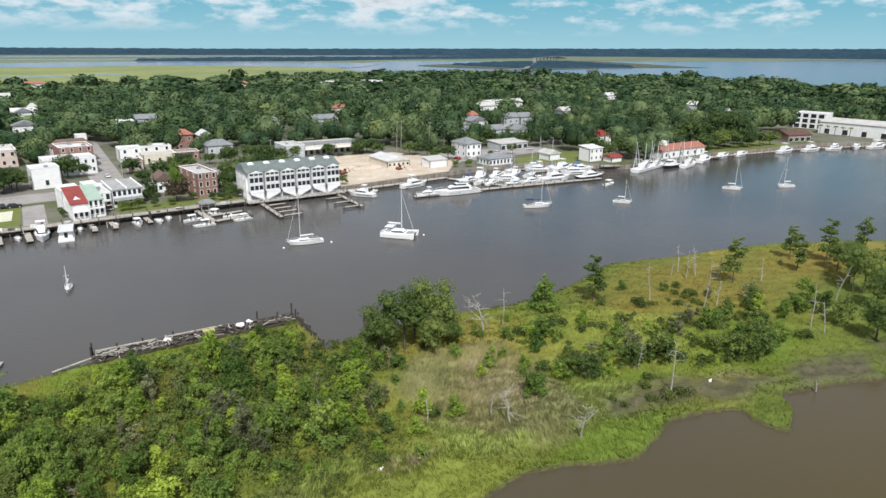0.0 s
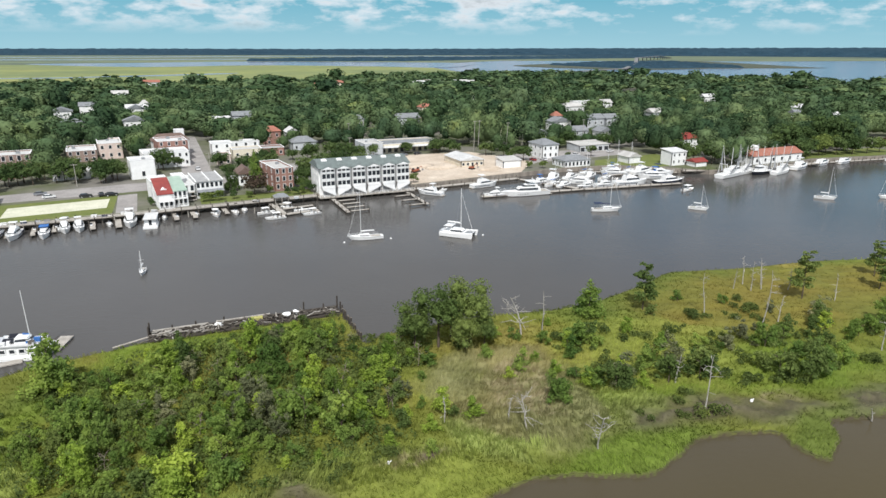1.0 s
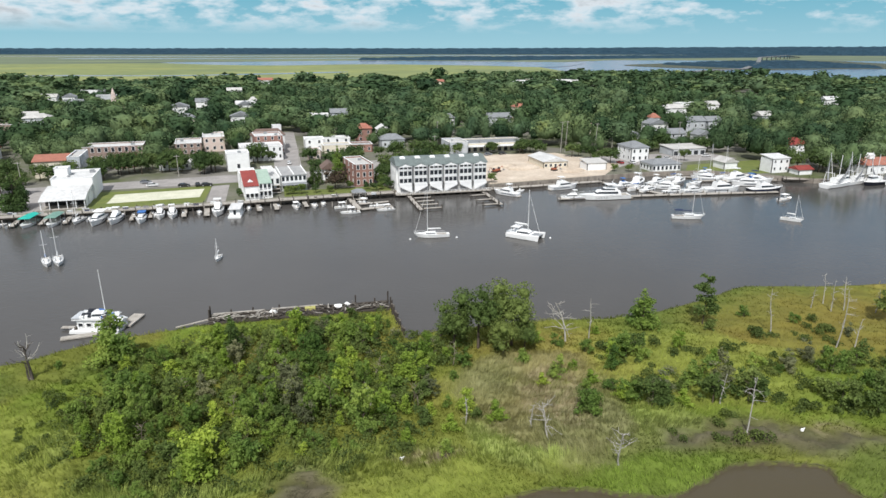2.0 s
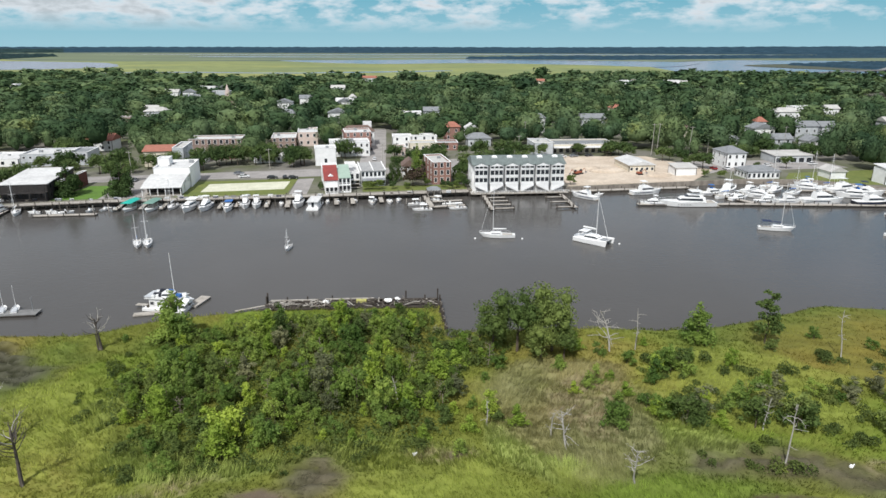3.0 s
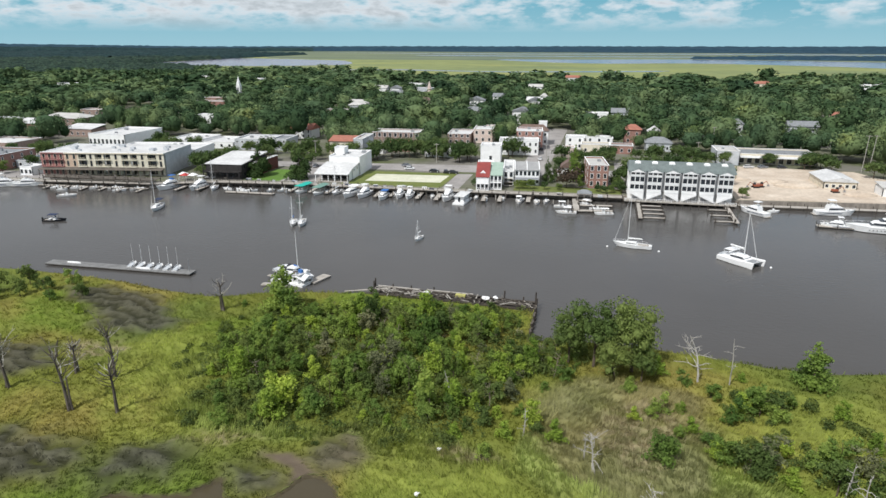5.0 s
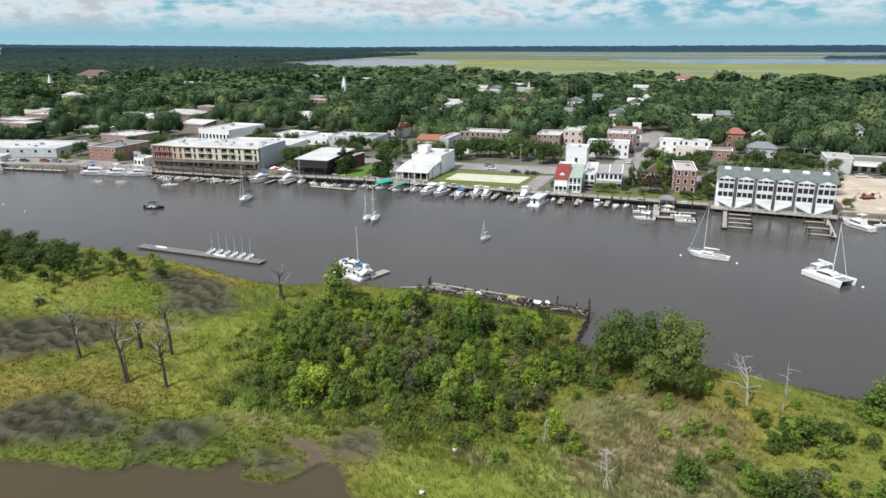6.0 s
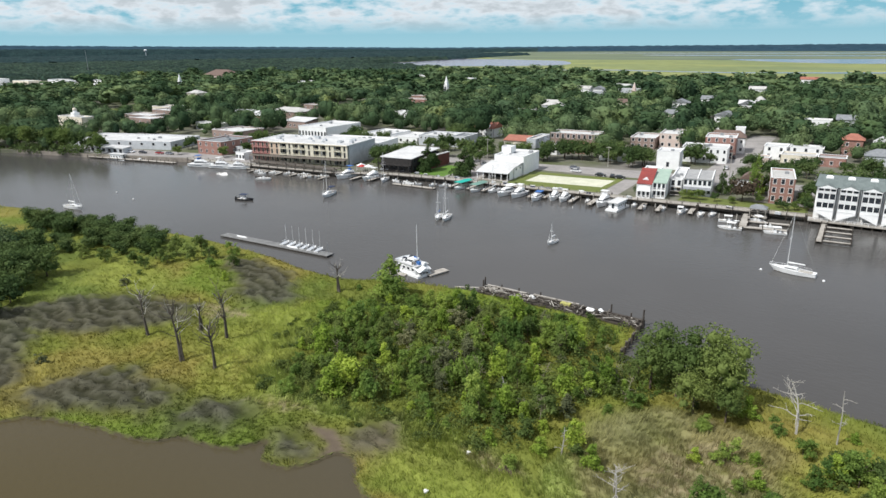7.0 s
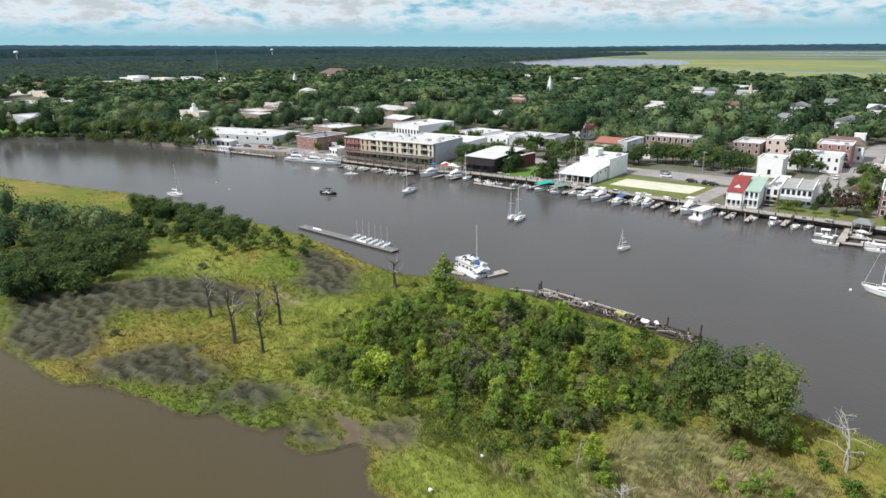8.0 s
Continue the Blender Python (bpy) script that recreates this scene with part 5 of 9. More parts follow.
patch("road", [(-330, 246), (-130, 254), (0, 262), (60, 268), (60, 279), (0, 279), (-60, 272), (-130, 266), (-330, 256)], ASPHALT, "pale sunlit asphalt street along the waterfront", 0.03, "road")
patch("road_side", [(19, 262), (31, 262), (33, 420), (20, 420)], ASPHALT, "sunlit asphalt side street running inland", 0.04, "road")
patch("parking_lot", [(60, 262), (100, 250), (110, 300), (60, 300)], ASPHALT, "worn asphalt parking lot behind the townhouses", 0.05, "road")
patch("marina_lot", [(165, 250), (176, 258), (240, 262), (236, 284), (165, 284)], ASPHALT, "grey asphalt lot above the marina", 0.05, "road")
patch("sand_lot", [(101, 233.5), (156, 239.5), (176, 262), (160, 300), (104, 304)], SAND, "bare graded pale sand building site", 0.06)
patch("side_lot", [(-5, 228), (1.5, 228), (1.5, 258), (-5, 257)], ASPHALT, "pale concrete walk down to the docks", 0.05, "pavement")
patch("verge", [(-46, 227), (-6, 228.5), (-5, 258), (-46, 255)], VERGE, "strip of rough grass round the pale court", 0.03)
patch("pale_court", [(-38.5, 235), (-8, 238), (-7.5, 252.5), (-38.5, 249.5)], PALE_SAND, "long pale sandy court between grass strips", 0.06)
patch("lawn", [(-88, 226), (-68, 227), (-62, 250), (-84, 250)], LAWN, "small bright green waterfront lawn", 0.04)
patch("lawn_marina", [(196, 240), (206, 238), (222, 226), (246, 226), (246, 256), (205, 252)], VERGE, "mown grass bank above the marina", 0.04)
patch("garden", [(22, 230.5), (62, 232), (62, 241), (22, 240)], VERGE, "green waterfront garden strip", 0.04)
patch("green_point", [(296, 213), (308, 214.5), (350, 208), (372, 207), (372, 226), (300, 226)], VERGE, "grassy river bank point", 0.04)
patch("west_apron", [(-300, 181), (-254, 191), (-207, 205), (-163, 209), (-163, 226), (-300, 200)], ASPHALT, "worn waterfront parking apron", 0.03, "road")
patch("market_lane", [(-72, 226), (-56, 227), (-56, 268), (-72, 266)], ASPHALT, "short lane to the waterfront", 0.05, "road")


def edge_wall(name, line, z1, mat, label, t=0.5):
    g = Geo()
    for (x0, y0), (x1, y1) in zip(line, line[1:]):
        d = Vector((x1 - x0, y1 - y0, 0)).normalized()
        s = Vector((d.y, -d.x, 0)) * t
        g.slab([(x0 + s.x, y0 + s.y), (x1 + s.x, y1 + s.y), (x1, y1), (x0, y0)], -2, z1)
    return structure(name, g, mat, label, "bulkhead")


edge_wall("bulkhead_1", [(x, y) for x, y in SHORE if -320 < x < 660], GROUND_Z + 0.12, BULKHEAD, "dark timber bulkhead along the town shore")


# ---- buildings ----
WINDOW_CACHE = {}
FOOT = []


def window_meshes(w, h, trim, bars):
    key = (round(w, 2), round(h, 2), trim.name, bars)
    if key not in WINDOW_CACHE:
        f, b = Geo(), 0.11
        rings = [[(-w / 2 - k, y, -k), (w / 2 + k, y, -k), (w / 2 + k, y, h + k), (-w / 2 - k, y, h + k)] for k, y in ((b, 0.1), (b, -0.07), (0, -0.07), (0, 0.1))]
        f.add([p for r in rings for p in r], [(4 * i + j, 4 * i + (j + 1) % 4, 4 * ((i + 1) % 4) + (j + 1) % 4, 4 * ((i + 1) % 4) + j) for i in range(4) for j in range(4)])
        p = Geo().box(-w / 2, w / 2, 0.1, 0.14, 0, h)
        WINDOW_CACHE[key] = (f.mesh("window", trim), p.mesh("pane", GLASS))
    return WINDOW_CACHE[key]


def add_window(parent, m, w, h, trim=WHITE, bars=True, name="window"):
    f, p = window_meshes(w, h, trim, bars)
    ob = part(name, f, trim, parent, at=m)
    part("pane", p, GLASS, ob)
    return ob


def panel(g, holes, length, h, place, t=0.25):
    """A wall of that length and height with rectangular holes through it; place turns (u, depth, v) into the building's space."""
    us = sorted({0.0, length, *[k for a, b, _, _ in holes for k in (a, b)]})
    vs = sorted({0.0, h, *[k for _, _, a, b in holes for k in (a, b)]})

    def solid(i, j):
        um, vm = (us[i] + us[i + 1]) / 2, (vs[j] + vs[j + 1]) / 2
        return not any(a < um < b and c < vm < d for a, b, c, d in holes)

    index, verts, faces = {}, [], []

    def at(u, d, v):
        if (u, d, v) not in index:
            index[u, d, v] = len(verts)
            verts.append(place(u, d, v))
        return index[u, d, v]

    for i, (u0, u1) in enumerate(zip(us, us[1:])):
        for j, (v0, v1) in enumerate(zip(vs, vs[1:])):
            if solid(i, j):
                faces.append((at(u0, 0, v0), at(u1, 0, v0), at(u1, 0, v1), at(u0, 0, v1)))
                faces.append((at(u0, t, v0), at(u0, t, v1), at(u1, t, v1), at(u1, t, v0)))
                for di, dj, (p, q) in ((-1, 0, ((u0, v1), (u0, v0))), (1, 0, ((u1, v0), (u1, v1))), (0, -1, ((u0, v0), (u1, v0))), (0, 1, ((u1, v1), (u0, v1)))):
                    ii, jj = i + di, j + dj
                    if not (0 <= ii < len(us) - 1 and 0 <= jj < len(vs) - 1) or not solid(ii, jj):
                        faces.append((at(p[0], 0, p[1]), at(p[0], t, p[1]), at(q[0], t, q[1]), at(q[0], 0, q[1])))
    g.add(verts, faces)


def building(name, label, category, x0, x1, y0, y1, top, wall, roof, kind="flat", win=None, rise=2.0, turn=0.0, base=GROUND_Z, units=0, trim=WHITE, awning=None, hip=0.0, porch=None, parapet=0.5, clear=6.0, porch_mat=WHITE):
    """One building: walls with real window openings, a roof, windows with panes. win: side -> (columns, rows, width, height, sill)."""
    W, D, H = x1 - x0, y1 - y0, top - base
    e = thing(name, label, category, pose(x0, y0, base, 0, 0, turn))
    CLEAR.append((min(x0, x1) - 1.5, x1 + 1.5, y0 - clear, y1 + 1))
    FOOT.append((x0, x1, y0 - clear, y1, clear))
    sides = {"s": (W, lambda u, d, v: (u, d, v), lambda u, v: pose(u, 0, v)),
             "e": (D, lambda u, d, v: (W - d, u, v), lambda u, v: pose(W, u, v, 0, 0, 90)),
             "w": (D, lambda u, d, v: (d, D - u, v), lambda u, v: pose(0, D - u, v, 0, 0, -90)),
             "n": (W, lambda u, d, v: (W - u, D - d, v), lambda u, v: pose(W - u, D, v, 0, 0, 180))}
    g, spots = Geo(), []
    for s, (length, place, at) in sides.items():
        holes = []
        if win and s in win:
            cols, rows, w, h, sill = win[s]
            for r in range(rows):
                for c in range(cols):
                    u, v = length * (c + 0.5) / cols, H / rows * r + sill
                    if v + h < H - 0.1:
                        holes.append((u - w / 2, u + w / 2, v, v + h))
                        spots.append((at(u, v), w, h))
        panel(g, holes, length, H, place)
    part("wall", g, wall, e)
    for m, w, h in spots:
        add_window(e, m, w, h, trim)
    r = Geo()
    if kind == "flat":
        r.box(0.25, W - 0.25, 0.25, D - 0.25, H - parapet - 0.25, H - parapet)
        c = Geo()
        c.box(-0.08, W + 0.08, -0.08, 0.33, H, H + 0.12).box(-0.08, W + 0.08, D - 0.33, D + 0.08, H, H + 0.12)
        c.box(-0.08, 0.33, 0.33, D - 0.33, H, H + 0.12).box(W - 0.33, W + 0.08, 0.33, D - 0.33, H, H + 0.12)
        part("parapet", c, trim, e)
    elif kind == "shed":
        r.add([(-.3, -.3, H - 0.1), (W + .3, -.3, H - 0.1), (W + .3, D + .3, H + rise), (-.3, D + .3, H + rise), (-.3, -.3, H + 0.15), (W + .3, -.3, H + 0.15), (W + .3, D + .3, H + rise + 0.25), (-.3, D + .3, H + rise + 0.25)],
              [(0, 3, 2, 1), (4, 5, 6, 7), (0, 1, 5, 4), (1, 2, 6, 5), (2, 3, 7, 6), (3, 0, 4, 7)])
    else:
        o = 0.45
        r.box(-o, W + o, -o, D + o, H, H + 0.16)
        r.ridge(-o, W + o, -o, D + o, H + 0.16, rise, "x" if kind == "gable_x" or kind == "hip" else "y", hip if hip else (min(W, D) / 2 * 0.9 if kind == "hip" else 0.0))
    part("roof", r, roof, e)
    rr = random.Random(int(x0 * 3 + y0))
    for _ in range(units):
        ux, uy = rr.uniform(0.15, 0.8) * W, rr.uniform(0.2, 0.8) * D
        s = rr.uniform(0.5, 1.1)
        part("roof_unit", Geo().box(ux, ux + 1.6 * s, uy, uy + 1.2 * s, H - parapet, H - parapet + 0.9 * s).box(ux + 0.2 * s, ux + 1.4 * s, uy + 0.2, uy + 0.9 * s, H - parapet + 0.9 * s, H - parapet + 1.05 * s), STEEL, e)
    if awning:
        z, dep, mat = awning
        part("awning", Geo().add([(0.2, -dep, z - 0.5), (W - 0.2, -dep, z - 0.5), (W - 0.2, -0.01, z), (0.2, -0.01, z), (0.2, -dep, z - 0.38), (W - 0.2, -dep, z - 0.38), (W - 0.2, -0.01, z + 0.12), (0.2, -0.01, z + 0.12)],
                                 [(0, 3, 2, 1), (4, 5, 6, 7), (0, 1, 5, 4), (1, 2, 6, 5), (2, 3, 7, 6), (3, 0, 4, 7)]), mat, e)
    if porch:
        dep, levels = porch
        lh = H / levels
        for k in range(levels):
            part("porch_deck", Geo().box(0, W, -dep, -0.02, k * lh + 0.1, k * lh + 0.3), porch_mat, e)
            rail = Geo().box(0, W, -dep, -dep + 0.08, k * lh + 1.15, k * lh + 1.25)
            for i in range(int(W / 0.3) + 1):
                rail.box(i * 0.3, i * 0.3 + 0.06, -dep + 0.01, -dep + 0.07, k * lh + 0.3, k * lh + 1.15)
            part("railing", rail, porch_mat, e)
        for i in range(4):
            x = (W - 0.22) * i / 3
            part("post", Geo().box(x, x + 0.22, -dep - 0.02, -dep + 0.2, 0.0, H), porch_mat, e)
    return e


def dormer(parent, x, y, z, w, d, h, roof=WHITE):
    part("dormer", Geo().box(x - w / 2, x + w / 2, y, y + d, z, z + h).ridge(x - w / 2 - 0.15, x + w / 2 + 0.15, y - 0.15, y + d, z + h, w * 0.35, "y"), roof, parent)


# white townhouse row over the water's edge
def townhouses():
    X0, X1, Y0, Y1 = 63.6, 98.8, 228.2, 242.5
    base, eave = 1.3, 11.6
    e = thing("townhouse_row", "long white three-storey townhouse row with grey roof", "townhouses", pose(X0, Y0, base))
    CLEAR.append((X0 - 4, X1 + 2, Y0 - 10, Y1 + 3))
    W, D, H = X1 - X0, Y1 - Y0, eave - base
    uw = W / 6
    for i in range(6):
        a, b = i * uw + 0.5, (i + 1) * uw - 0.5
        out = 1.0
        # the street-level stair cuts the bay's foot on a slant, falling to each pair's middle
        inner, outer = (b, a) if i % 2 == 0 else (a, b)
        foot = [(outer, 3.0), (inner, 0.75), (inner, 3.3), (outer, 3.3)]
        holes, spots = [], []
        for z, h, w in ((4.1, 1.55, 1.36), (6.75, 1.7, 1.36), (9.25, 0.95, 1.3)):
            for c in range(3):
                u = (b - a) * (c + 0.5) / 3
                holes.append((u - w / 2, u + w / 2, z - 3.3, z + h - 3.3))
                spots.append((a + u, z, w, h))
        g = Geo()
        panel(g, holes, b - a, H - 3.3, lambda u, d, v: (a + u, d - out, v + 3.3))
        g.box(a, a + 0.2, 0.25 - out, 2.2, 3.3, H).box(b - 0.2, b, 0.25 - out, 2.2, 3.3, H)
        g.add([(x, y, z) for y in (-out, 0.2 - out) for x, z in foot], [(0, 1, 2, 3), (7, 6, 5, 4), (0, 4, 5, 1), (1, 5, 6, 2), (2, 6, 7, 3), (3, 7, 4, 0)])
        part("unit_wall", g, WHITE, e)
        for u, z, w, h in spots:
            add_window(e, pose(u, -out, z), w, h)
        for z in (3.2, 6.1, 8.75):
            part("string_course", Geo().box(a - 0.05, b + 0.05, -out - 0.16, -out - 0.01, z, z + 0.14), WHITE, e)
        for z in (6.25, 8.9):
            rail = Geo().box(a, b, -out - 0.2, -out - 0.14, z + 0.3, z + 0.36)
            part("railing", rail, WHITE, e)
        m = (a + b) / 2
        arch = [(m + (b - a) * 0.53 * math.cos(t), H - 0.1 + 1.1 * (1 - abs(math.cos(t)))) for t in [math.pi * k / 10 for k in range(11)]]
        n = len(arch)
        g = Geo()
        g.add([(u, -out - 0.25, v) for u, v in arch] + [(u, 3.2, v + 0.25) for u, v in arch], [tuple(range(n))[::-1], tuple(range(n, 2 * n))] + [(k, k + 1, k + n + 1, k + n) for k in range(n - 1)] + [(n - 1, 0, n, 2 * n - 1)])
        part("dormer_roof", g, SAGEROOF, e, "pointed grey-green dormer roof")
        inner_gable = [(m + (b - a) * 0.46 * math.cos(t), H - 0.08 + 0.9 * (1 - abs(math.cos(t)))) for t in [math.pi * k / 10 for k in range(11)]]
        g = Geo()
        g.add([(u, y, v) for y in (-out - 0.32, -out - 0.26) for u, v in inner_gable], [tuple(range(n))[::-1], tuple(range(n, 2 * n))] + [(k, k + 1, k + n + 1, k + n) for k in range(n - 1)] + [(n - 1, 0, n, 2 * n - 1)])
        part("pointed_gable", g, WHITE, e)
        part("cornice", Geo().box(a - 0.1, b + 0.1, -out - 0.3, -out - 0.01, H - 0.28, H - 0.1), WHITE, e)
        # stair with its solid rail, below the slanted foot
        s0, s1 = Vector((outer, 0, 2.65)), Vector((inner, 0, 0.35))
        g = Geo().add([(p.x, y, p.z + k) for y in (-out - 0.75, -out - 0.6) for p, k in ((s0, 0), (s1, 0), (s1, 0.9), (s0, 0.9))], [(0, 1, 2, 3), (7, 6, 5, 4), (0, 4, 5, 1), (1, 5, 6, 2), (2, 6, 7, 3), (3, 7, 4, 0)])
        part("stair_rail", g, WHITE, e, "slanting white outside stair rail")
        for k in range(8):
            p = s0.lerp(s1, (k + 0.5) / 8)
            part("stair_tread", Geo().box(p.x - 0.35, p.x + 0.35, -out - 0.6, -out - 0.05, p.z + 0.05, p.z + 0.12), DECKING, e)
        # lattice screens and posts of the open street storey
        for k in range(9):
            u = a + (b - a) * k / 8
            top = 2.4 - 2.0 * abs(u - outer) / (b - a)
            if top > 0.3:
                part("lattice_slat", Geo().box(u - 0.05, u + 0.05, -out + 0.25, -out + 0.32, 0, top), WHITE, e)
    part("back_wall", Geo().box(0, W, 2.2, D, 0, H), WHITE, e, "white side and rear walls")
    for x in (0, W):
        for k in range(3):
            for yy in (5, 9):
                add_window(e, pose(x, yy, 1.2 + 3 * k, 0, 0, 90 if x else -90), 1.1, 1.5)
    for i in range(6):
        part("garage_door", Geo().box(i * uw + 1.6, (i + 1) * uw - 1.6, 2.12, 2.19, 0.05, 2.5), GREY, e)
    part("roof", Geo().add([(-.5, -.2, H + .05), (W + .5, -.2, H + .05), (W + .5, D + .5, H + .05), (-.5, D + .5, H + .05), (-.2, 5.6, H + 2.3), (W + .2, 5.6, H + 2.3), (W + .2, D - 5, H + 2.3), (-.2, D - 5, H + 2.3)],
                           [(0, 3, 2, 1), (4, 5, 6, 7), (0, 1, 5, 4), (1, 2, 6, 5), (2, 3, 7, 6), (3, 0, 4, 7)]), SAGEROOF, e)
    for i in range(6):
        x = uw * (i + 0.5)
        part("skylight", Geo().ridge(x - 1.0, x + 1.0, 4.4, 6.2, H + 2.35, 0.45, "x", 0.4).box(x - 1.0, x + 1.0, 4.4, 6.2, H + 1.9, H + 2.35), WHITE, e)
        part("party_wall", Geo().box((i + 1) * uw - 0.12, (i + 1) * uw + 0.12, 0.2, 2.15, 0, H), GREY, e) if i < 5 else None
    part("gallery", Geo().box(-1, W + 1, -2.8, 2.1, -0.25, 0.0), DECKING, e)
    part("gallery_rail", Geo().box(-1, W + 1, -2.78, -2.7, 0.9, 1.0).box(-1, W + 1, -2.78, -2.72, 0.45, 0.5), WHITE, e)
    for i in range(22):
        x = -1 + (W + 1.9) * i / 21
        part("rail_post", Geo().box(x, x + 0.1, -2.8, -2.7, 0, 1.0), WHITE, e)
    for i in range(14):
        x = (W - 0.2) * i / 13
        part("piling", Geo().tube((x, -2.4, -3.5), (x, -2.4, -0.25), 0.18), PILE, e)


townhouses()

building("brick_house", "three-storey red brick house with flat roof", "house", 49.4, 56.8, 241.6, 261, 10.6, BRICK, ROOF_PALE, "flat", {"s": (3, 3, 1.0, 1.7, 0.9), "w": (3, 3, 1.0, 1.7, 0.9), "e": (3, 3, 1.0, 1.7, 0.9)}, units=1, turn=7)
TURN = 7.0


def in_row(lx, ly, w, d):
    """x0, x1, y0, y1 of a building that stands lx along and ly behind the row's first corner, square to the shore."""
    c, s = math.cos(radians(TURN)), math.sin(radians(TURN))
    x, y = 8.4 + lx * c - ly * s, 228.2 + lx * s + ly * c
    return x, x + w, y, y + d


# tall dark windows stand in for the shade inside both houses' two-tier porches
e = building("red_roof_house", "narrow white waterfront house with red metal roof", "house", *in_row(0, 0, 4.7, 10.5), 6.8, WHITE, REDROOF, "shed", {"s": (3, 2, 1.1, 2.1, 0.4), "w": (4, 2, 0.9, 1.5, 0.9), "e": (3, 2, 0.9, 1.5, 0.9)}, rise=3.6, porch=(1.6, 2), turn=TURN)
dormer(e, 2.35, 2.2, 5.4, 1.8, 2.2, 0.7)
building("parapet_house", "tall plain white building behind the red roof", "building", *in_row(-0.4, 10.9, 6.0, 11.5), 9.4, WHITE, ROOF_WHITE, "flat", {"w": (3, 2, 0.9, 1.4, 1.0)}, units=2, turn=TURN)
building("green_roof_house", "narrow white waterfront house with pale green metal roof", "house", *in_row(5.0, 1.6, 4.5, 12.5), 7.2, WHITE, GREENROOF, "shed", {"s": (3, 2, 1.05, 2.1, 0.4)}, rise=2.6, porch=(1.6, 2), turn=TURN)
building("white_annex", "low white flat-roofed annex between houses", "building", *in_row(9.8, 10.4, 4.2, 26), 7.2, WHITE, ROOF_WHITE, "flat", {"s": (2, 2, 1.1, 1.9, 0.5)}, units=3, turn=TURN)
building("grey_shop", "white two-storey shop with grey roof and a dark awning", "shop", *in_row(14.3, 10.6, 9.6, 13), 7.7, WHITE, PALE_SHINGLE, "shed", {"s": (6, 2, 1.0, 1.7, 0.9)}, rise=0.9, awning=(3.0, 2.4, GREYROOF), turn=TURN)
for lx in (14.2, 18.9, 23.7):
    x, _, y, _ = in_row(lx, 10.4, 1, 1)
    tagged(new("party_wall", Geo().add([(0, 0, 5.6), (0.35, 0, 5.6), (0.35, 13.4, 6.5), (0, 13.4, 6.5), (0, 0, 6.45), (0.35, 0, 6.45), (0.35, 13.4, 7.4), (0, 13.4, 7.4)], [(0, 3, 2, 1), (4, 5, 6, 7), (0, 1, 5, 4), (1, 2, 6, 5), (2, 3, 7, 6), (3, 0, 4, 7)]).mesh("party_wall", WHITE)), "low white party wall standing above the shop roof", "wall", "party walls").matrix_world = pose(x, y, GROUND_Z, 0, 0, TURN)
building("rear_shop", "white flat-roofed rear block of the shop", "shop", *in_row(14.4, 24.0, 9.2, 10), 6.4, WHITE, ROOF_WHITE, "flat", {}, units=2, turn=TURN)
for lx, ly, lz in [(10.2, 6.5, 0.5), (10.2, 8.0, 1.6), (10.2, 9.4, 2.7)]:
    x, _, y, _ = in_row(lx, ly, 1, 1)
    e = thing("outside_stair", "weathered outside stair between the white houses", "stair", pose(x, y, GROUND_Z, 0, 0, TURN), "outside stairs")
    part("tread", Geo().box(0, 3.4, 0, 1.2, lz - 0.1, lz), DECKING, e)
    part("riser", Geo().box(0, 3.4, 1.1, 1.2, 0, lz - 0.1), OLDPLANK, e)
building("white_block", "tall plain white flat-roofed block", "building", -0.6, 9.0, 287, 298, 9.6, WHITE, ROOF_WHITE, "flat", {"s": (1, 1, 1.2, 2.0, 1.2)}, units=1, turn=6)
building("white_hall", "white two-storey commercial hall with small upper windows", "building", 4.5, 24.0, 311, 326, 8.6, WHITE, ROOF_WHITE, "flat", {"s": (7, 2, 0.9, 1.5, 1.2)}, units=2, turn=6)
building("brick_storey", "red brick upper building with white roof", "building", 11, 24.5, 328, 344, 11.5, BRICK, ROOF_WHITE, "flat", {"s": (4, 3, 1.0, 1.6, 1.2)}, units=2, turn=6)
building("roof_tower", "small white stair tower on the skyline", "building", 20, 24.5, 354, 359, 13.6, WHITE, ROOF_WHITE, "flat", {"s": (2, 4, 0.9, 1.5, 1.4)}, turn=6)
building("brown_roof_hall", "white hall with a brown hipped roof", "hall", 9, 26, 346, 353.5, 9.4, WHITE, BROWNROOF, "hip", {"s": (5, 2, 1.0, 1.5, 1.2)}, rise=3.0, turn=6)
building("pink_shop", "brown brick two-storey shop with white flat roof", "shop", -28, -15.4, 339, 359, 7.6, BROWNBRICK, ROOF_WHITE, "flat", {"s": (4, 2, 1.2, 1.5, 1.0)}, units=2, turn=5)
building("pink_shop", "pink and orange taller shop building with white roof", "shop", -15.2, -4.6, 347, 368, 9.4, PINK, ROOF_WHITE, "flat", {"s": (3, 2, 1.2, 1.6, 1.2)}, units=1, turn=5)
# white boat hall on the quay: a low front bay and a taller rear
building("boat_hall", "plain white waterfront hall with a stepped roof", "hall", -57.5, -44.0, 235, 243.6, 6.4, WHITE, ROOF_WHITE, "shed", {"e": (2, 1, 1.0, 0.9, 3.2)}, rise=0.7, turn=4)
building("tall_boat_hall", "taller white rear block of the quay hall", "hall", -57.5, -44.0, 244.0, 262, 9.6, WHITE, ROOF_WHITE, "flat", {}, units=3, turn=4)
building("hall_tower", "narrow white stair tower at the hall's corner", "hall", -58.2, -53.6, 252.0, 257, 12.0, WHITE, ROOF_WHITE, "flat", {}, turn=4)
e = thing("quay_porch", "open white quay porch before the hall", "porch", pose(-57.2, 228.6, GROUND_Z, 0, 0, 4))
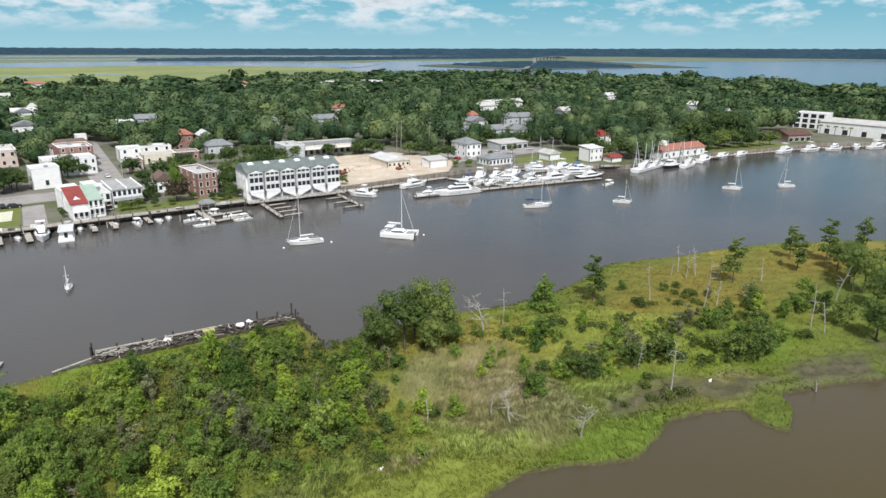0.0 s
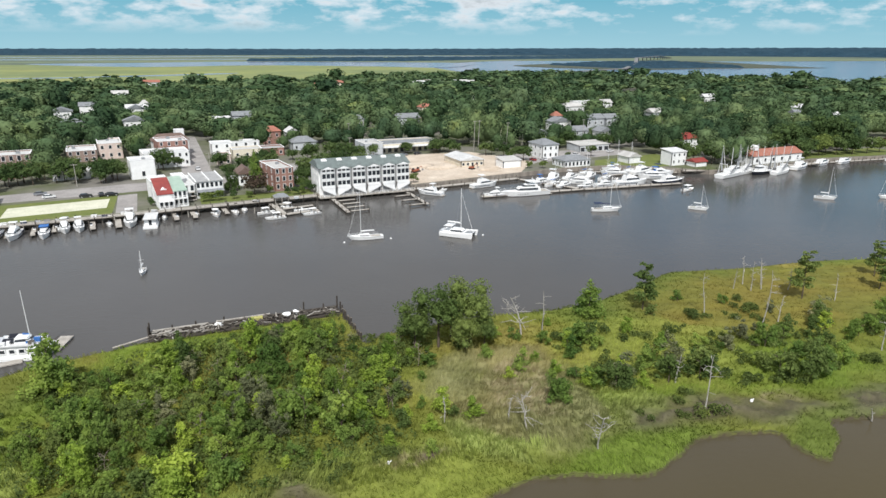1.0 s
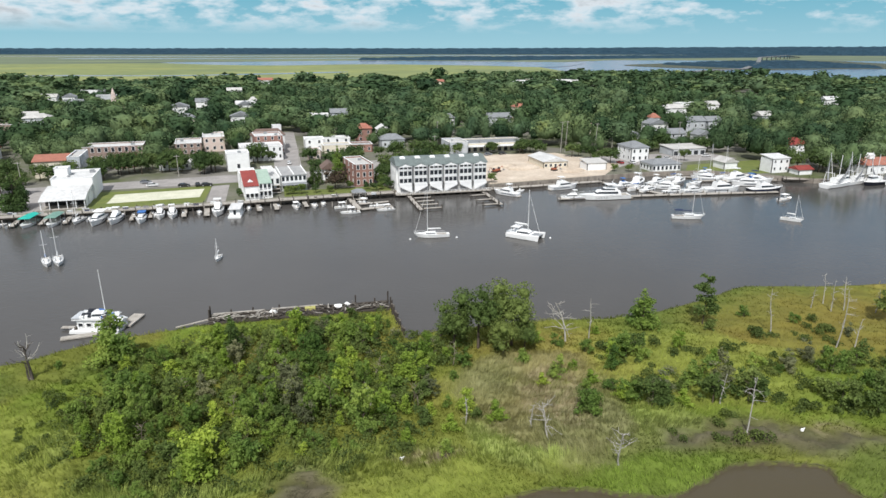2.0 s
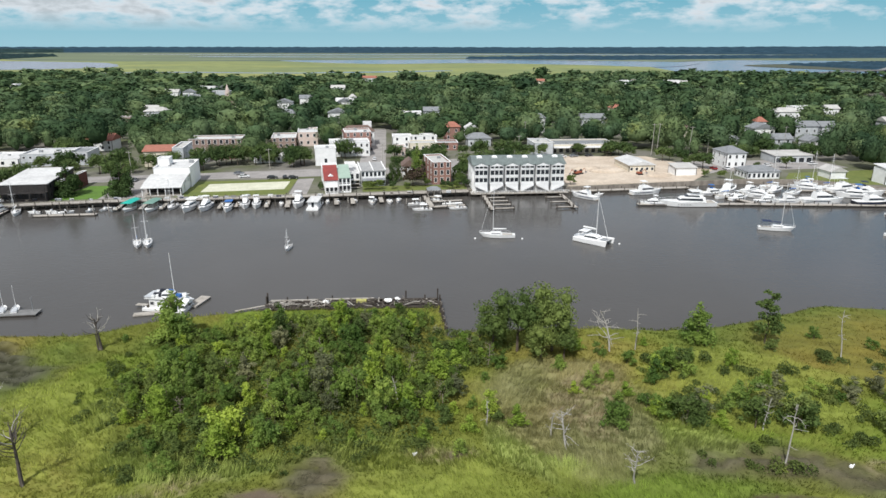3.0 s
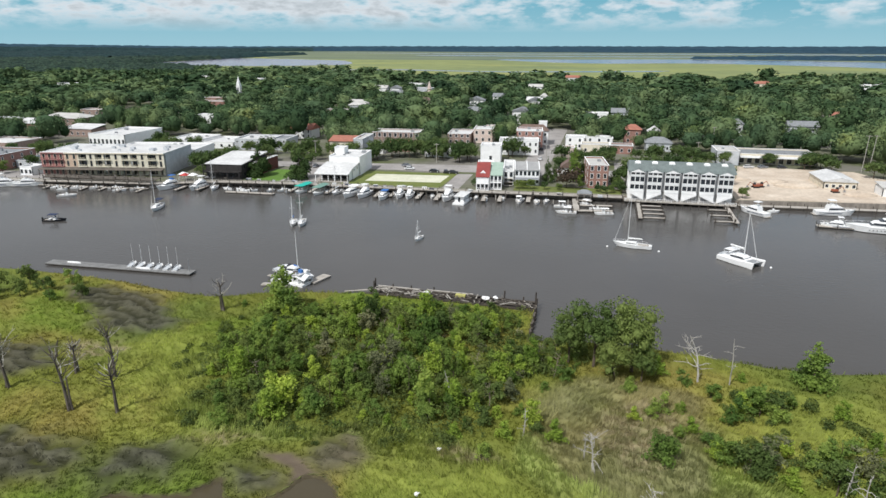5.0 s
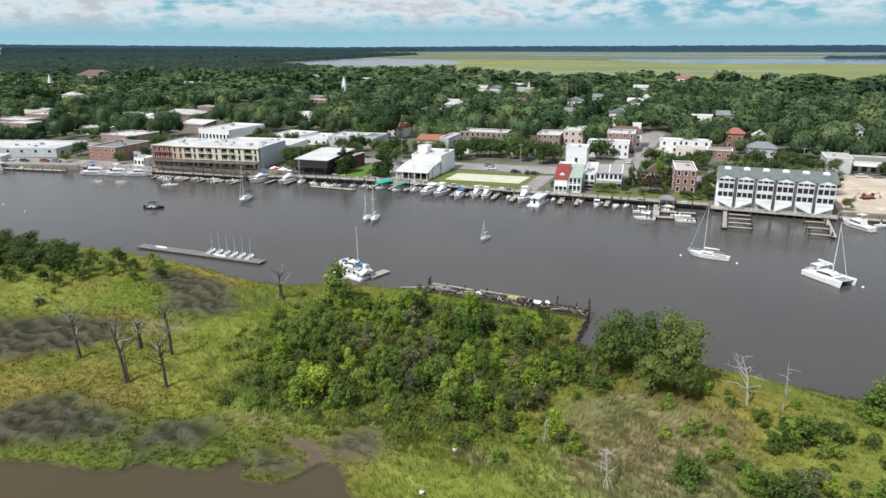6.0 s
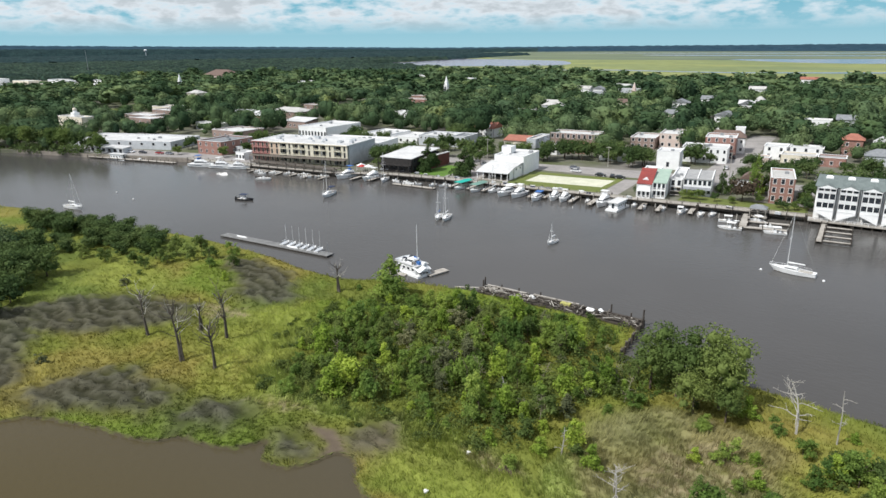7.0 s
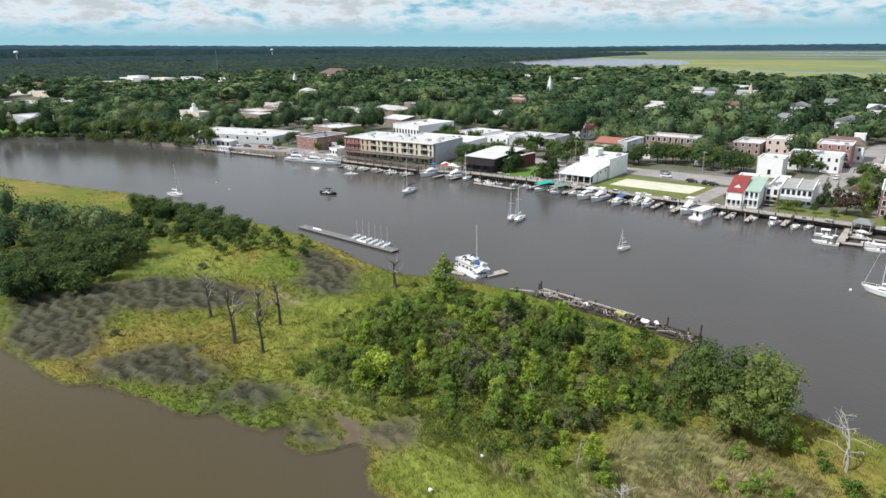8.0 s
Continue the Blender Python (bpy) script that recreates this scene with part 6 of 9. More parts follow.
part("roof", Geo().add([(-0.3, -0.4, 3.1), (13.8, -0.4, 3.1), (13.8, 6.3, 4.5), (-0.3, 6.3, 4.5), (-0.3, -0.4, 3.3), (13.8, -0.4, 3.3), (13.8, 6.3, 4.7), (-0.3, 6.3, 4.7)], [(0, 3, 2, 1), (4, 5, 6, 7), (0, 1, 5, 4), (1, 2, 6, 5), (2, 3, 7, 6), (3, 0, 4, 7)]), ROOF_WHITE, e)
part("floor", Geo().box(0, 13.5, -0.2, 6.3, 0.05, 0.3), DECKING, e)
# dark panel put in for the shade of the open porch
part("back_screen", Geo().box(0.2, 13.3, 6.12, 6.3, 0.3, 4.3), DARKWALL, e, "dark panel in place of the shade under the porch")
part("side_wall", Geo().add([(13.3, 2.2, 0.3), (13.5, 2.2, 0.3), (13.5, 6.1, 0.3), (13.3, 6.1, 0.3), (13.3, 2.2, 3.5), (13.5, 2.2, 3.5), (13.5, 6.1, 4.35), (13.3, 6.1, 4.35)], [(0, 3, 2, 1), (4, 5, 6, 7), (0, 1, 5, 4), (1, 2, 6, 5), (2, 3, 7, 6), (3, 0, 4, 7)]), WHITE, e)
for i in range(6):
    part("post", Geo().box(13.2 * i / 5, 13.2 * i / 5 + 0.22, 0, 0.22, 0.3, 3.2), WHITE, e)
CLEAR.append((-59, -42, 222, 236))
building("orange_roof_shop", "pale shop with orange tiled roof", "shop", -77, -63.6, 291, 306, 8.6, CREAM, ORANGEROOF, "gable_x", {"s": (5, 1, 1.2, 2.2, 3.0)}, rise=1.9, turn=4)
building("grey_block", "tall plain blue-grey rendered block", "building", -63.3, -58.5, 288, 308, 10.6, GREY, ROOF_PALE, "flat", {"e": (3, 3, 0.9, 1.4, 1.2)}, turn=4)
building("brick_office", "long two-storey brown brick office with white cornice", "office", -66, -40, 322.5, 336, 9.6, BROWNBRICK, ROOF_WHITE, "flat", {"s": (9, 2, 1.3, 2.0, 1.4)}, units=2, turn=4)
building("low_brick_wing", "low orange-roofed brick wing", "building", -53, -41, 308, 319, 4.6, BRICK, ORANGEROOF, "shed", {"s": (4, 1, 1.0, 1.2, 0.9)}, rise=1.2, turn=4)
building("restaurant", "dark timber waterfront restaurant with white flat roof", "restaurant", -103.6, -88.0, 225.0, 250, 7.8, DARKWALL, ROOF_WHITE, "shed", {"s": (6, 2, 1.7, 2.0, 0.9), "e": (5, 2, 1.3, 1.2, 1.2)}, rise=1.2, trim=DARKWALL, porch=(2.6, 2), porch_mat=DARKWALL, turn=4)
# narrow block that serves as the restaurant's maroon east wall
building("maroon_east_wall", "maroon painted east wall of the restaurant", "restaurant", -87.7, -86.2, 233, 254, 7.2, MAROON, ROOF_WHITE, "flat", {}, units=1)
building("long_grey_shop", "long pale grey shop building with white roof", "shop", -132, -112.6, 296, 313, 7.4, GREY, ROOF_WHITE, "flat", {"s": (7, 1, 1.0, 0.9, 3.6)}, units=2, turn=4)
building("slate_block", "slate grey block beside the shops", "shop", -112.3, -104, 298, 314, 7.6, GREY, GREYROOF, "flat", {"s": (3, 2, 1.0, 1.2, 1.0)}, turn=4)
e = building("red_gable_house", "white gabled house with faded red roof", "house", -122, -109, 340, 352, 7.0, WHITE, ORANGEROOF, "gable_x", {"s": (4, 2, 0.9, 1.4, 1.0)}, rise=3.0)
dormer(e, 8, -0.6, 5.2, 4.0, 4.0, 1.2, WHITE)
building("white_store", "low white flat-roofed store", "store", -152, -133.6, 297, 318, 5.2, WHITE, ROOF_WHITE, "flat", {"s": (4, 1, 1.4, 1.4, 0.9)}, units=2)
building("white_store", "low white flat-roofed store with roof units", "store", -172, -153, 290, 318, 6.0, WHITE, ROOF_WHITE, "flat", {"s": (4, 1, 1.4, 1.4, 0.9)}, units=4)
building("arcade_hall", "large blue-white hall with a row of arched windows", "hall", -208, -186, 281, 312, 9.6, WHITE, ROOF_WHITE, "flat", {"s": (9, 1, 1.3, 2.6, 2.6)}, units=2)


# church towers and cupolas
def steeple(x, y, h, wall, label, w=4.0):
    e = thing("church_tower", label, "church", pose(x, y, GROUND_Z))
    CLEAR.append((x - 5, x + 5, y - 10, y + 5))
    LOW_SPOTS.extend((x + (45 - x) * k, y + (20 - y) * k, 9) for k in (0.0, 0.02, 0.04, 0.06, 0.08, 0.1))
    part("tower", Geo().box(-w / 2, w / 2, -w / 2, w / 2, 0, h * 0.6).box(-w * .38, w * .38, -w * .38, w * .38, h * 0.6, h * 0.72), wall, e)
    part("spire", Geo().tube((0, 0, h * 0.72), (0, 0, h), w * 0.42, 0.1, 8), wall, e)


# balcony terraces on the west quay
def terraces():
    X0, X1, Y0, Y1, base, top = -175.0, -122.0, 216.0, 242.5, 1.9, 11.2
    e = thing("terrace_block", "long dusty red and pale yellow waterfront block with balconies", "apartment building", pose(X0, Y0, base, 0, 0, 9.8))
    CLEAR.append((X0 - 5, X1 + 3, Y0 - 10, Y1 + 10))
    W, D, H = X1 - X0, Y1 - Y0, top - base
    # share of the front, wall, windows in a row, recessed balconies or not
    bays = [(.19, DUSTY, 4, False), (.11, PEACH, 2, False), (.08, YELLOWWALL, 1, True), (.055, YELLOWWALL, 1, False), (.14, YELLOWWALL, 2, True), (.075, YELLOWWALL, 1, False),
            (.14, YELLOWWALL, 2, True), (.07, YELLOWWALL, 1, False), (.085, YELLOWWALL, 1, True), (.055, YELLOWWALL, 1, False)]
    a = 0.0
    for share, mat, n, rec in bays:
        b = a + share * W
        w = (b - a) / n - 0.8 if rec else 1.0
        holes = []
        for z, h in ((0.3, 2.4), (3.7, 2.3), (6.6, 2.1)):
            for c in range(n):
                u = (b - a) * (c + 0.5) / n
                holes.append((u - w / 2, u + w / 2, z, z + h))
        g = Geo()
        panel(g, holes, b - a, H, lambda u, d, v: (a + u, d, v))
        part("bay_wall", g, mat, e)
        for u0, u1, z0, z1 in holes:
            if rec:
                add_window(e, pose(a + (u0 + u1) / 2, 1.5, z0), u1 - u0 - 0.3, z1 - z0, CREAM, False)
            else:
                add_window(e, pose(a + (u0 + u1) / 2, 0, z0), u1 - u0, z1 - z0, CREAM)
        if rec or mat == DUSTY:
            for z in (3.5, 6.4):
                part("balcony", Geo().box(a + 0.3, b - 0.3, -1.1, -0.01, z, z + 0.18).box(a + 0.3, b - 0.3, -1.1, -1.03, z + 0.95, z + 1.05), mat, e)
                r = Geo()
                for k in range(int((b - a - 0.6) / 0.35)):
                    r.box(a + 0.3 + 0.35 * k, a + 0.36 + 0.35 * k, -1.09, -1.04, z + 0.18, z + 0.95)
                part("railing", r, mat, e)
        part("cornice", Geo().box(a + 0.02, b - 0.02, -0.45, -0.01, H - 0.35, H - 0.05), mat if mat == DUSTY else CREAM, e)
        a = b
    # roof and posts added to shade the street storey into a dark band
    part("porch_roof", Geo().add([(0, -3.2, 2.6), (W, -3.2, 2.6), (W, -0.01, 3.2), (0, -0.01, 3.2), (0, -3.2, 2.75), (W, -3.2, 2.75), (W, -0.01, 3.35), (0, -0.01, 3.35)], [(0, 3, 2, 1), (4, 5, 6, 7), (0, 1, 5, 4), (1, 2, 6, 5), (2, 3, 7, 6), (3, 0, 4, 7)]), OLDPLANK, e, "dark timber porch roof over the deck")
    for i in range(22):
        x = 0.1 + (W - 0.4) * i / 21
        part("porch_post", Geo().box(x, x + 0.2, -3.1, -2.9, -0.1, 2.62), OLDPLANK, e)
    part("rear_wall", Geo().box(0, W, 1.7, D, 0, H - 0.5), GREY, e, "pale grey rendered side and rear walls")
    part("roof", Geo().box(0.1, W - 0.1, 0.3, D, H - 0.45, H - 0.2), ROOF_WHITE, e)
    part("parapet", Geo().box(-0.1, W + 0.1, -0.1, 0.3, H, H + 0.25).box(W - 0.2, W + 0.1, 0.3, D, H - 0.2, H + 0.1).box(-0.1, 0.2, 0.3, D, H - 0.2, H + 0.1), WHITE, e)
    rr = random.Random(8)
    for i in range(16):
        x, y, s = rr.uniform(2, W - 4), rr.uniform(5, D - 4), rr.uniform(0.6, 1.4)
        part("roof_unit", Geo().box(x, x + 1.6 * s, y, y + 1.3 * s, H - 0.2, H - 0.2 + 0.9 * s).tube((x + .8 * s, y + .6 * s, H + .6 * s), (x + .8 * s, y + .6 * s, H + .85 * s), 0.4 * s, 0.4 * s, 8), GREY, e)


terraces()
building("rear_white_hall", "broad white-roofed hall behind the terraces", "hall", -166, -126, 246, 268, 8.4, WHITE, ROOF_WHITE, "flat", {}, units=7, turn=9.8)
building("long_warehouse", "very long low warehouse with white roof", "warehouse", -301, -235, 196, 222, 6.2, GREY, ROOF_WHITE, "flat", {"s": (9, 1, 1.6, 1.4, 2.2), "e": (3, 1, 2.6, 2.4, 0.3)}, units=5, turn=17.5, parapet=0.3)
building("canopy_shed", "low open quay shed with a white roof", "shed", -274, -250, 192, 197.5, 4.4, GREY, ROOF_WHITE, "shed", {"s": (6, 1, 2.4, 1.9, 0.3)}, rise=0.4, turn=10)
building("west_brick_store", "two-storey red brick store with dark pitched roofs", "store", -216, -199, 216, 238, 8.6, BRICK, GREYROOF, "flat", {"s": (4, 2, 1.0, 1.5, 1.0), "e": (4, 2, 1.0, 1.4, 1.0)}, units=3, turn=4)
building("grey_store", "long grey store with a dark slatted roof", "store", -199, -180, 226, 250, 5.2, GREY, GREYROOF, "flat", {"s": (4, 1, 1.2, 1.4, 1.0)}, turn=4)
building("glass_lean_to", "low white annex beside the terraces", "annex", -184, -177.5, 213, 220, 5.4, WHITE, ROOF_WHITE, "flat", {"s": (3, 1, 1.2, 1.6, 0.8)})
e = thing("clock_cupola", "small white clock cupola on an old hall", "cupola", pose(-360, 234, 12.6))
part("drum", Geo().box(-1.9, 1.9, -1.9, 1.9, 0, 2.2).tube((0, 0, 2.2), (0, 0, 4.0), 1.3, 1.2, 8), WHITE, e)
part("dome", Geo().blob((0, 0, 4.0), (1.4, 1.4, 1.2), 3, 0.0, 6, 10), CREAM, e, smooth=True)
part("finial", Geo().tube((0, 0, 5.0), (0, 0, 7.2), 0.12, 0.05), GREY, e)
building("clock_hall", "old white hall below a clock cupola", "hall", -374, -346, 230, 238, 12.5, CREAM, ROOF_WHITE, "flat", {"s": (6, 2, 1.0, 1.6, 0.9)})
building("grey_roof_store", "grey-roofed store among trees", "store", -258, -238, 318, 330, 6.4, BROWNBRICK, ROOF_WHITE, "shed", {"s": (5, 1, 1.2, 1.4, 1.2)}, rise=1.5)
building("grey_roof_store", "brick store with a pale roof among trees", "store", -300, -270, 345, 362, 8.8, BROWNBRICK, ROOF_PALE, "hip", {"s": (5, 2, 1.0, 1.4, 1.2)}, rise=2.5)
building("flat_store", "low pale flat-roofed store with brown walls", "store", -262, -238, 262, 282, 6.4, BROWNBRICK, ROOF_WHITE, "flat", {"s": (5, 1, 1.2, 1.4, 1.2)}, units=2)

# east: site office, sheds, marina houses, fish docks
building("site_shed", "long tan metal shed with low white roof", "shed", 136.8, 148.4, 260.7, 279, 4.6, CREAM, ROOF_WHITE, "gable_y", {"s": (5, 1, 1.1, 1.2, 0.6)}, rise=1.6)
building("white_shed", "plain white store shed with grey roof", "shed", 153.2, 162.6, 250.6, 258, 5.0, WHITE, ROOF_PALE, "shed", {}, rise=0.8)
building("white_house", "square white two-storey house with grey hipped roof", "house", 183.6, 193, 265.8, 279, 8.4, WHITE, GREYROOF, "hip", {"s": (3, 2, 1.0, 1.5, 1.0), "w": (3, 2, 1.0, 1.5, 1.0)}, rise=2.4)
building("marina_office", "low white marina office with grey hipped roof", "office", 179.6, 194, 241.0, 251, 4.8, WHITE, GREYROOF, "hip", {"s": (7, 1, 1.1, 1.7, 0.6), "w": (4, 1, 1.1, 1.7, 0.6)}, rise=1.8)
building("strip_shop", "tall pale end block of a shop row", "shop", 105, 115, 306, 322, 8.2, GREY, ROOF_PALE, "flat", {}, units=1)
building("strip_shop", "long low shop row with white canopy and dark roof", "shop", 115.5, 149, 312, 330, 6.4, CREAM, GREYROOF, "flat", {"s": (10, 1, 2.0, 2.2, 0.4)}, awning=(3.6, 3.0, ROOF_WHITE), units=3)
building("open_shed", "long open shed with a pale weathered roof", "shed", 213, 232, 276, 288, 5.2, GREY, ROOF_PALE, "shed", {"s": (5, 1, 2.6, 2.2, 0.2)}, rise=0.6)
building("white_boathouse", "white two-storey boathouse with blank walls", "boathouse", 228.4, 237.4, 225.5, 233, 8.0, WHITE, ROOF_WHITE, "shed", {"s": (3, 2, 0.9, 1.2, 1.2), "e": (3, 2, 0.9, 1.2, 1.2)}, rise=0.8)
building("red_porch_shed", "small shed with a bright red roof", "shed", 236.5, 243.5, 218.6, 224.4, 3.9, WHITE, REDROOF, "gable_x", {}, rise=1.4)
building("gable_shed", "small white gabled shed by the bank", "shed", 214, 221, 238, 246, 4.8, WHITE, ROOF_PALE, "gable_y", {}, rise=1.8)
building("red_hill_house", "house with a bright red roof among trees", "house", 268, 280, 260, 270, 7.6, WHITE, REDROOF, "hip", {"s": (3, 2, 0.9, 1.3, 1.0)}, rise=2.8, clear=16.0)
OPEN_SPOTS.extend([(263, 249, 9), (252, 238, 8), (243, 228, 7)])
e = building("fish_house", "white fish dock house with a faded red roof", "fish house", 266, 299, 212.6, 223, 5.6, WHITE, ORANGEROOF, "gable_x", {"s": (6, 1, 1.4, 1.6, 1.0)}, rise=2.4)
dormer(e, 5, 3.0, 6.0, 2.6, 2.6, 1.6)
building("brown_shed", "long open boat shed with a rusty brown roof", "shed", 382, 399.5, 216, 230, 5.6, BROWNBRICK, RUSTROOF, "gable_x", {"s": (4, 1, 3.0, 2.2, 0.2)}, rise=2.6, turn=-14)
building("white_boat_store", "large white metal boat storage hall", "hall", 442, 486, 231, 262, 9.4, WHITE, ROOF_PALE, "gable_x", {"s": (4, 1, 3.0, 3.2, 0.2)}, rise=1.8, turn=-84)
# dark panes fill the rack's open bays in place of the shade inside
building("boat_rack", "tall open white boat rack shed", "shed", 459, 479, 258, 274, 12.4, WHITE, ROOF_WHITE, "flat", {"s": (4, 3, 3.4, 2.6, 0.4)}, turn=-78)


# houses and roofs showing among the trees further back
building("brown_roof_hall", "large pale hall with a broad brown hipped roof among trees", "hall", -830, -768, 700, 734, GROUND_Z + 9, PINK, BROWNROOF, "hip", {"s": (4, 2, 1.6, 1.6, 1.2)}, rise=9.0, hip=16.0, clear=60.0)
steeple(-303, 598, 21, WHITE, "white church tower with a slim pointed spire")
steeple(-111, 622, 17.5, PINK, "brick church tower with a pointed spire", 3.8)
steeple(-640, 520, 22, WHITE, "distant white church tower with a spire")
HOMES_OUTSKIRTS = [(-1120, 510, 44, 18, 8, WHITE, ROOF_WHITE, "flat"), (-1060, 472, 50, 18, 8, WHITE, ROOF_WHITE, "flat"), (-1000, 497, 46, 18, 8, CREAM, ROOF_WHITE, "flat"), (-990, 312, 46, 18, 7, BRICK, REDROOF, "gable_x"), (-985, 540, 44, 16, 8, GREY, ROOF_PALE, "flat"), (-946, 520, 44, 18, 8, WHITE, ROOF_WHITE, "flat"),
    (-940, 380, 50, 18, 7, GREY, ROOF_PALE, "flat"), (-895, 548, 40, 16, 8, WHITE, ROOF_WHITE, "flat"), (-850, 575, 36, 16, 8, CREAM, ROOF_WHITE, "flat"), (-820, 268, 60, 16, 6, CREAM, ROOF_PALE, "flat"), (-660, 196, 40, 16, 5, GREY, GREYROOF, "flat"),
    (-640, 230, 44, 18, 5, BROWNBRICK, ROOF_PALE, "flat"), (-560, 640, 24, 12, 9, WHITE, ROOF_WHITE, "flat"), (-520, 840, 28, 12, 9, WHITE, ROOF_WHITE, "flat")]
HOMES_WEST = [(-500, 160, 40, 16, 6, GREY, ROOF_WHITE, "flat"), (-500, 424, 16, 12, 9, CREAM, ROOF_PALE, "hip"), (-420, 330, 22, 14, 7, CREAM, ROOF_PALE, "flat"), (-400, 780, 24, 12, 9, WHITE, ROOF_WHITE, "flat"), (-390, 286, 30, 14, 6, BROWNBRICK, ROOF_WHITE, "flat"), (-388, 308, 30, 14, 7.5, BROWNBRICK, ROOF_WHITE, "flat"),
    (-346, 262, 24, 12, 8, BROWNBRICK, ROOF_WHITE, "flat"), (-330, 334, 22, 12, 7, GREY, ROOF_WHITE, "flat"), (-308, 389, 16, 10, 8, BROWNBRICK, ROOF_PALE, "flat"), (-306, 284, 24, 8, 4.5, WHITE, ROOF_WHITE, "flat"), (-290, 514, 28, 10, 7.0, BRICK, ROOF_WHITE, "flat"), (-288, 313, 18, 12, 7.5, BRICK, ROOF_WHITE, "hip"),
    (-262, 460, 26, 12, 9, BRICK, ROOF_PALE, "flat"), (-210, 380, 14, 9, 7.5, WHITE, ROOF_WHITE, "flat"), (-176, 638, 16, 10, 9, WHITE, ROOF_PALE, "gable_x")]
HOMES_OLD_TOWN = [(-166, 735, 24, 12, 9, WHITE, ROOF_PALE, "flat"), (-152, 624, 10, 9, 10, WHITE, GREYROOF, "gable_y"), (-146, 485, 18, 10, 7.5, CREAM, ROOF_PALE, "gable_x"), (-140, 653, 24, 10, 9, GREY, ROOF_PALE, "flat"), (-140, 434, 18, 9, 7.5, BROWNBRICK, ROOF_PALE, "flat"), (-139, 577, 14, 10, 8.5, GREY, GREYROOF, "gable_x"),
    (-134, 464, 16, 10, 8, GREY, ROOF_PALE, "hip"), (-98, 516, 16, 10, 7.5, CREAM, BROWNROOF, "hip"), (-60, 300, 8, 7, 4.2, WHITE, ROOF_WHITE, "flat"), (-54, 523, 14, 9, 8.5, WHITE, GREYROOF, "gable_y"), (-41, 446, 13, 9, 7.5, CREAM, GREYROOF, "hip"), (-38, 557, 12, 9, 9, WHITE, GREYROOF, "gable_x"),
    (-30, 297, 14, 8, 3.6, WHITE, ROOF_WHITE, "flat"), (-20, 677, 14, 9, 10, WHITE, ROOF_PALE, "gable_x"), (-6, 530, 14, 9, 8.5, WHITE, ROOF_WHITE, "gable_x")]
HOMES_MIDDLE = [(-6, 440, 13, 9, 8.5, WHITE, GREYROOF, "gable_y"), (-4, 521, 10, 8, 9, WHITE, GREYROOF, "gable_y"), (4, 538, 6, 6, 11, WHITE, ROOF_PALE, "hip"), (8, 854, 18, 10, 11, WHITE, ORANGEROOF, "gable_x"), (40, 446, 18, 10, 8, WHITE, ROOF_WHITE, "flat"), (35.5, 308, 6, 8, 5.0, PINK, ROOF_PALE, "flat"), (35.5, 337, 10, 12, 6.0, WHITE, ROOF_WHITE, "flat"), (45.8, 342, 14, 12, 5.4, WHITE, ROOF_WHITE, "flat"),
    (44, 325, 14, 11, 4.4, CREAM, ROOF_PALE, "flat"), (58.5, 327, 11, 10, 4.0, BRICK, PALE_SHINGLE, "flat"), (76, 339, 13, 10, 4.2, GREY, GREYROOF, "hip"), (79, 368, 7, 9, 6, WHITE, ROOF_WHITE, "gable_y"), (38, 258, 6, 9, 4.4, WHITE, BROWNROOF, "gable_y"), (60, 452, 12, 9, 8, GREY, GREYROOF, "gable_x"), (66, 364, 9, 8, 7.5, BRICK, ORANGEROOF, "hip"), 
    (126, 392, 6, 6, 9.0, WHITE, GREYROOF, "hip")]
HOMES_EAST = [(158, 402, 16, 9, 7.5, GREY, GREYROOF, "gable_x"), (188, 656, 14, 9, 8, WHITE, ROOF_PALE, "gable_x"), (190, 763, 16, 10, 9, CREAM, ORANGEROOF, "gable_x"), (190, 342, 14, 10, 8, CREAM, BROWNROOF, "hip"), (198, 458, 12, 9, 8.5, CREAM, ORANGEROOF, "hip"),
    (208, 311, 9, 8, 5.2, WHITE, GREYROOF, "gable_y"), (224, 825, 20, 12, 8, CREAM, ORANGEROOF, "hip"), (235, 313, 10, 8, 5.6, GREY, GREYROOF, "gable_x"), (238, 339, 13, 9, 8, WHITE, GREYROOF, "gable_y"), (249, 306, 8, 8, 5.4, WHITE, GREYROOF, "gable_y"), (251, 358, 6, 6, 9.5, WHITE, ORANGEROOF, "hip"),
    (265, 342, 14, 10, 8.5, GREY, GREYROOF, "gable_x"), (282, 344, 10, 9, 8, GREY, GREYROOF, "gable_x"), (288, 553, 12, 9, 7, WHITE, ROOF_WHITE, "flat")]
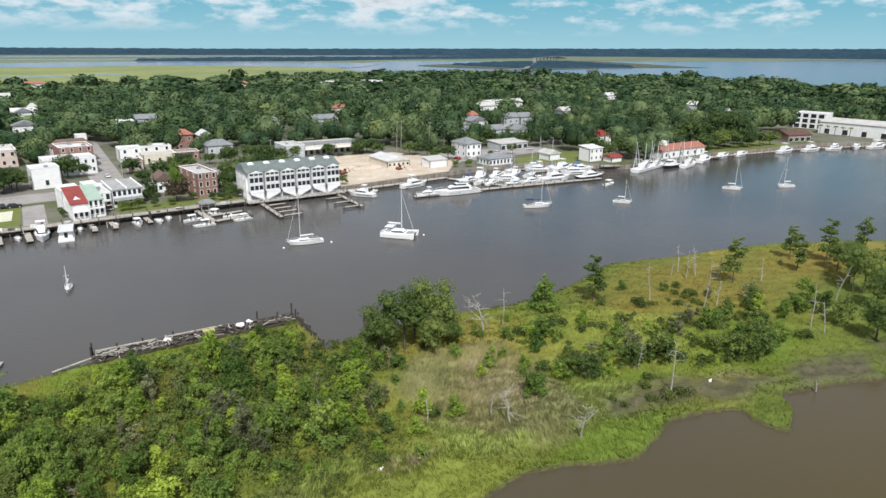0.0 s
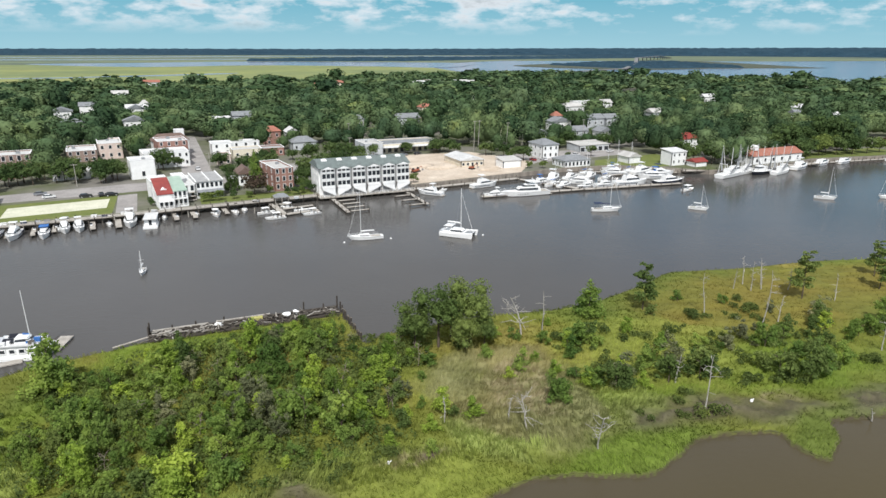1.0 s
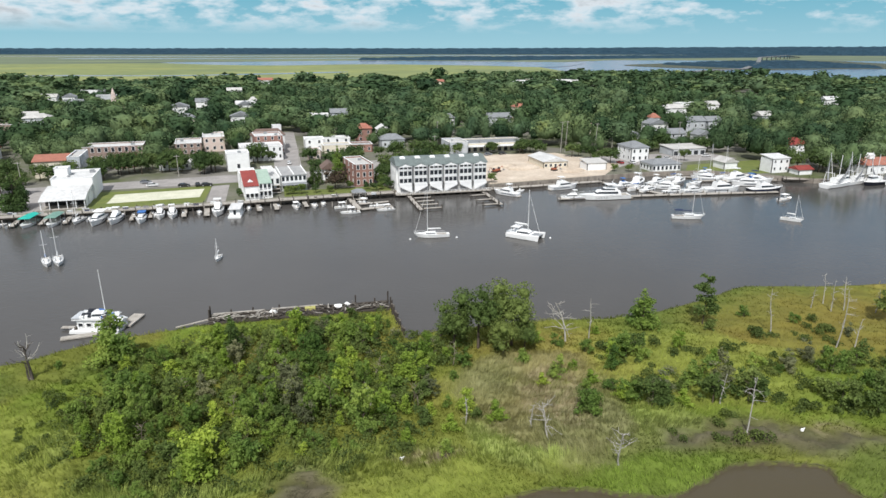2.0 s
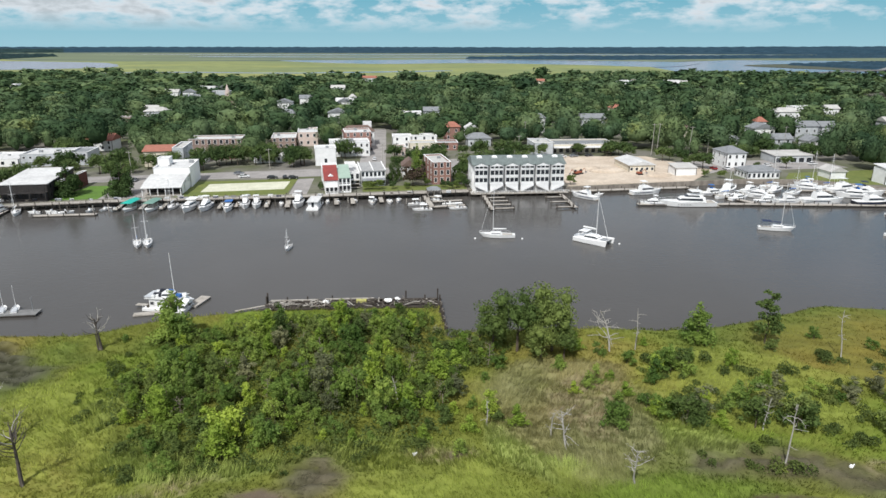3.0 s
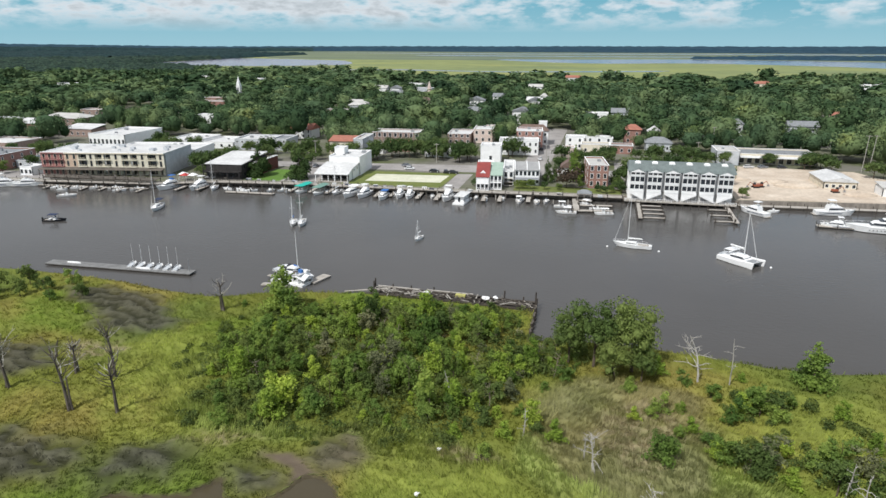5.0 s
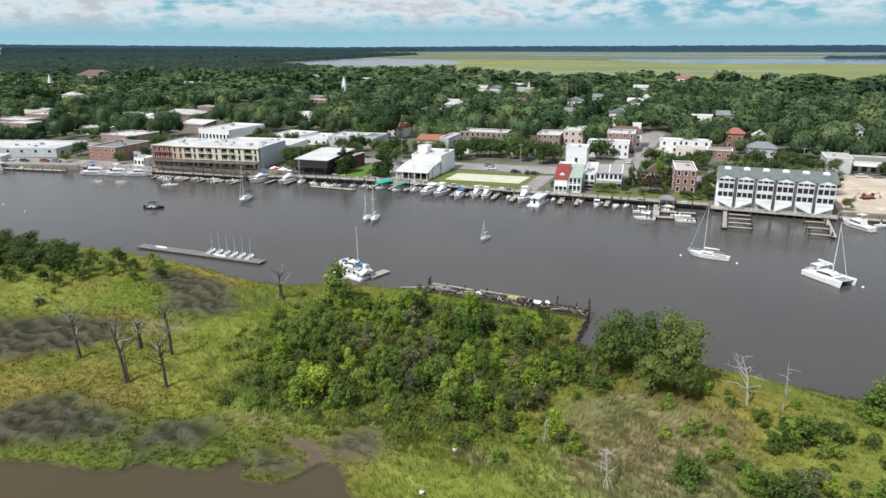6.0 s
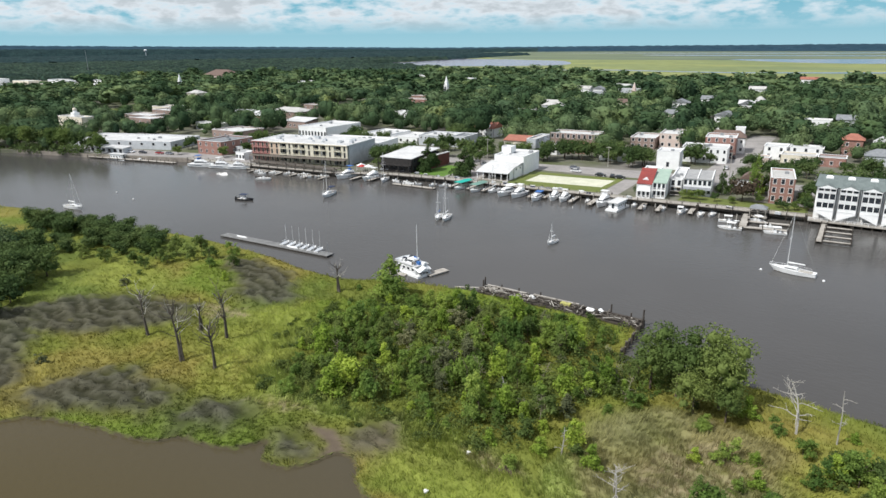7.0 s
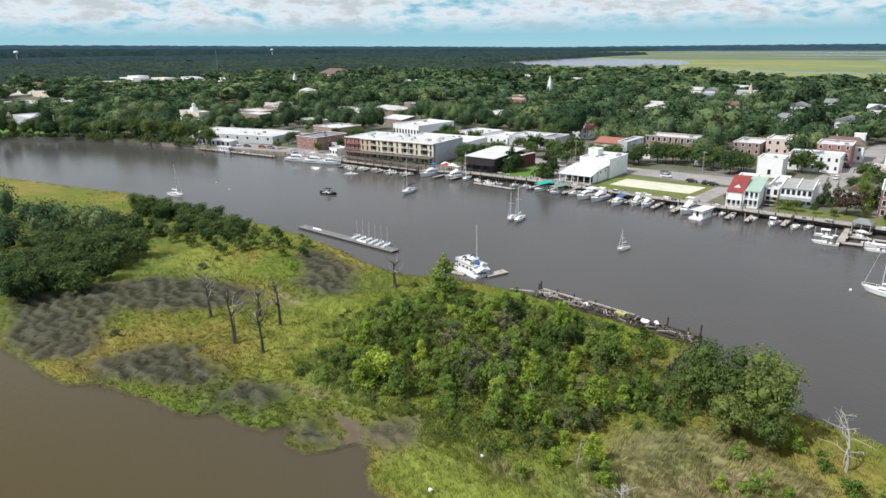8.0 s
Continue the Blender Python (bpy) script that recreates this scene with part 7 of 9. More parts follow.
HOMES_HARBOUR = [(296, 745, 34, 12, 8, WHITE, ROOF_WHITE, "flat"), (299, 416, 18, 10, 9, WHITE, ROOF_PALE, "hip"), (330, 827, 28, 14, 8, WHITE, ROOF_WHITE, "flat"), (332, 448, 24, 10, 9.5, WHITE, ROOF_WHITE, "flat"), (338, 364, 12, 9, 8, GREY, ROOF_PALE, "gable_x"), (352, 440, 10, 8, 8.5, WHITE, ROOF_PALE, "gable_x"),
    (370, 860, 26, 12, 8, CREAM, ROOF_WHITE, "flat"), (384, 780, 22, 12, 8, WHITE, ROOF_WHITE, "flat"), (400, 828, 30, 14, 8, WHITE, ROOF_WHITE, "flat"), (427, 318, 10, 8, 8, WHITE, GREYROOF, "gable_x"), (438, 296, 8, 7, 8, WHITE, ROOF_WHITE, "hip"), (466, 346, 10, 8, 8.5, WHITE, ROOF_WHITE, "gable_y"),
    (476, 452, 14, 9, 9, WHITE, ROOF_WHITE, "gable_x"), (500, 358, 10, 8, 8.5, WHITE, ROOF_WHITE, "gable_x"), (560, 330, 16, 10, 9, WHITE, ROOF_WHITE, "flat")]
HOMES = HOMES_OUTSKIRTS + HOMES_WEST + HOMES_OLD_TOWN + HOMES_MIDDLE + HOMES_EAST + HOMES_HARBOUR
patch("parking_lot", [(-760, 190), (-600, 150), (-590, 225), (-740, 300)], CONCRETE, "pale open parking lot at the edge of town")
patch("parking_lot", [(-1060, 270), (-860, 250), (-860, 300), (-1040, 335)], CONCRETE, "pale open parking lot further out")
patch("west_lawn", [(-560, 60), (-452, 108), (-412, 130), (-400, 160), (-470, 150), (-600, 90)], LAWN, "mown green river bank at the western edge")
patch("store_lot", [(-1130, 460), (-1000, 400), (-820, 430), (-790, 560), (-860, 600), (-1100, 560)], CONCRETE, "pale parking ground of the roadside stores")
CLEAR.extend([(-1100, -790, 395, 590), (-770, -590, 140, 260), (-1060, -860, 240, 315)])
for i, (x, y, w, d, h, wall, roof, kind) in enumerate(HOMES):
    cols = max(2, int(w / 3.4))
    word = {"flat": "flat-roofed building", "hip": "hip-roofed house", "gable_x": "gabled house", "gable_y": "gable-fronted house"}[kind]
    building("building" if kind == "flat" else "house", "pale %s showing between the town trees" % word if wall in (WHITE, CREAM, GREY) else "warm-coloured %s showing between the town trees" % word, "building" if kind == "flat" else "house",
             x, x + w, y, y + d, GROUND_Z + h, wall, roof, kind, {"s": (min(cols, 2), 1, 1.3, 1.6, 1.4) if x < -400 or y > 480 else (min(cols, 3), 2, 1.1, 1.5, 1.0)}, rise=2.6, clear=30.0 if x < -400 or y > 740 else 5.0)
    if x < -400:
        OPEN_SPOTS.append((x + w + 20, y - 12, 30))
    # low gardens on the river side of each house
    ux, uy = 45 - x - w / 2, 20 - y - d / 2
    far = math.hypot(ux, uy)
    for k in range(int(min(60, far * 0.09) / 6)):
        LOW_SPOTS.append((x + w / 2 + ux / far * (d / 2 + 6 * k), y + d / 2 + uy / far * (d / 2 + 6 * k), w * 0.32 + 2.5))


# ---- boats ----
def hull_sections(L, B, H, draft=0.35, full=0.5, stern=0.85, rake=0.12, n=9):
    out = []
    for i in range(n):
        u = i / (n - 1)
        k = max(0.0, (u - full) / (1 - full))
        b = B / 2 * (stern + (1 - stern) * min(1, u / 0.35)) * max(0.03, 1 - k ** 2.3)
        z = H * (0.92 + 0.32 * u * u)
        x = -L / 2 + L * u
        xf = x - rake * L * k * k * 0.6
        out.append([(x, -b, z), (xf, -b * 0.86, 0.12 * H), (xf, 0, -draft), (xf, b * 0.86, 0.12 * H), (x, b, z)])
    return out


def hull_parts(e, L, B, H, mat, deck=GELCOAT, **kw):
    s = hull_sections(L, B, H, **kw)
    part("hull", Geo().loft(s), mat, e)
    d = Geo()
    vs, n = [], len(s)
    for q in s:
        vs += [(q[0][0], q[0][1] * 0.97, q[0][2] - 0.06), (q[4][0], q[4][1] * 0.97, q[4][2] - 0.06)]
    d.add(vs, [(2 * i, 2 * i + 2, 2 * i + 3, 2 * i + 1) for i in range(n - 1)])
    for q0, q1 in zip(s, s[1:]):
        for k in (0, 4):
            d.tube(q0[k], q1[k], 0.05, 0.05, 4)
    part("deck", d, deck, e)
    return s


def cabin(x0, x1, w0, w1, z0, z1, rake_f=0.5, rake_b=0.15):
    """A cabin block with raked ends: x0 aft, x1 forward."""
    a, b = w0 / 2, w1 / 2
    vs = [(x0, -a, z0), (x1, -b, z0), (x1, b, z0), (x0, a, z0), (x0 + rake_b, -a * .88, z1), (x1 - rake_f, -b * .84, z1), (x1 - rake_f, b * .84, z1), (x0 + rake_b, a * .88, z1)]
    return Geo().add(vs, [(0, 3, 2, 1), (4, 5, 6, 7), (0, 1, 5, 4), (1, 2, 6, 5), (2, 3, 7, 6), (3, 0, 4, 7)])


def rail_part(e, s, h=0.6, a=0.45):
    g = Geo()
    pts = [[], []]
    for q in s:
        if q[0][0] > s[0][0][0] + (s[-1][0][0] - s[0][0][0]) * a:
            for j, k in ((0, 0), (1, 4)):
                p = Vector(q[k])
                pts[j].append(p + Vector((0, 0, h)))
                g.tube(p, p + Vector((0, 0, h)), 0.03, 0.03, 4)
    for row in pts:
        for p, q in zip(row, row[1:]):
            g.tube(p, q, 0.03, 0.03, 4)
    part("rail", g, ALU, e)


def cruiser(m, L=10.0, label="white motor cruiser with a dark cabin window band", canvas=None, fly=True, hull=GELCOAT, name="motor_cruiser", group=""):
    L *= 1.04
    B, H = L * 0.32, L * 0.105 + 0.25
    e = thing(name, label, "boat", m, group)
    s = hull_parts(e, L, B, H, hull)
    for side in (-1, 1):
        part("stripe", Geo().box(-L * .46, L * .12, side * B / 2 - 0.03, side * B / 2 + 0.03, H * .62, H * .72), NAVY, e)
    z = H * 1.0
    part("cabin", cabin(-L * .22, L * .28, B * .82, B * .5, z - 0.05, z + L * .10, L * .13), GELCOAT, e)
    part("cabin_window", cabin(-L * .205, L * .242, B * .83, B * .56, z + L * .035, z + L * .078, L * .075), GLASS, e)
    part("foredeck_hatch", Geo().box(L * .30, L * .37, -0.3, 0.3, H * 1.06, H * 1.13), GLASS, e)
    if fly:
        part("flybridge", cabin(-L * .2, L * .10, B * .74, B * .5, z + L * .10, z + L * .145, L * .05), GELCOAT, e)
        part("fly_seat", Geo().box(-L * .13, -L * .07, -B * .24, B * .24, z + L * .145, z + L * .19), canvas or WHITE, e)
        part("bimini", Geo().box(-L * .2, -L * .02, -B * .33, B * .33, z + L * .275, z + L * .285).tube((-L * .18, -B * .3, z + L * .14), (-L * .18, -B * .3, z + L * .275), 0.03).tube((-L * .18, B * .3, z + L * .14), (-L * .18, B * .3, z + L * .275), 0.03)
             .tube((-L * .04, -B * .3, z + L * .14), (-L * .04, -B * .3, z + L * .275), 0.03).tube((-L * .04, B * .3, z + L * .14), (-L * .04, B * .3, z + L * .275), 0.03), canvas or GELCOAT, e)
    elif canvas:
        part("canopy", Geo().box(-L * .44, -L * .1, -B * .42, B * .42, z + L * .14, z + L * .155).tube((-L * .42, -B * .38, z * .9), (-L * .42, -B * .38, z + L * .14), 0.03).tube((-L * .42, B * .38, z * .9), (-L * .42, B * .38, z + L * .14), 0.03), canvas, e)
    part("cockpit_sole", Geo().box(-L * .46, -L * .24, -B * .36, B * .36, H * .84, H * .86), DECKING, e)
    part("swim_platform", Geo().box(-L * .56, -L * .5, -B * .38, B * .38, 0.15, 0.25), DECKING, e)
    rail_part(e, s)
    return e


def yacht(m, L=21.5):
    e = thing("motor_yacht", "large white motor yacht with long dark windows at the marina dock", "yacht", m)
    B, H = 5.2, 1.75
    s = hull_parts(e, L, B, H, GELCOAT, full=0.55)
    part("main_cabin", cabin(-L * .3, L * .2, B * .86, B * .55, H, H + 1.7, L * .09, 0.4), GELCOAT, e)
    part("cabin_window", cabin(-L * .24, L * .175, B * .87, B * .6, H + 0.6, H + 1.3, L * .05, 0.1), GLASS, e)
    part("upper_cabin", cabin(-L * .24, L * .06, B * .74, B * .5, H + 1.7, H + 2.6, L * .07, 0.3), GELCOAT, e)
    part("windscreen", cabin(-L * .18, L * .056, B * .745, B * .52, H + 1.95, H + 2.4, L * .04, 0.1), GLASS, e)
    part("hardtop", Geo().box(-L * .23, -L * .03, -B * .34, B * .34, H + 3.7, H + 3.85), GELCOAT, e)
    part("arch", Geo().tube((-L * .2, -B * .32, H + 2.5), (-L * .17, -B * .3, H + 3.8), 0.14).tube((-L * .2, B * .32, H + 2.5), (-L * .17, B * .3, H + 3.8), 0.14).tube((-L * .05, -B * .3, H + 2.5), (-L * .06, -B * .3, H + 3.8), 0.06).tube((-L * .05, B * .3, H + 2.5), (-L * .06, B * .3, H + 3.8), 0.06), GELCOAT, e)
    part("radar_mast", Geo().tube((-L * .15, 0, H + 3.8), (-L * .17, 0, H + 5.4), 0.09, 0.05).box(-L * .165, -L * .15, -0.6, 0.6, H + 4.5, H + 4.62), ALU, e)
    for i in range(5):
        for sgn in (-1, 1):
            x = L * (-.02 + .05 * i)
            part("porthole", Geo().box(x, x + 0.32, sgn * (B / 2 + 0.0) - 0.04, sgn * (B / 2) + 0.04, H * .56, H * .66), GLASS, e)
    part("aft_deck", Geo().box(-L * .47, -L * .31, -B * .38, B * .38, H * .9, H * .93), DECKING, e)
    part("swim_platform", Geo().box(-L * .545, -L * .5, -B * .4, B * .4, 0.3, 0.45), DECKING, e)
    rail_part(e, s, 0.8, 0.4)


def skiff(m, L=5.5, label="small white open skiff with outboard motor", mat=GELCOAT, group="", top=None):
    e = thing("skiff", label, "boat", m, group)
    B, H = L * .36, 0.62
    s = hull_sections(L, B, H)
    part("hull", Geo().loft(s), mat, e)
    part("sole", Geo().box(-L * .45, L * .18, -B * .36, B * .36, H * .55, H * .6).box(L * .18, L * .32, -B * .2, B * .2, H * .55, H * .6), DECKING, e)
    part("console", cabin(-L * .08, L * .06, 0.9, 0.7, H * .6, H + 0.75, 0.2), GELCOAT, e)
    part("windshield", Geo().add([(L * .05, -.35, H + .7), (L * .05, .35, H + .7), (L * .01, .3, H + 1.1), (L * .01, -.3, H + 1.1)], [(0, 1, 2, 3)]), GLASS, e)
    part("seat", Geo().box(-L * .26, -L * .16, -B * .3, B * .3, H * .6, H + 0.15), WHITE, e)
    part("outboard", Geo().box(-L * .56, -L * .5, -0.18, 0.18, 0.5, 1.15).box(-L * .545, -L * .51, -0.08, 0.08, -0.3, 0.5), RUBBER, e)
    if top:
        g = Geo().box(-L * .25, L * .12, -B * .4, B * .4, 2.1, 2.18)
        for x in (-L * .22, L * .1):
            for y in (-B * .36, B * .36):
                g.tube((x, y, H * .9), (x, y, 2.1), 0.03, 0.03, 4)
        part("t_top", g, top, e)
    return e


def canopy_boat(m, L, top, label):
    e = thing("tour_boat", label, "boat", m, "covered tour boats")
    B, H = L * .34, 0.9
    s = hull_parts(e, L, B, H, GELCOAT)
    part("canopy", Geo().ridge(-L * .46, L * .3, -B * .5, B * .5, H + 1.95, 0.45, "x", 0.5).box(-L * .46, L * .3, -B * .5, B * .5, H + 1.85, H + 1.95), top, e)
    for x in (-L * .44, -L * .1, L * .27):
        for y in (-B * .46, B * .46):
            part("post", Geo().tube((x, y, H * .9), (x, y, H + 1.9), 0.04), ALU, e)
    for x in (-L * .35, -L * .15, L * .05):
        part("bench", Geo().box(x, x + 0.5, -B * .36, B * .36, H, H + 0.45), DECKING, e)


def sailboat(m, L=9.5, mast=11.0, label="white sailing yacht with a furled mainsail at anchor", cover=None, hull=GELCOAT, group="", bimini=None):
    e = thing("sailboat", label, "sailboat", m, group)
    B, H = L * .3, L * .07 + 0.35
    s = hull_parts(e, L, B, H, hull, draft=0.5, full=0.4, stern=0.62, rake=0.18)
    part("coachroof", cabin(-L * .12, L * .24, B * .56, B * .3, H * .95, H + L * .055, L * .06), GELCOAT, e)
    part("cabin_window", cabin(-L * .10, L * .17, B * .575, B * .4, H + L * .012, H + L * .034, L * .03), GLASS, e)
    mx = L * .12
    part("mast", Geo().tube((mx, 0, H * .9), (mx, 0, H + mast), 0.085, 0.055, 6), ALU, e)
    part("spreader", Geo().box(mx - 0.04, mx + 0.04, -B * .4, B * .4, H + mast * .55, H + mast * .55 + 0.06), ALU, e)
    part("boom", Geo().tube((mx, 0, H + 1.35), (mx - L * .38, 0, H + 1.45), 0.07), ALU, e)
    part("furled_sail", Geo().tube((mx - 0.1, 0, H + 1.5), (mx - L * .36, 0, H + 1.6), 0.2, 0.12, 7), cover or WHITE, e)
    part("furled_jib", Geo().tube((L * .47, 0, H * 1.25), (mx + 0.1, 0, H + mast * .96), 0.035, 0.02, 5), WHITE, e)
    st = Geo()
    st.tube((-L * .49, 0, H), (mx, 0, H + mast), 0.012, 0.012, 3)
    for y in (-1, 1):
        st.tube((mx - 0.2, y * B * .46, H), (mx, y * B * .38, H + mast * .55), 0.012, 0.012, 3).tube((mx, y * B * .38, H + mast * .55), (mx, 0, H + mast), 0.012, 0.012, 3)
    part("rigging", st, STEEL, e)
    part("cockpit", Geo().box(-L * .42, -L * .14, -B * .26, B * .26, H * .78, H * .98), DECKING, e)
    if bimini:
        g = Geo().box(-L * .42, -L * .16, -B * .36, B * .36, H + 1.75, H + 1.85)
        for x in (-L * .4, -L * .18):
            for y in (-B * .33, B * .33):
                g.tube((x, y, H), (x, y, H + 1.75), 0.03, 0.03, 4)
        part("bimini", g, bimini, e)
    rail_part(e, s, 0.55, 0.0)
    return e


def catamaran(m, L=11.8, mast=15.0):
    e = thing("catamaran", "white sailing catamaran with a tall mast at anchor", "catamaran", m)
    B, H = 6.4, 1.35
    for y in (-1, 1):
        s = [[(x, yy + y * (B / 2 - 0.85), z) for x, yy, z in q] for q in hull_sections(L, 1.6, H, 0.4, 0.35, 0.8, 0.05)]
        part("hull", Geo().loft(s), GELCOAT, e)
        part("hull_deck", Geo().loft([[q[0], (q[2][0], q[2][1], q[0][2] + 0.1), q[4]] for q in s]), GELCOAT, e)
    part("bridgedeck", Geo().box(-L * .44, L * .2, -B / 2 + 0.8, B / 2 - 0.8, 0.75, H), GELCOAT, e)
    part("trampoline", Geo().box(L * .2, L * .42, -B / 2 + 1.2, B / 2 - 1.2, H * .92, H * .95), STEEL, e)
    part("crossbeam", Geo().tube((L * .43, -B / 2 + 0.7, H), (L * .43, B / 2 - 0.7, H), 0.09), ALU, e)
    part("saloon", cabin(-L * .22, L * .2, B * .62, B * .44, H, H + 0.85, 1.2, 0.1), GELCOAT, e)
    part("saloon_window", cabin(-L * .2, L * .165, B * .625, B * .5, H + 0.3, H + 0.66, 0.75, 0.05), GLASS, e)
    part("hardtop", Geo().box(-L * .40, -L * .16, -B * .26, B * .26, H + 1.65, H + 1.75), GELCOAT, e)
    for x in (-L * .4, -L * .18):
        for y in (-B * .27, B * .27):
            part("post", Geo().tube((x, y * 0.9, H), (x, y * 0.9, H + 1.65), 0.04), ALU, e)
    part("mast", Geo().tube((L * .06, 0, H + 1), (L * .06, 0, H + mast), 0.13, 0.08, 6), ALU, e)
    part("boom", Geo().tube((L * .05, 0, H + 2.4), (-L * .36, 0, H + 2.6), 0.09), ALU, e)
    part("furled_sail", Geo().tube((L * .03, 0, H + 2.65), (-L * .34, 0, H + 2.8), 0.24, 0.14, 7), WHITE, e)
    part("furled_jib", Geo().tube((L * .43, 0, H + 0.1), (L * .07, 0, H + mast * .9), 0.06, 0.03, 5), WHITE, e)
    g = Geo()
    for y in (-1, 1):
        g.tube((-L * .02, y * (B / 2 - 0.4), H), (L * .06, 0, H + mast * .9), 0.025, 0.025, 3)
    part("rigging", g, STEEL, e)
    part("dinghy", Geo().loft(hull_sections(2.8, 1.3, 0.4)).add([], []), GREY, e, at=pose(-L * .5, 0, 1.0, 0, 0, 90))


def shrimper(m, L=19.0, hull=GELCOAT, label="white shrimp trawler with tall booms and nets"):
    e = thing("shrimp_trawler", label, "trawler", m, "trawlers at the fish dock")
    B, H = L * .29, 0.7 + L * .05
    s = hull_parts(e, L, B, H, hull, full=0.5, draft=0.4)
    part("wheelhouse", cabin(L * .02, L * .26, B * .6, B * .5, H, H + 2.6, 0.3), GELCOAT, e)
    part("wheelhouse_window", cabin(L * .03, L * .262, B * .605, B * .51, H + 1.5, H + 2.1, 0.25), GLASS, e)
    part("deckhouse", Geo().box(-L * .2, L * .02, -B * .26, B * .26, H, H + 1.9), GELCOAT, e)
    part("mast", Geo().tube((-L * .02, 0, H), (-L * .02, 0, H + 11), 0.16, 0.1), ALU, e)
    for y in (-1, 1):
        part("outrigger", Geo().tube((-L * .02, y * B * .4, H), (-L * .06, y * B * .8, H + 11.5), 0.12, 0.07), ALU, e)
        part("net", Geo().tube((-L * .06, y * B * .78, H + 9), (-L * .12, y * B * .66, H + 4), 0.1, 0.3, 6).tube((-L * .12, y * B * .66, H + 4), (-L * .2, y * B * .4, H + 0.8), 0.3, 0.4, 6), STEEL, e, "bundled grey trawl net")
    part("aft_gantry", Geo().tube((-L * .36, -B * .4, H), (-L * .36, -B * .3, H + 4.5), 0.12).tube((-L * .36, B * .4, H), (-L * .36, B * .3, H + 4.5), 0.12).tube((-L * .36, -B * .32, H + 4.4), (-L * .36, B * .32, H + 4.4), 0.12), ALU, e)
    g = Geo()
    for y in (-1, 1):
        g.tube((-L * .06, y * B * .8, H + 11.5), (L * .45, 0, H + 0.5), 0.03, 0.03, 3).tube((-L * .06, y * B * .8, H + 11.5), (-L * .36, y * B * .3, H + 4.5), 0.03, 0.03, 3)
    part("rigging", g, STEEL, e)
    rail_part(e, s, 0.7, 0.0)


def houseboat(m, L=11.0, W=4.2, label="white boxy houseboat with a flat roof", name="houseboat"):
    e = thing(name, label, "houseboat", m)
    part("pontoon", Geo().box(-L / 2, L / 2, -W / 2, W / 2, -0.3, 0.55), GELCOAT, e)
    g, spots = Geo(), []
    for s, sy in ((-1, -W / 2 + 0.5), (1, W / 2 - 0.5)):
        g.box(-L * .34, L * .34, min(sy, sy - s * 0.1), max(sy, sy - s * 0.1), 0.55, 2.75)
    g.box(-L * .34, -L * .33, -W / 2 + 0.6, W / 2 - 0.6, 0.55, 2.75).box(L * .33, L * .34, -W / 2 + 0.6, W / 2 - 0.6, 0.55, 2.75)
    part("wall", g, WHITE, e)
    for i in range(4):
        for s in (-1, 1):
            add_window(e, pose(-L * .26 + L * .17 * i, s * (W / 2 - 0.5 + 0.12), 1.35, 0, 0, 0 if s < 0 else 180), 0.9, 0.75)
    for x, a in ((-L * .34 - 0.12, -90), (L * .34 + 0.12, 90)):
        add_window(e, pose(x, 0, 0.8, 0, 0, a), 0.9, 1.7)
    part("roof", Geo().box(-L * .42, L * .42, -W / 2 + 0.1, W / 2 - 0.1, 2.75, 2.92), ROOF_WHITE, e)
    r = Geo()
    for x0, x1 in ((-L * .49, -L * .36), (L * .36, L * .49)):
        for y in (-W / 2 + 0.1, W / 2 - 0.1):
            r.tube((x0, y, 0.55), (x0, y, 1.5), 0.03, 0.03, 4).tube((x0, y, 1.5), (x1, y, 1.5), 0.03, 0.03, 4)
    part("rail", r, ALU, e)
    return e


def dock(x0, y0, x1, y1, w, label="weathered timber dock on piles", z=0.75, mat=DECKING, piles=True, rail=False, name="dock", group="waterfront docks"):
    """A deck from one point to another, on piles."""
    a, b = Vector((x0, y0, 0)), Vector((x1, y1, 0))
    L = (b - a).length
    e = thing(name, label, "dock", pose(x0, y0, 0, 0, 0, math.degrees(math.atan2(y1 - y0, x1 - x0))), group)
    part("deck", Geo().box(0, L, -w / 2, w / 2, z - 0.16, z), mat, e)
    part("stringer", Geo().box(0.1, L - 0.1, -w / 2 + 0.05, -w / 2 + 0.2, z - 0.42, z - 0.16).box(0.1, L - 0.1, w / 2 - 0.2, w / 2 - 0.05, z - 0.42, z - 0.16), PILE, e)
    if piles:
        n = max(1, int(L / 5.0))
        for i in range(n + 1):
            for s in (-1, 1):
                x = 0.2 + (L - 0.4) * i / n
                part("piling", Geo().tube((x, s * (w / 2 + 0.12), -1.5), (x, s * (w / 2 + 0.12), z + 0.9), 0.15, 0.13, 6), PILE, e)
    if rail:
        g = Geo()
        n = max(2, int(L / 2.4))
        for i in range(n + 1):
            x = L * i / n
            g.box(x - 0.05, x + 0.05, -w / 2 + 0.05, -w / 2 + 0.15, z, z + 1.05)
        g.box(0, L, -w / 2 + 0.05, -w / 2 + 0.15, z + 1.0, z + 1.08).box(0, L, -w / 2 + 0.07, -w / 2 + 0.13, z + 0.5, z + 0.56)
        part("railing", g, mat, e)
    return e


def at_water(x, y, heading, z=0.0):
    """A boat's pose: heading in degrees from +x, as the bow points."""
    return pose(x, y, z, 0, 0, heading)


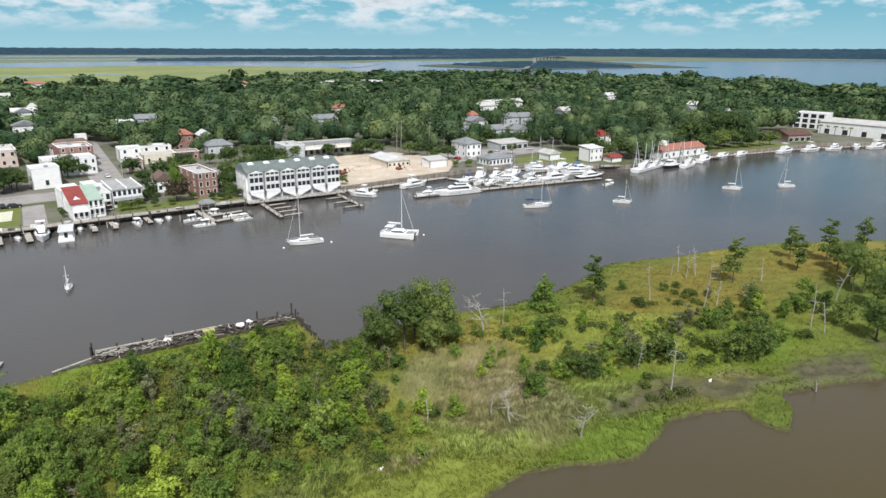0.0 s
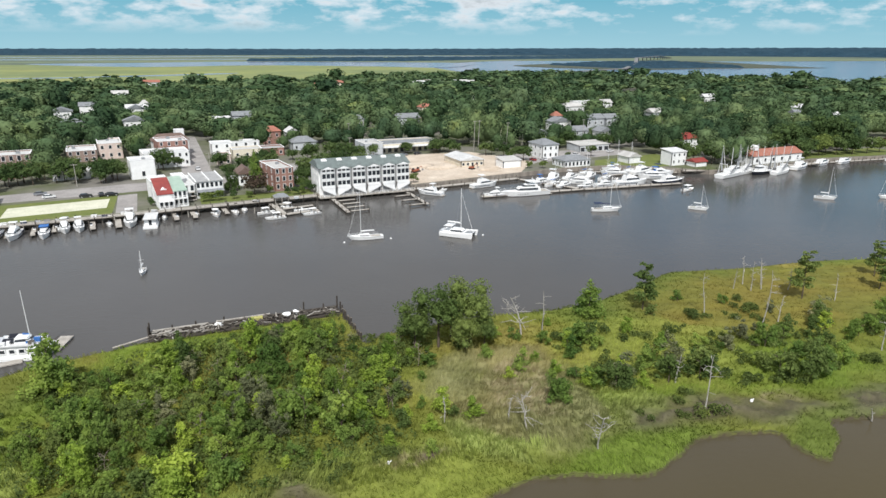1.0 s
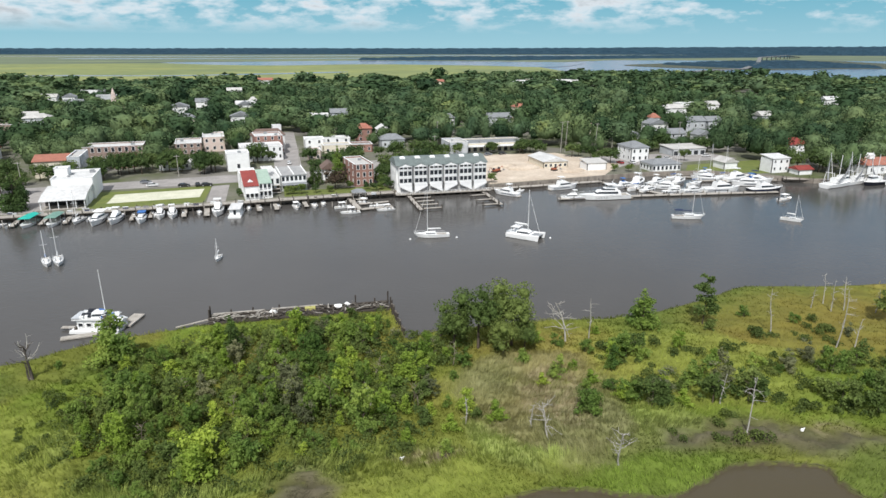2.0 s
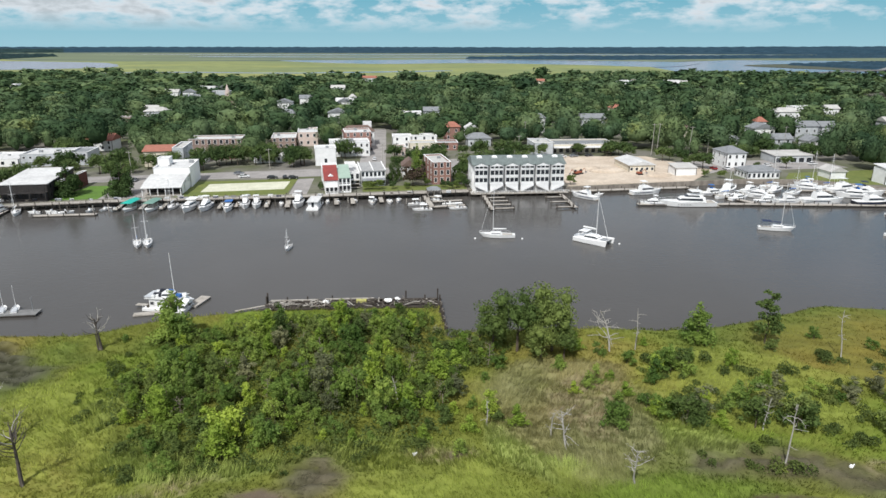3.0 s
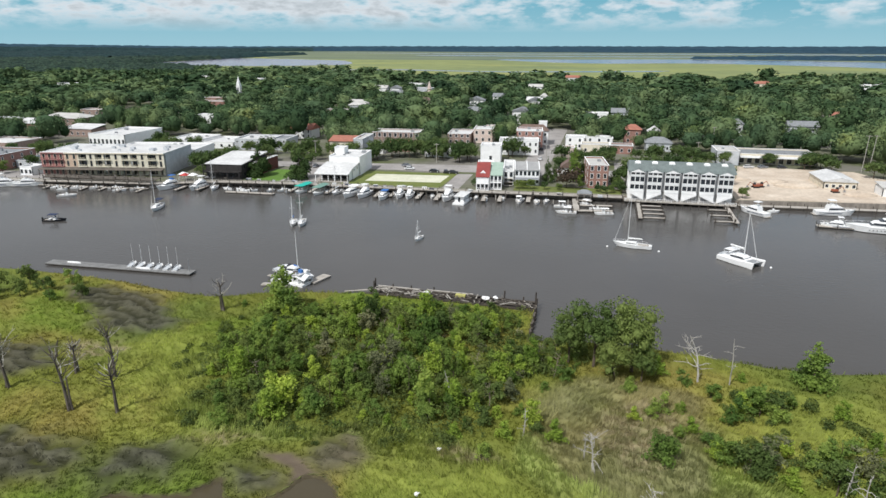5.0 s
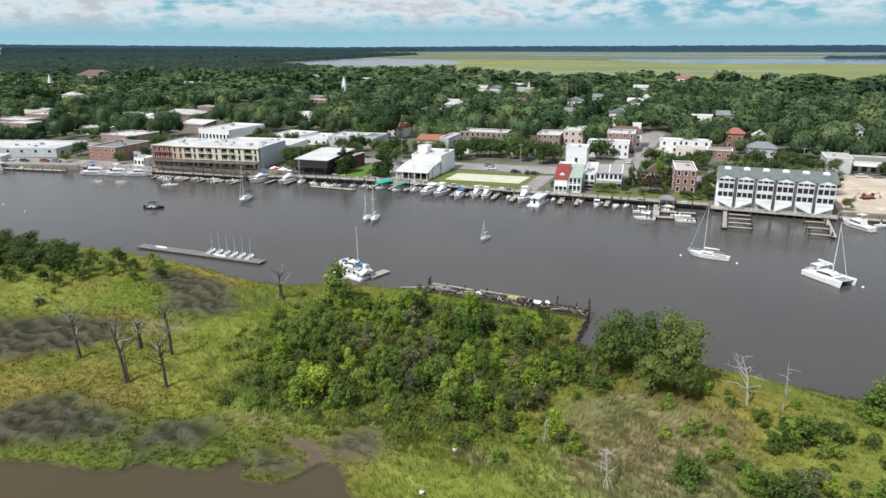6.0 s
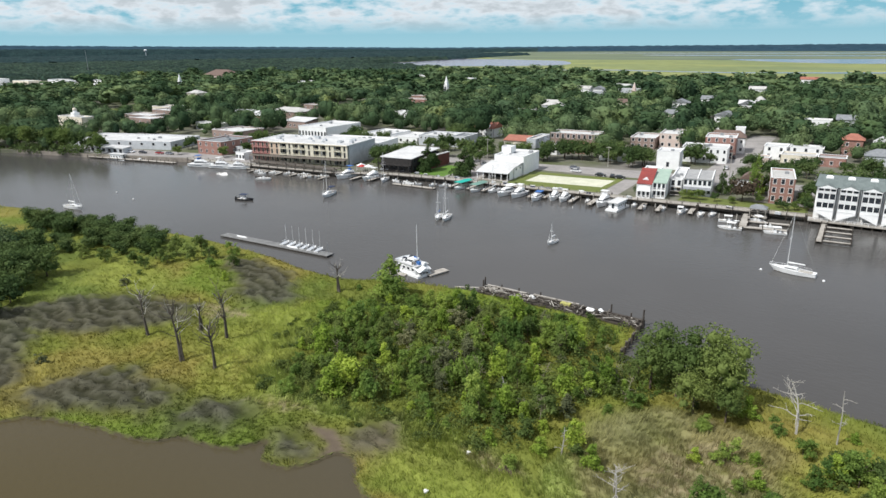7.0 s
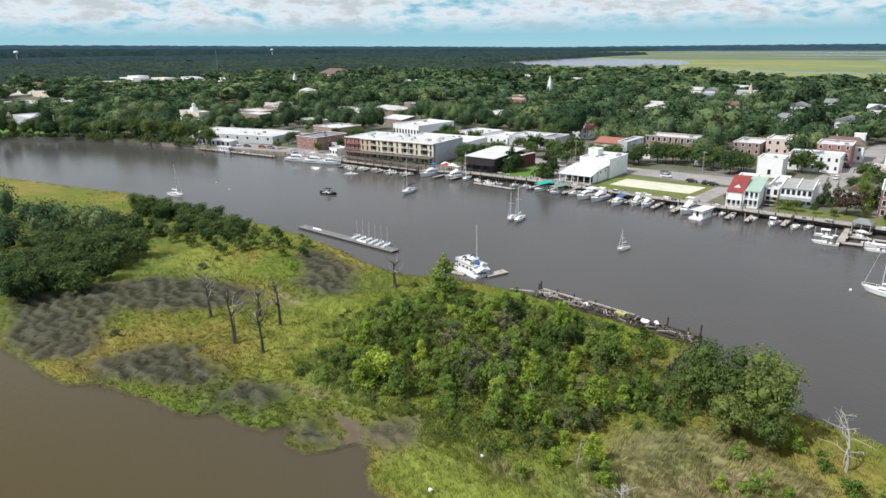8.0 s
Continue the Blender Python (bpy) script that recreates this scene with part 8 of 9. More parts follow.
# boardwalk along the quay
for (x0, y0), (x1, y1) in [((-205, 202.5), (-163, 205.5)), ((-163, 205.5), (-118, 210.5)), ((-118, 210.5), (-95, 219.5)), ((-95, 219.5), (-68, 222.7)), ((-68, 222.7), (-38, 223.8)), ((-38, 223.8), (0, 224.8)), ((0, 224.8), (30, 226.4)), ((30, 226.4), (62, 228))]:
    dock(x0, y0, x1, y1, 3.4, "weathered grey boardwalk along the quay", 2.0, DECKING, True, True, "boardwalk", "quay boardwalk")
for x, y0, y1, w in [(-62, 223, 214, 1.4), (-54, 223, 214.5, 1.4), (-47, 223.5, 214, 1.4), (-34, 224, 213, 1.4), (-27.5, 224, 213, 1.4), (-11.6, 224.4, 213.6, 1.6), (-4.4, 224.6, 213, 1.8), (12.6, 225, 215.5, 1.6), (18.4, 225.5, 216, 1.6), (28.6, 226, 217.5, 1.6),
                     (-106, 214.5, 206, 1.4), (-98, 218, 208, 1.4), (45.2, 228, 210, 2.2), (-22, 224, 215, 1.3)]:
    dock(x, y0, x + (y0 - y1) * 0.06, y1, w, "narrow finger dock on dark piles", 0.9)
dock(-86, 209.6, -66, 210.2, 2.0, "low floating dock off the lawn", 0.5)
dock(45, 209.6, 58.5, 211.4, 2.0, "low timber cross dock", 0.7)
dock(46.5, 217.4, 58.5, 219.0, 1.6, "low timber cross dock", 0.7)
dock(-168, 203.5, -118, 206.5, 1.6, "long low dock below the terraces", 0.6)
for i in range(6):
    dock(-160 + 8 * i, 204 + 0.5 * i, -159 + 8 * i, 198.5 + 0.5 * i, 1.2, "short finger dock with small boats", 0.55)
e = thing("dock_pavilion", "small open pavilion with grey roof on the dock", "pavilion", pose(48.5, 225.5, 0.9))
part("roof", Geo().ridge(-2.6, 2.6, -2.2, 2.2, 2.6, 1.1, "x", 1.6).box(-2.6, 2.6, -2.2, 2.2, 2.48, 2.6), GREYROOF, e)
part("floor", Geo().box(-2.8, 2.8, -2.4, 2.4, -0.2, 0.0), DECKING, e)
for x in (-2.3, 0, 2.3):
    for y in (-1.9, 1.9):
        part("post", Geo().box(x - 0.09, x + 0.09, y - 0.09, y + 0.09, 0, 2.48), DECKING, e)
dock(-166, 208.6, -117.5, 212.2, 5.0, "raised brown timber dining deck before the terraces", 3.3, OLDPLANK, True, True, "dining_deck", "")
rq = random.Random(61)
for i in range(26):
    x = rq.uniform(-164, -119)
    y = 208.6 + (x + 166) / 48.5 * 3.6 + rq.uniform(-1.6, 1.6)
    e = thing("deck_table", "small round table on the raised timber deck", "table", pose(x, y, 3.3), "deck tables")
    part("top", Geo().tube((0, 0, 0.7), (0, 0, 0.76), 0.55, 0.55, 10), OLDPLANK, e)
    part("leg", Geo().tube((0, 0, 0), (0, 0, 0.7), 0.06), STEEL, e)
for x, y, c in [(-108.5, 217.5, REDPAINT), (-105.5, 218.5, WHITE), (-110.5, 219.5, WHITE)]:
    e = thing("market_tent", "open-sided waterfront market tent on the quay", "tent", pose(x, y, GROUND_Z + 0.2), "market tents")
    part("canopy", Geo().ridge(-1.6, 1.6, -1.6, 1.6, 2.3, 0.9, "x", 1.5), c, e)
    for px in (-1.45, 1.45):
        for py in (-1.45, 1.45):
            part("pole", Geo().tube((px, py, 0), (px, py, 2.35), 0.05), ALU, e)
# mooring posts, gear and small craft that crowd the quay
rq = random.Random(73)
for i in range(50):
    x = -168 + 4.3 * i + rq.uniform(-1, 1)
    if -64 < x < -60 or x > 46:
        continue
    y = (206.5 + (x + 168) * 0.16) if x < -112 else 216.5 + (x + 112) * 0.03
    e = thing("mooring_post", "weathered timber mooring post standing off the quay", "post", pose(x, y + rq.uniform(-3.5, 2.5), -1.5), "quay mooring posts")
    h = rq.uniform(3.0, 4.4)
    part("post", Geo().tube((0, 0, 0), (rq.uniform(-0.1, 0.1), 0, h), 0.19, 0.16, 7), rq.choice((PILE, OLDPLANK, DECKING)), e)
for i in range(46):
    x = rq.uniform(-108, 58)
    if 8 < x < 20:
        continue
    s = rq.uniform(0.5, 1.1)
    e = thing("dock_box", "small weathered gear box on the quay boardwalk", "box", pose(x, 225.2 + rq.uniform(-1.0, 0.6) + max(0, x) * 0.03, GROUND_Z + 0.12, 0, 0, rq.uniform(-20, 20)), "quay gear")
    part("box", Geo().box(-s * 0.8, s * 0.8, -s * 0.4, s * 0.4, 0, s * 0.7), rq.choice((GELCOAT, GREY, OLDPLANK, NAVY, STEEL, DECKING)), e)
    part("lid", Geo().box(-s * 0.83, s * 0.83, -s * 0.43, s * 0.43, s * 0.7, s * 0.78), rq.choice((GELCOAT, GREY, OLDPLANK)), e)
for x, y, h in [(-88, 214.5, 170), (-70.5, 215.5, -100), (-62.5, 216, -105), (-47.2, 216.5, -100), (-40.5, 219, -90), (-33.8, 219.5, -80), (-27.2, 220, -95), (-21.4, 220.5, -90), (-11.6, 218.5, -88), (-6.6, 219.5, -80), (19.5, 221.5, -85), (35.2, 221.6, -95), (26.4, 221.8, -90), (-128, 203.2, 20), (-150.5, 199, 12)]:
    skiff(at_water(x, y, h), rq.uniform(4.2, 5.6), "small tender lying between the berths", rq.choice((GELCOAT, GREY, GELCOAT, DARKHULL)), "small boats at the docks")
# slips before the townhouses
dock(67.3, 225, 67.0, 203.5, 1.4, "pale timber slip walkway below the townhouses", 0.8)
for y in (221.5, 216, 210.5, 205):
    dock(67.6, y, 75.0, y + 0.3, 0.9, "pale timber finger of the slip", 0.8)
dock(96.8, 225, 96.4, 204, 1.4, "pale timber slip walkway below the townhouses", 0.8)
for y in (220.5, 213, 205.2):
    dock(89.8, y, 96.2, y + 0.3, 0.9, "pale timber finger of the slip", 0.8)
# marina basin
dock(101, 228.5, 150, 231.5, 2.6, "long grey marina walkway along the site", 1.1)
dock(150, 231.5, 163, 204.5, 2.2, "grey timber main pier of the marina", 0.7)
dock(120, 207.5, 163, 203.8, 2.4, "outer marina pier for large yachts", 0.7)
dock(163, 203.5, 208, 197.5, 2.4, "outer marina pier along the channel", 0.7)
dock(155, 219, 176, 217, 1.6, "inner timber finger pier of the marina", 0.6)
dock(176, 217, 168, 206, 1.6, "inner timber finger pier of the marina", 0.6)
dock(184, 236, 200, 229, 1.8, "inner marina dock by the bank", 0.6)
dock(192, 224, 210, 221, 1.6, "inner timber finger pier of the marina", 0.6)
dock(210, 230, 224, 216, 1.8, "inner marina pier by the boathouse", 0.7)
dock(226, 215, 247, 208, 3.0, "dark timber wharf beside the trawlers", 1.6)
dock(247, 208, 300, 205, 3.5, "dark timber wharf of the fish house", 1.6)
dock(300, 208, 372, 199, 2.0, "long narrow dock off the grassy point", 1.0)
dock(372, 200, 440, 178, 2.4, "grey timber dock at the boatyard", 0.9)
dock(-265, 186, -208, 196, 2.2, "low quay dock by the warehouse", 0.8)

cruiser(at_water(-111.6, 211.6, -104), 12.0, "large white sportfishing cruiser with blue cockpit cover", BLUE)
cruiser(at_water(-99.9, 213.8, -95), 11.5, "white motor cruiser with upper bridge")
sailboat(at_water(-93.6, 214.0, -72), 8.5, 11.0, "white sloop with bare mast at its berth")
for x, y, h, l in [(-80, 212, 190, 5.6), (-77.5, 213.8, 20, 5.4), (-82.5, 214.6, 170, 4.6), (-66, 217, -110, 5.5), (-140, 205, 30, 5.2), (-132, 206.2, 20, 6.0), (-147, 203, 15, 5.5), (-122.5, 206.8, 35, 6.0), (-155, 201.5, 10, 5.5), (9.6, 221.5, -90, 4.6), (13.5, 220, -80, 4.2), (25.6, 219.6, -82, 6.6), (32.0, 219.8, -86, 6.2), (41.6, 215.6, 8, 6.5), (43.0, 207.4, 182, 7.0), (55.4, 208.4, 190, 6.5), (49.8, 219.6, -46, 7.0), (53.5, 214.2, 5, 6.0), (111.5, 224.5, 20, 4.6), (202.5, 187.5, 15, 7.5), (-20.5, 218.5, -95, 4.5), (-43, 220, -100, 4.8)]:
    skiff(at_water(x, y, h), l, "small white open motorboat at the docks", GELCOAT, "small boats at the docks", WHITE if l > 6.2 else None)
canopy_boat(at_water(-57.6, 217.6, -97), 10.5, TEAL, "covered tour boat with a turquoise canopy")
canopy_boat(at_water(-50.2, 216.8, -95), 10.5, SAGE_CANVAS, "covered tour boat with a grey-green canopy")
sailboat(at_water(-43.7, 217.8, -92), 8.5, 10.0, "white sloop moored stern-to at the quay")
cruiser(at_water(-37.3, 215.8, -96), 11.5, "white cabin cruiser with a white hard canopy", WHITE, False)
cruiser(at_water(-32.0, 215.8, -95), 10.5, "white cabin cruiser with upper bridge at the quay")
cruiser(at_water(-24.0, 214.2, -88), 9.0, "white cabin cruiser with light blue cockpit canvas", BLUE, False)
cruiser(at_water(-18.9, 218.4, -84), 9.0, "white motorboat moored stern-to", None, True)
cruiser(at_water(-15.0, 218.2, -84), 9.0, "white motorboat moored stern-to with a dark screen", None, True)
cruiser(at_water(-0.5, 218.6, -91), 11.5, "white sportfishing boat with tuna tower")
houseboat(at_water(5.6, 215.6, -95), 11.0, 4.2)
cruiser(at_water(104.5, 221, 130), 10.5, "white cruiser stern-to beside the townhouses")
cruiser(at_water(130.5, 225.6, 6), 12.0, "white trawler yacht along the site walkway", None, True, name="motor_cruiser")
cruiser(at_water(125.5, 207.6, 172), 8.5, "white cruiser on the outer pier", None, True)
yacht(at_water(137.4, 205.6, 174), 20.0)
for x, y, h, l, cv, lab in [(155.3, 221.5, 4, 9.5, BLUE, "white cruiser with bright blue canvas in the marina"), (164, 226, 40, 12, None, "white sportfishing boat in the marina"), (170, 216, 150, 11, None, "white motor cruiser in the marina"),
                            (168.5, 207.5, -8, 8.5, None, "boxy white cruiser on the marina pier"), (177, 207, -6, 9, None, "white motor cruiser on the marina pier"), (188.5, 205.5, -8, 14.5, None, "long white motor yacht on the outer pier"), (206, 213, 160, 12, BLUE, "white cruiser with blue canvas in the marina"),
                            (196, 226.5, 150, 11, None, "white cruiser near the grass bank"), (209.5, 223, 10, 13, None, "white motor yacht with a dark window band"), (182.5, 224.5, 30, 9, None, "white cruiser in the inner basin"), (173, 226, 20, 9, WHITE, "white cruiser with canvas top in the inner basin"), (214.5, 217, -20, 12, NAVY, "white cruiser with navy canvas"), (202, 236.5, 165, 8, BLUE, "small white cruiser by the bank"), (161, 213, 15, 8, None, "small white cruiser in the marina")]:
    cruiser(at_water(x, y, h), l, lab, cv, True, GELCOAT, group="boats in the marina")
cruiser(at_water(204.6, 200.6, -7), 13.5, "dark-hulled white motor yacht at the pier end", None, True, DARKHULL)
for x, y, hgt in [(184, 231, 15), (200, 230, 14), (206, 228, 13), (158, 217, 9), (186, 219, 10)]:
    sailboat(at_water(x, y, 20), 9.5, hgt, "white sailing yacht berthed in the marina", BLUE, group="boats in the marina")
shrimper(at_water(242, 203.0, 14), 19, GELCOAT)
shrimper(at_water(259, 201.5, 190), 15, DARKHULL, "dark-hulled shrimp trawler with rust and tall booms")
shrimper(at_water(253, 205.0, 12), 14, GELCOAT, "white trawler with rust streaks at the fish wharf")
shrimper(at_water(269, 199.0, 15), 15, GELCOAT, "small white trawler with crowded rigging")
for x, y, h, l in [(287, 203.5, 15, 13), (306, 206.5, 12, 12), (321, 205.5, 8, 11), (352, 199.5, 0, 13), (370, 195, -8, 13), (385, 190, -12, 11), (402, 187, -160, 12), (413, 181, -10, 13), (424, 184, -18, 11), (394, 195, -160, 11), (434, 190, -18, 11)]:
    cruiser(at_water(x, y, h), l, "white workboat or cruiser along the eastern docks", None, l > 12.5, group="eastern dock boats")
cruiser(at_water(-190, 197.5, 15), 13, "white cruiser with a blue canopy by the west quay", BLUE)
cruiser(at_water(-178.5, 200, 18), 12, "white motor yacht by the west quay")
cruiser(at_water(-169.5, 202.5, 20), 11, "white motor cruiser by the west quay")
houseboat(at_water(-246.5, 190.5, 8), 12, 4.0, "long white houseboat at the warehouse quay")
skiff(at_water(-233, 194, 10), 7, "white open boat at the warehouse quay")
skiff(at_water(-140.7, 190.7, 20), 7, "small white motorboat lying off the quay")
skiff(at_water(-117.3, 159.7, 15), 7.5, "dark blue open motorboat under way on the river", DARKHULL, top=NAVY)

# boats at anchor
sailboat(at_water(63.2, 172.8, 171), 10.6, 14.0, "white sailing yacht with bow and stern rails at anchor", WHITE)
catamaran(at_water(90.4, 165.4, -47), 10.6, 13.2)
sailboat(at_water(2.8, 166.2, -100), 5.0, 5.4, "small white day-sailer on a mooring")
sailboat(at_water(-37.7, 173.8, -74), 8.2, 11.5, "white sloop rafted beside another boat")
sailboat(at_water(-40.4, 173.4, -72), 7.2, 8.5, "small white sloop rafted alongside", BLUE)
sailboat(at_water(-95.2, 181.0, -73), 10.5, 12.5, "white sailing yacht with navy canvas at anchor", NAVY, bimini=NAVY)
sailboat(at_water(150.8, 172.6, -20), 10.6, 14, "white sailing yacht with a dark cockpit cover", NAVY, bimini=NAVY)
sailboat(at_water(182.0, 161.4, -50), 6.8, 8.0, "white ketch-bowed sailboat at anchor")
sailboat(at_water(239, 155.0, -50), 7.6, 11.5, "white sailing yacht lying in the channel")
sailboat(at_water(262.3, 146.2, 160), 8.0, 11.5, "white sailing yacht lying in the channel")
sailboat(at_water(-160.7, 119.6, 5), 9.5, 11.5, "white sailing yacht moored off the marsh")
for x, y in [(56.4, 171.6), (70.2, 170.0), (97.0, 162.4), (-172, 143), (-155, 139)]:
    e = thing("mooring_buoy", "small white mooring buoy floating on the river", "buoy", pose(x, y, 0), "mooring buoys")
    part("float", Geo().blob((0, 0, 0.12), (0.32, 0.32, 0.32), 3, 0.0, 6, 9), GELCOAT, e, smooth=True)
    part("ring", Geo().tube((0, 0, 0.4), (0, 0, 0.55), 0.05), STEEL, e)

# shabby houseboat with mast by the island
e = houseboat(at_water(-17.6, 125.4, -14), 9.6, 4.4, "shabby white houseboat cluttered with gear")
part("mast", Geo().tube((1.5, 0.6, 2.9), (1.3, 0.7, 12.5), 0.09, 0.06), ALU, e)
part("boom_cover", Geo().tube((1.5, 0.6, 4.0), (0.4, 0.5, 4.2), 0.16), BLUE, e, "blue sail cover")
part("upper_cabin", cabin(-0.6, 2.2, 2.3, 1.9, 2.92, 4.0, 0.6), GELCOAT, e)
part("awning", Geo().box(-4.2, -2.2, -1.9, 1.9, 3.1, 3.2), GREY, e, "sagging grey deck awning")
part("dark_hatch", Geo().box(-1.6, -0.7, -0.9, 0.9, 2.93, 3.2), DARKHULL, e)
part("upper_window", cabin(-0.5, 2.1, 2.33, 2.0, 3.3, 3.7, 0.35), GLASS, e)
rr = random.Random(77)
for i in range(20):
    x, y = (rr.uniform(-4.4, -3.4) if i % 2 else rr.uniform(3.4, 4.4)), rr.uniform(-1.9, 1.9)
    s = rr.uniform(0.2, 0.5)
    part("crate", Geo().box(x, x + s, y, y + s * 1.4, 0.55, 0.55 + s * 1.2), rr.choice((GREY, WHITE, OLDPLANK, STEEL)), e)
for i in range(26):
    x, y, s = rr.uniform(-3.8, 3.6), rr.uniform(-1.9, 1.9), rr.uniform(0.2, 0.65)
    part("roof_clutter", Geo().box(x, x + s * rr.uniform(0.8, 2), y, y + s, 2.92, 2.92 + s * rr.uniform(0.5, 1.3)), rr.choice((GREY, WHITE, OLDPLANK, GELCOAT, WHITE, BLUE)), e)
for x, y, a in [(-2.6, -1.2, 12), (-2.4, 1.0, -8)]:
    part("solar_panel", Geo().add([(x, y, 3.3), (x + 1.6, y, 3.3), (x + 1.6, y + 0.9, 3.75), (x, y + 0.9, 3.75), (x, y, 3.25), (x + 1.6, y, 3.25), (x + 1.6, y + 0.9, 3.7), (x, y + 0.9, 3.7)], [(0, 1, 2, 3), (7, 6, 5, 4), (0, 4, 5, 1), (1, 5, 6, 2), (2, 6, 7, 3), (3, 7, 4, 0)]), DARKHULL, e, "dark tilted solar panel")
part("tarp", Geo().add([(2.9, -2.3, 2.5), (5.2, -2.1, 1.6), (5.2, 2.0, 1.7), (2.9, 2.2, 2.6), (2.9, 0, 3.2), (5.2, 0, 2.4)], [(0, 1, 5, 4), (4, 5, 2, 3), (0, 4, 3), (1, 2, 5), (0, 3, 2, 1)]), WHITE, e, "white tarpaulin over the stern deck")
part("gangplank", Geo().box(-7.4, -4.7, -0.5, 0.5, 0.4, 0.55), DECKING, e)
e = thing("raft", "pale floating work raft tied to the houseboat", "raft", at_water(-11.8, 128.0, 72))
part("deck", Geo().box(-3, 3, -1.2, 1.2, 0.15, 0.45), DECKING, e)
for y in (-0.8, 0.8):
    part("float", Geo().tube((-2.9, y, 0.05), (2.9, y, 0.05), 0.3, 0.3, 8), RUBBER, e)
e = thing("raft", "low grey work float beside the houseboat", "raft", at_water(-20.5, 122.2, 8))
part("deck", Geo().box(-3.2, 3.2, -0.8, 0.8, 0.1, 0.35), DECKING, e)

# long floating dock with a row of dinghies
dx0, dy0, dx1, dy1 = -85.5, 123.5, -44.0, 124.6
dock(dx0, dy0, dx1, dy1, 3.0, "long grey floating dock lying off the marsh", 0.55, FLOATDOCK, False, False, "floating_dock", "")
for i in range(6):
    e = thing("sailing_dinghy", "white sailing dinghy with bare mast on the dock", "dinghy", pose(-62.5 + 2.6 * i, 126.2, 0.3, 0, 0, 105), "row of dinghies")
    part("hull", Geo().loft(hull_sections(4.2, 1.6, 0.5)), GELCOAT, e)
    part("deck", Geo().box(-1.9, 0.9, -0.55, 0.55, 0.42, 0.5), GREY, e)
    part("mast", Geo().tube((0.7, 0, 0.4), (0.7, 0, 5.6), 0.05, 0.035, 5), ALU, e)
    part("boom", Geo().tube((0.7, 0, 1.2), (-1.5, 0, 1.3), 0.05, 0.05, 5), ALU, e)
for x, y, a in [(-57.5, 124.0, 2), (-78, 123.9, 3)]:
    e = thing("kayak", "pale upturned kayak lying on the floating dock", "kayak", pose(x, y, 0.56, 180, 0, a) @ pose(0, 0, -0.35))
    part("hull", Geo().loft(hull_sections(4.0, 0.75, 0.32, 0.05, 0.5, 0.3)), GELCOAT, e)
e = thing("dock_post", "slim steel post at the end of the floating dock", "post", pose(-45.5, 125.4, -1))
part("pole", Geo().tube((0, 0, 0), (0, 0, 4.6), 0.09), STEEL, e)

# derelict barge aground on the marsh edge, heaped with driftwood
e = thing("derelict_barge", "rotting timber barge aground, heaped with driftwood and scrap", "barge", pose(22.9, 122.3, 0, 0, 0, -2.0))
part("hull", Geo().box(-19.0, 18.2, -2.1, 1.8, -0.8, 0.75).box(-19.0, 18.2, 1.4, 1.8, 0.75, 1.15), PILE, e)
part("gunwale", Geo().box(-18.5, -8, 1.5, 1.9, 1.15, 1.35).box(-6.5, 4, 1.5, 1.9, 1.25, 1.45), DECKING, e, "pale weathered gunwale plank")
rr = random.Random(31)
for i in range(280):
    x, y = rr.uniform(-18.6, 17.6), rr.uniform(-1.9, 1.4)
    L, a = rr.uniform(0.5, 2.8), rr.uniform(0, 180)
    z = 0.75 + rr.uniform(0.05, 0.75)
    pale = x < -6 and rr.random() < 0.5 or rr.random() < 0.16
    g = Geo().box(-L / 2, L / 2, -0.09, 0.09, -0.05, 0.05)
    part("plank", g, rr.choice((DEADWOOD, DECKING)) if pale else rr.choice((OLDPLANK, PILE, OLDPLANK)), e, at=pose(x, y, z, rr.uniform(-12, 12), rr.uniform(-14, 14), a))
part("beam", Geo().tube((-25.5, -1.6, 0.3), (-15, 0.2, 1.5), 0.2, 0.16), DECKING, e, "long pale beam jutting over the water")
part("beam", Geo().tube((-24, -2.6, 0.1), (-17, -1.2, 1.2), 0.16, 0.14), OLDPLANK, e)
part("skip", Geo().box(0.2, 2.4, 0.4, 1.5, 0.8, 1.35), YELLOW, e, "faded yellow-green metal box")
part("tarpaulin", Geo().blob((7.2, 0.2, 1.4), (0.8, 0.6, 0.45), 4, 0.5, 5, 9), WHITE, e, "crumpled white tarpaulin heap")
part("tarpaulin", Geo().blob((9.3, 0.9, 1.3), (0.6, 0.5, 0.5), 9, 0.4, 5, 8), GELCOAT, e, "crumpled white tarpaulin heap")
part("tarpaulin", Geo().blob((-6.2, 0.2, 1.2), (0.8, 0.5, 0.5), 5, 0.35, 5, 8), GELCOAT, e, "white scrap heap")
for x, y, h in [(-19.1, 1.4, 3.2), (-19.3, 0.9, 2.6), (-15.0, 1.9, 1.9), (-10.6, 1.9, 2.0), (-5.2, 1.9, 2.1), (11.0, 1.9, 2.9), (15.2, 1.9, 1.9), (18.0, 1.0, 3.6), (18.4, -0.3, 2.7), (18.5, -1.6, 2.4)]:
    part("post", Geo().tube((x, y, -1), (x + 0.1, y, h), 0.2, 0.16, 7), PILE, e)
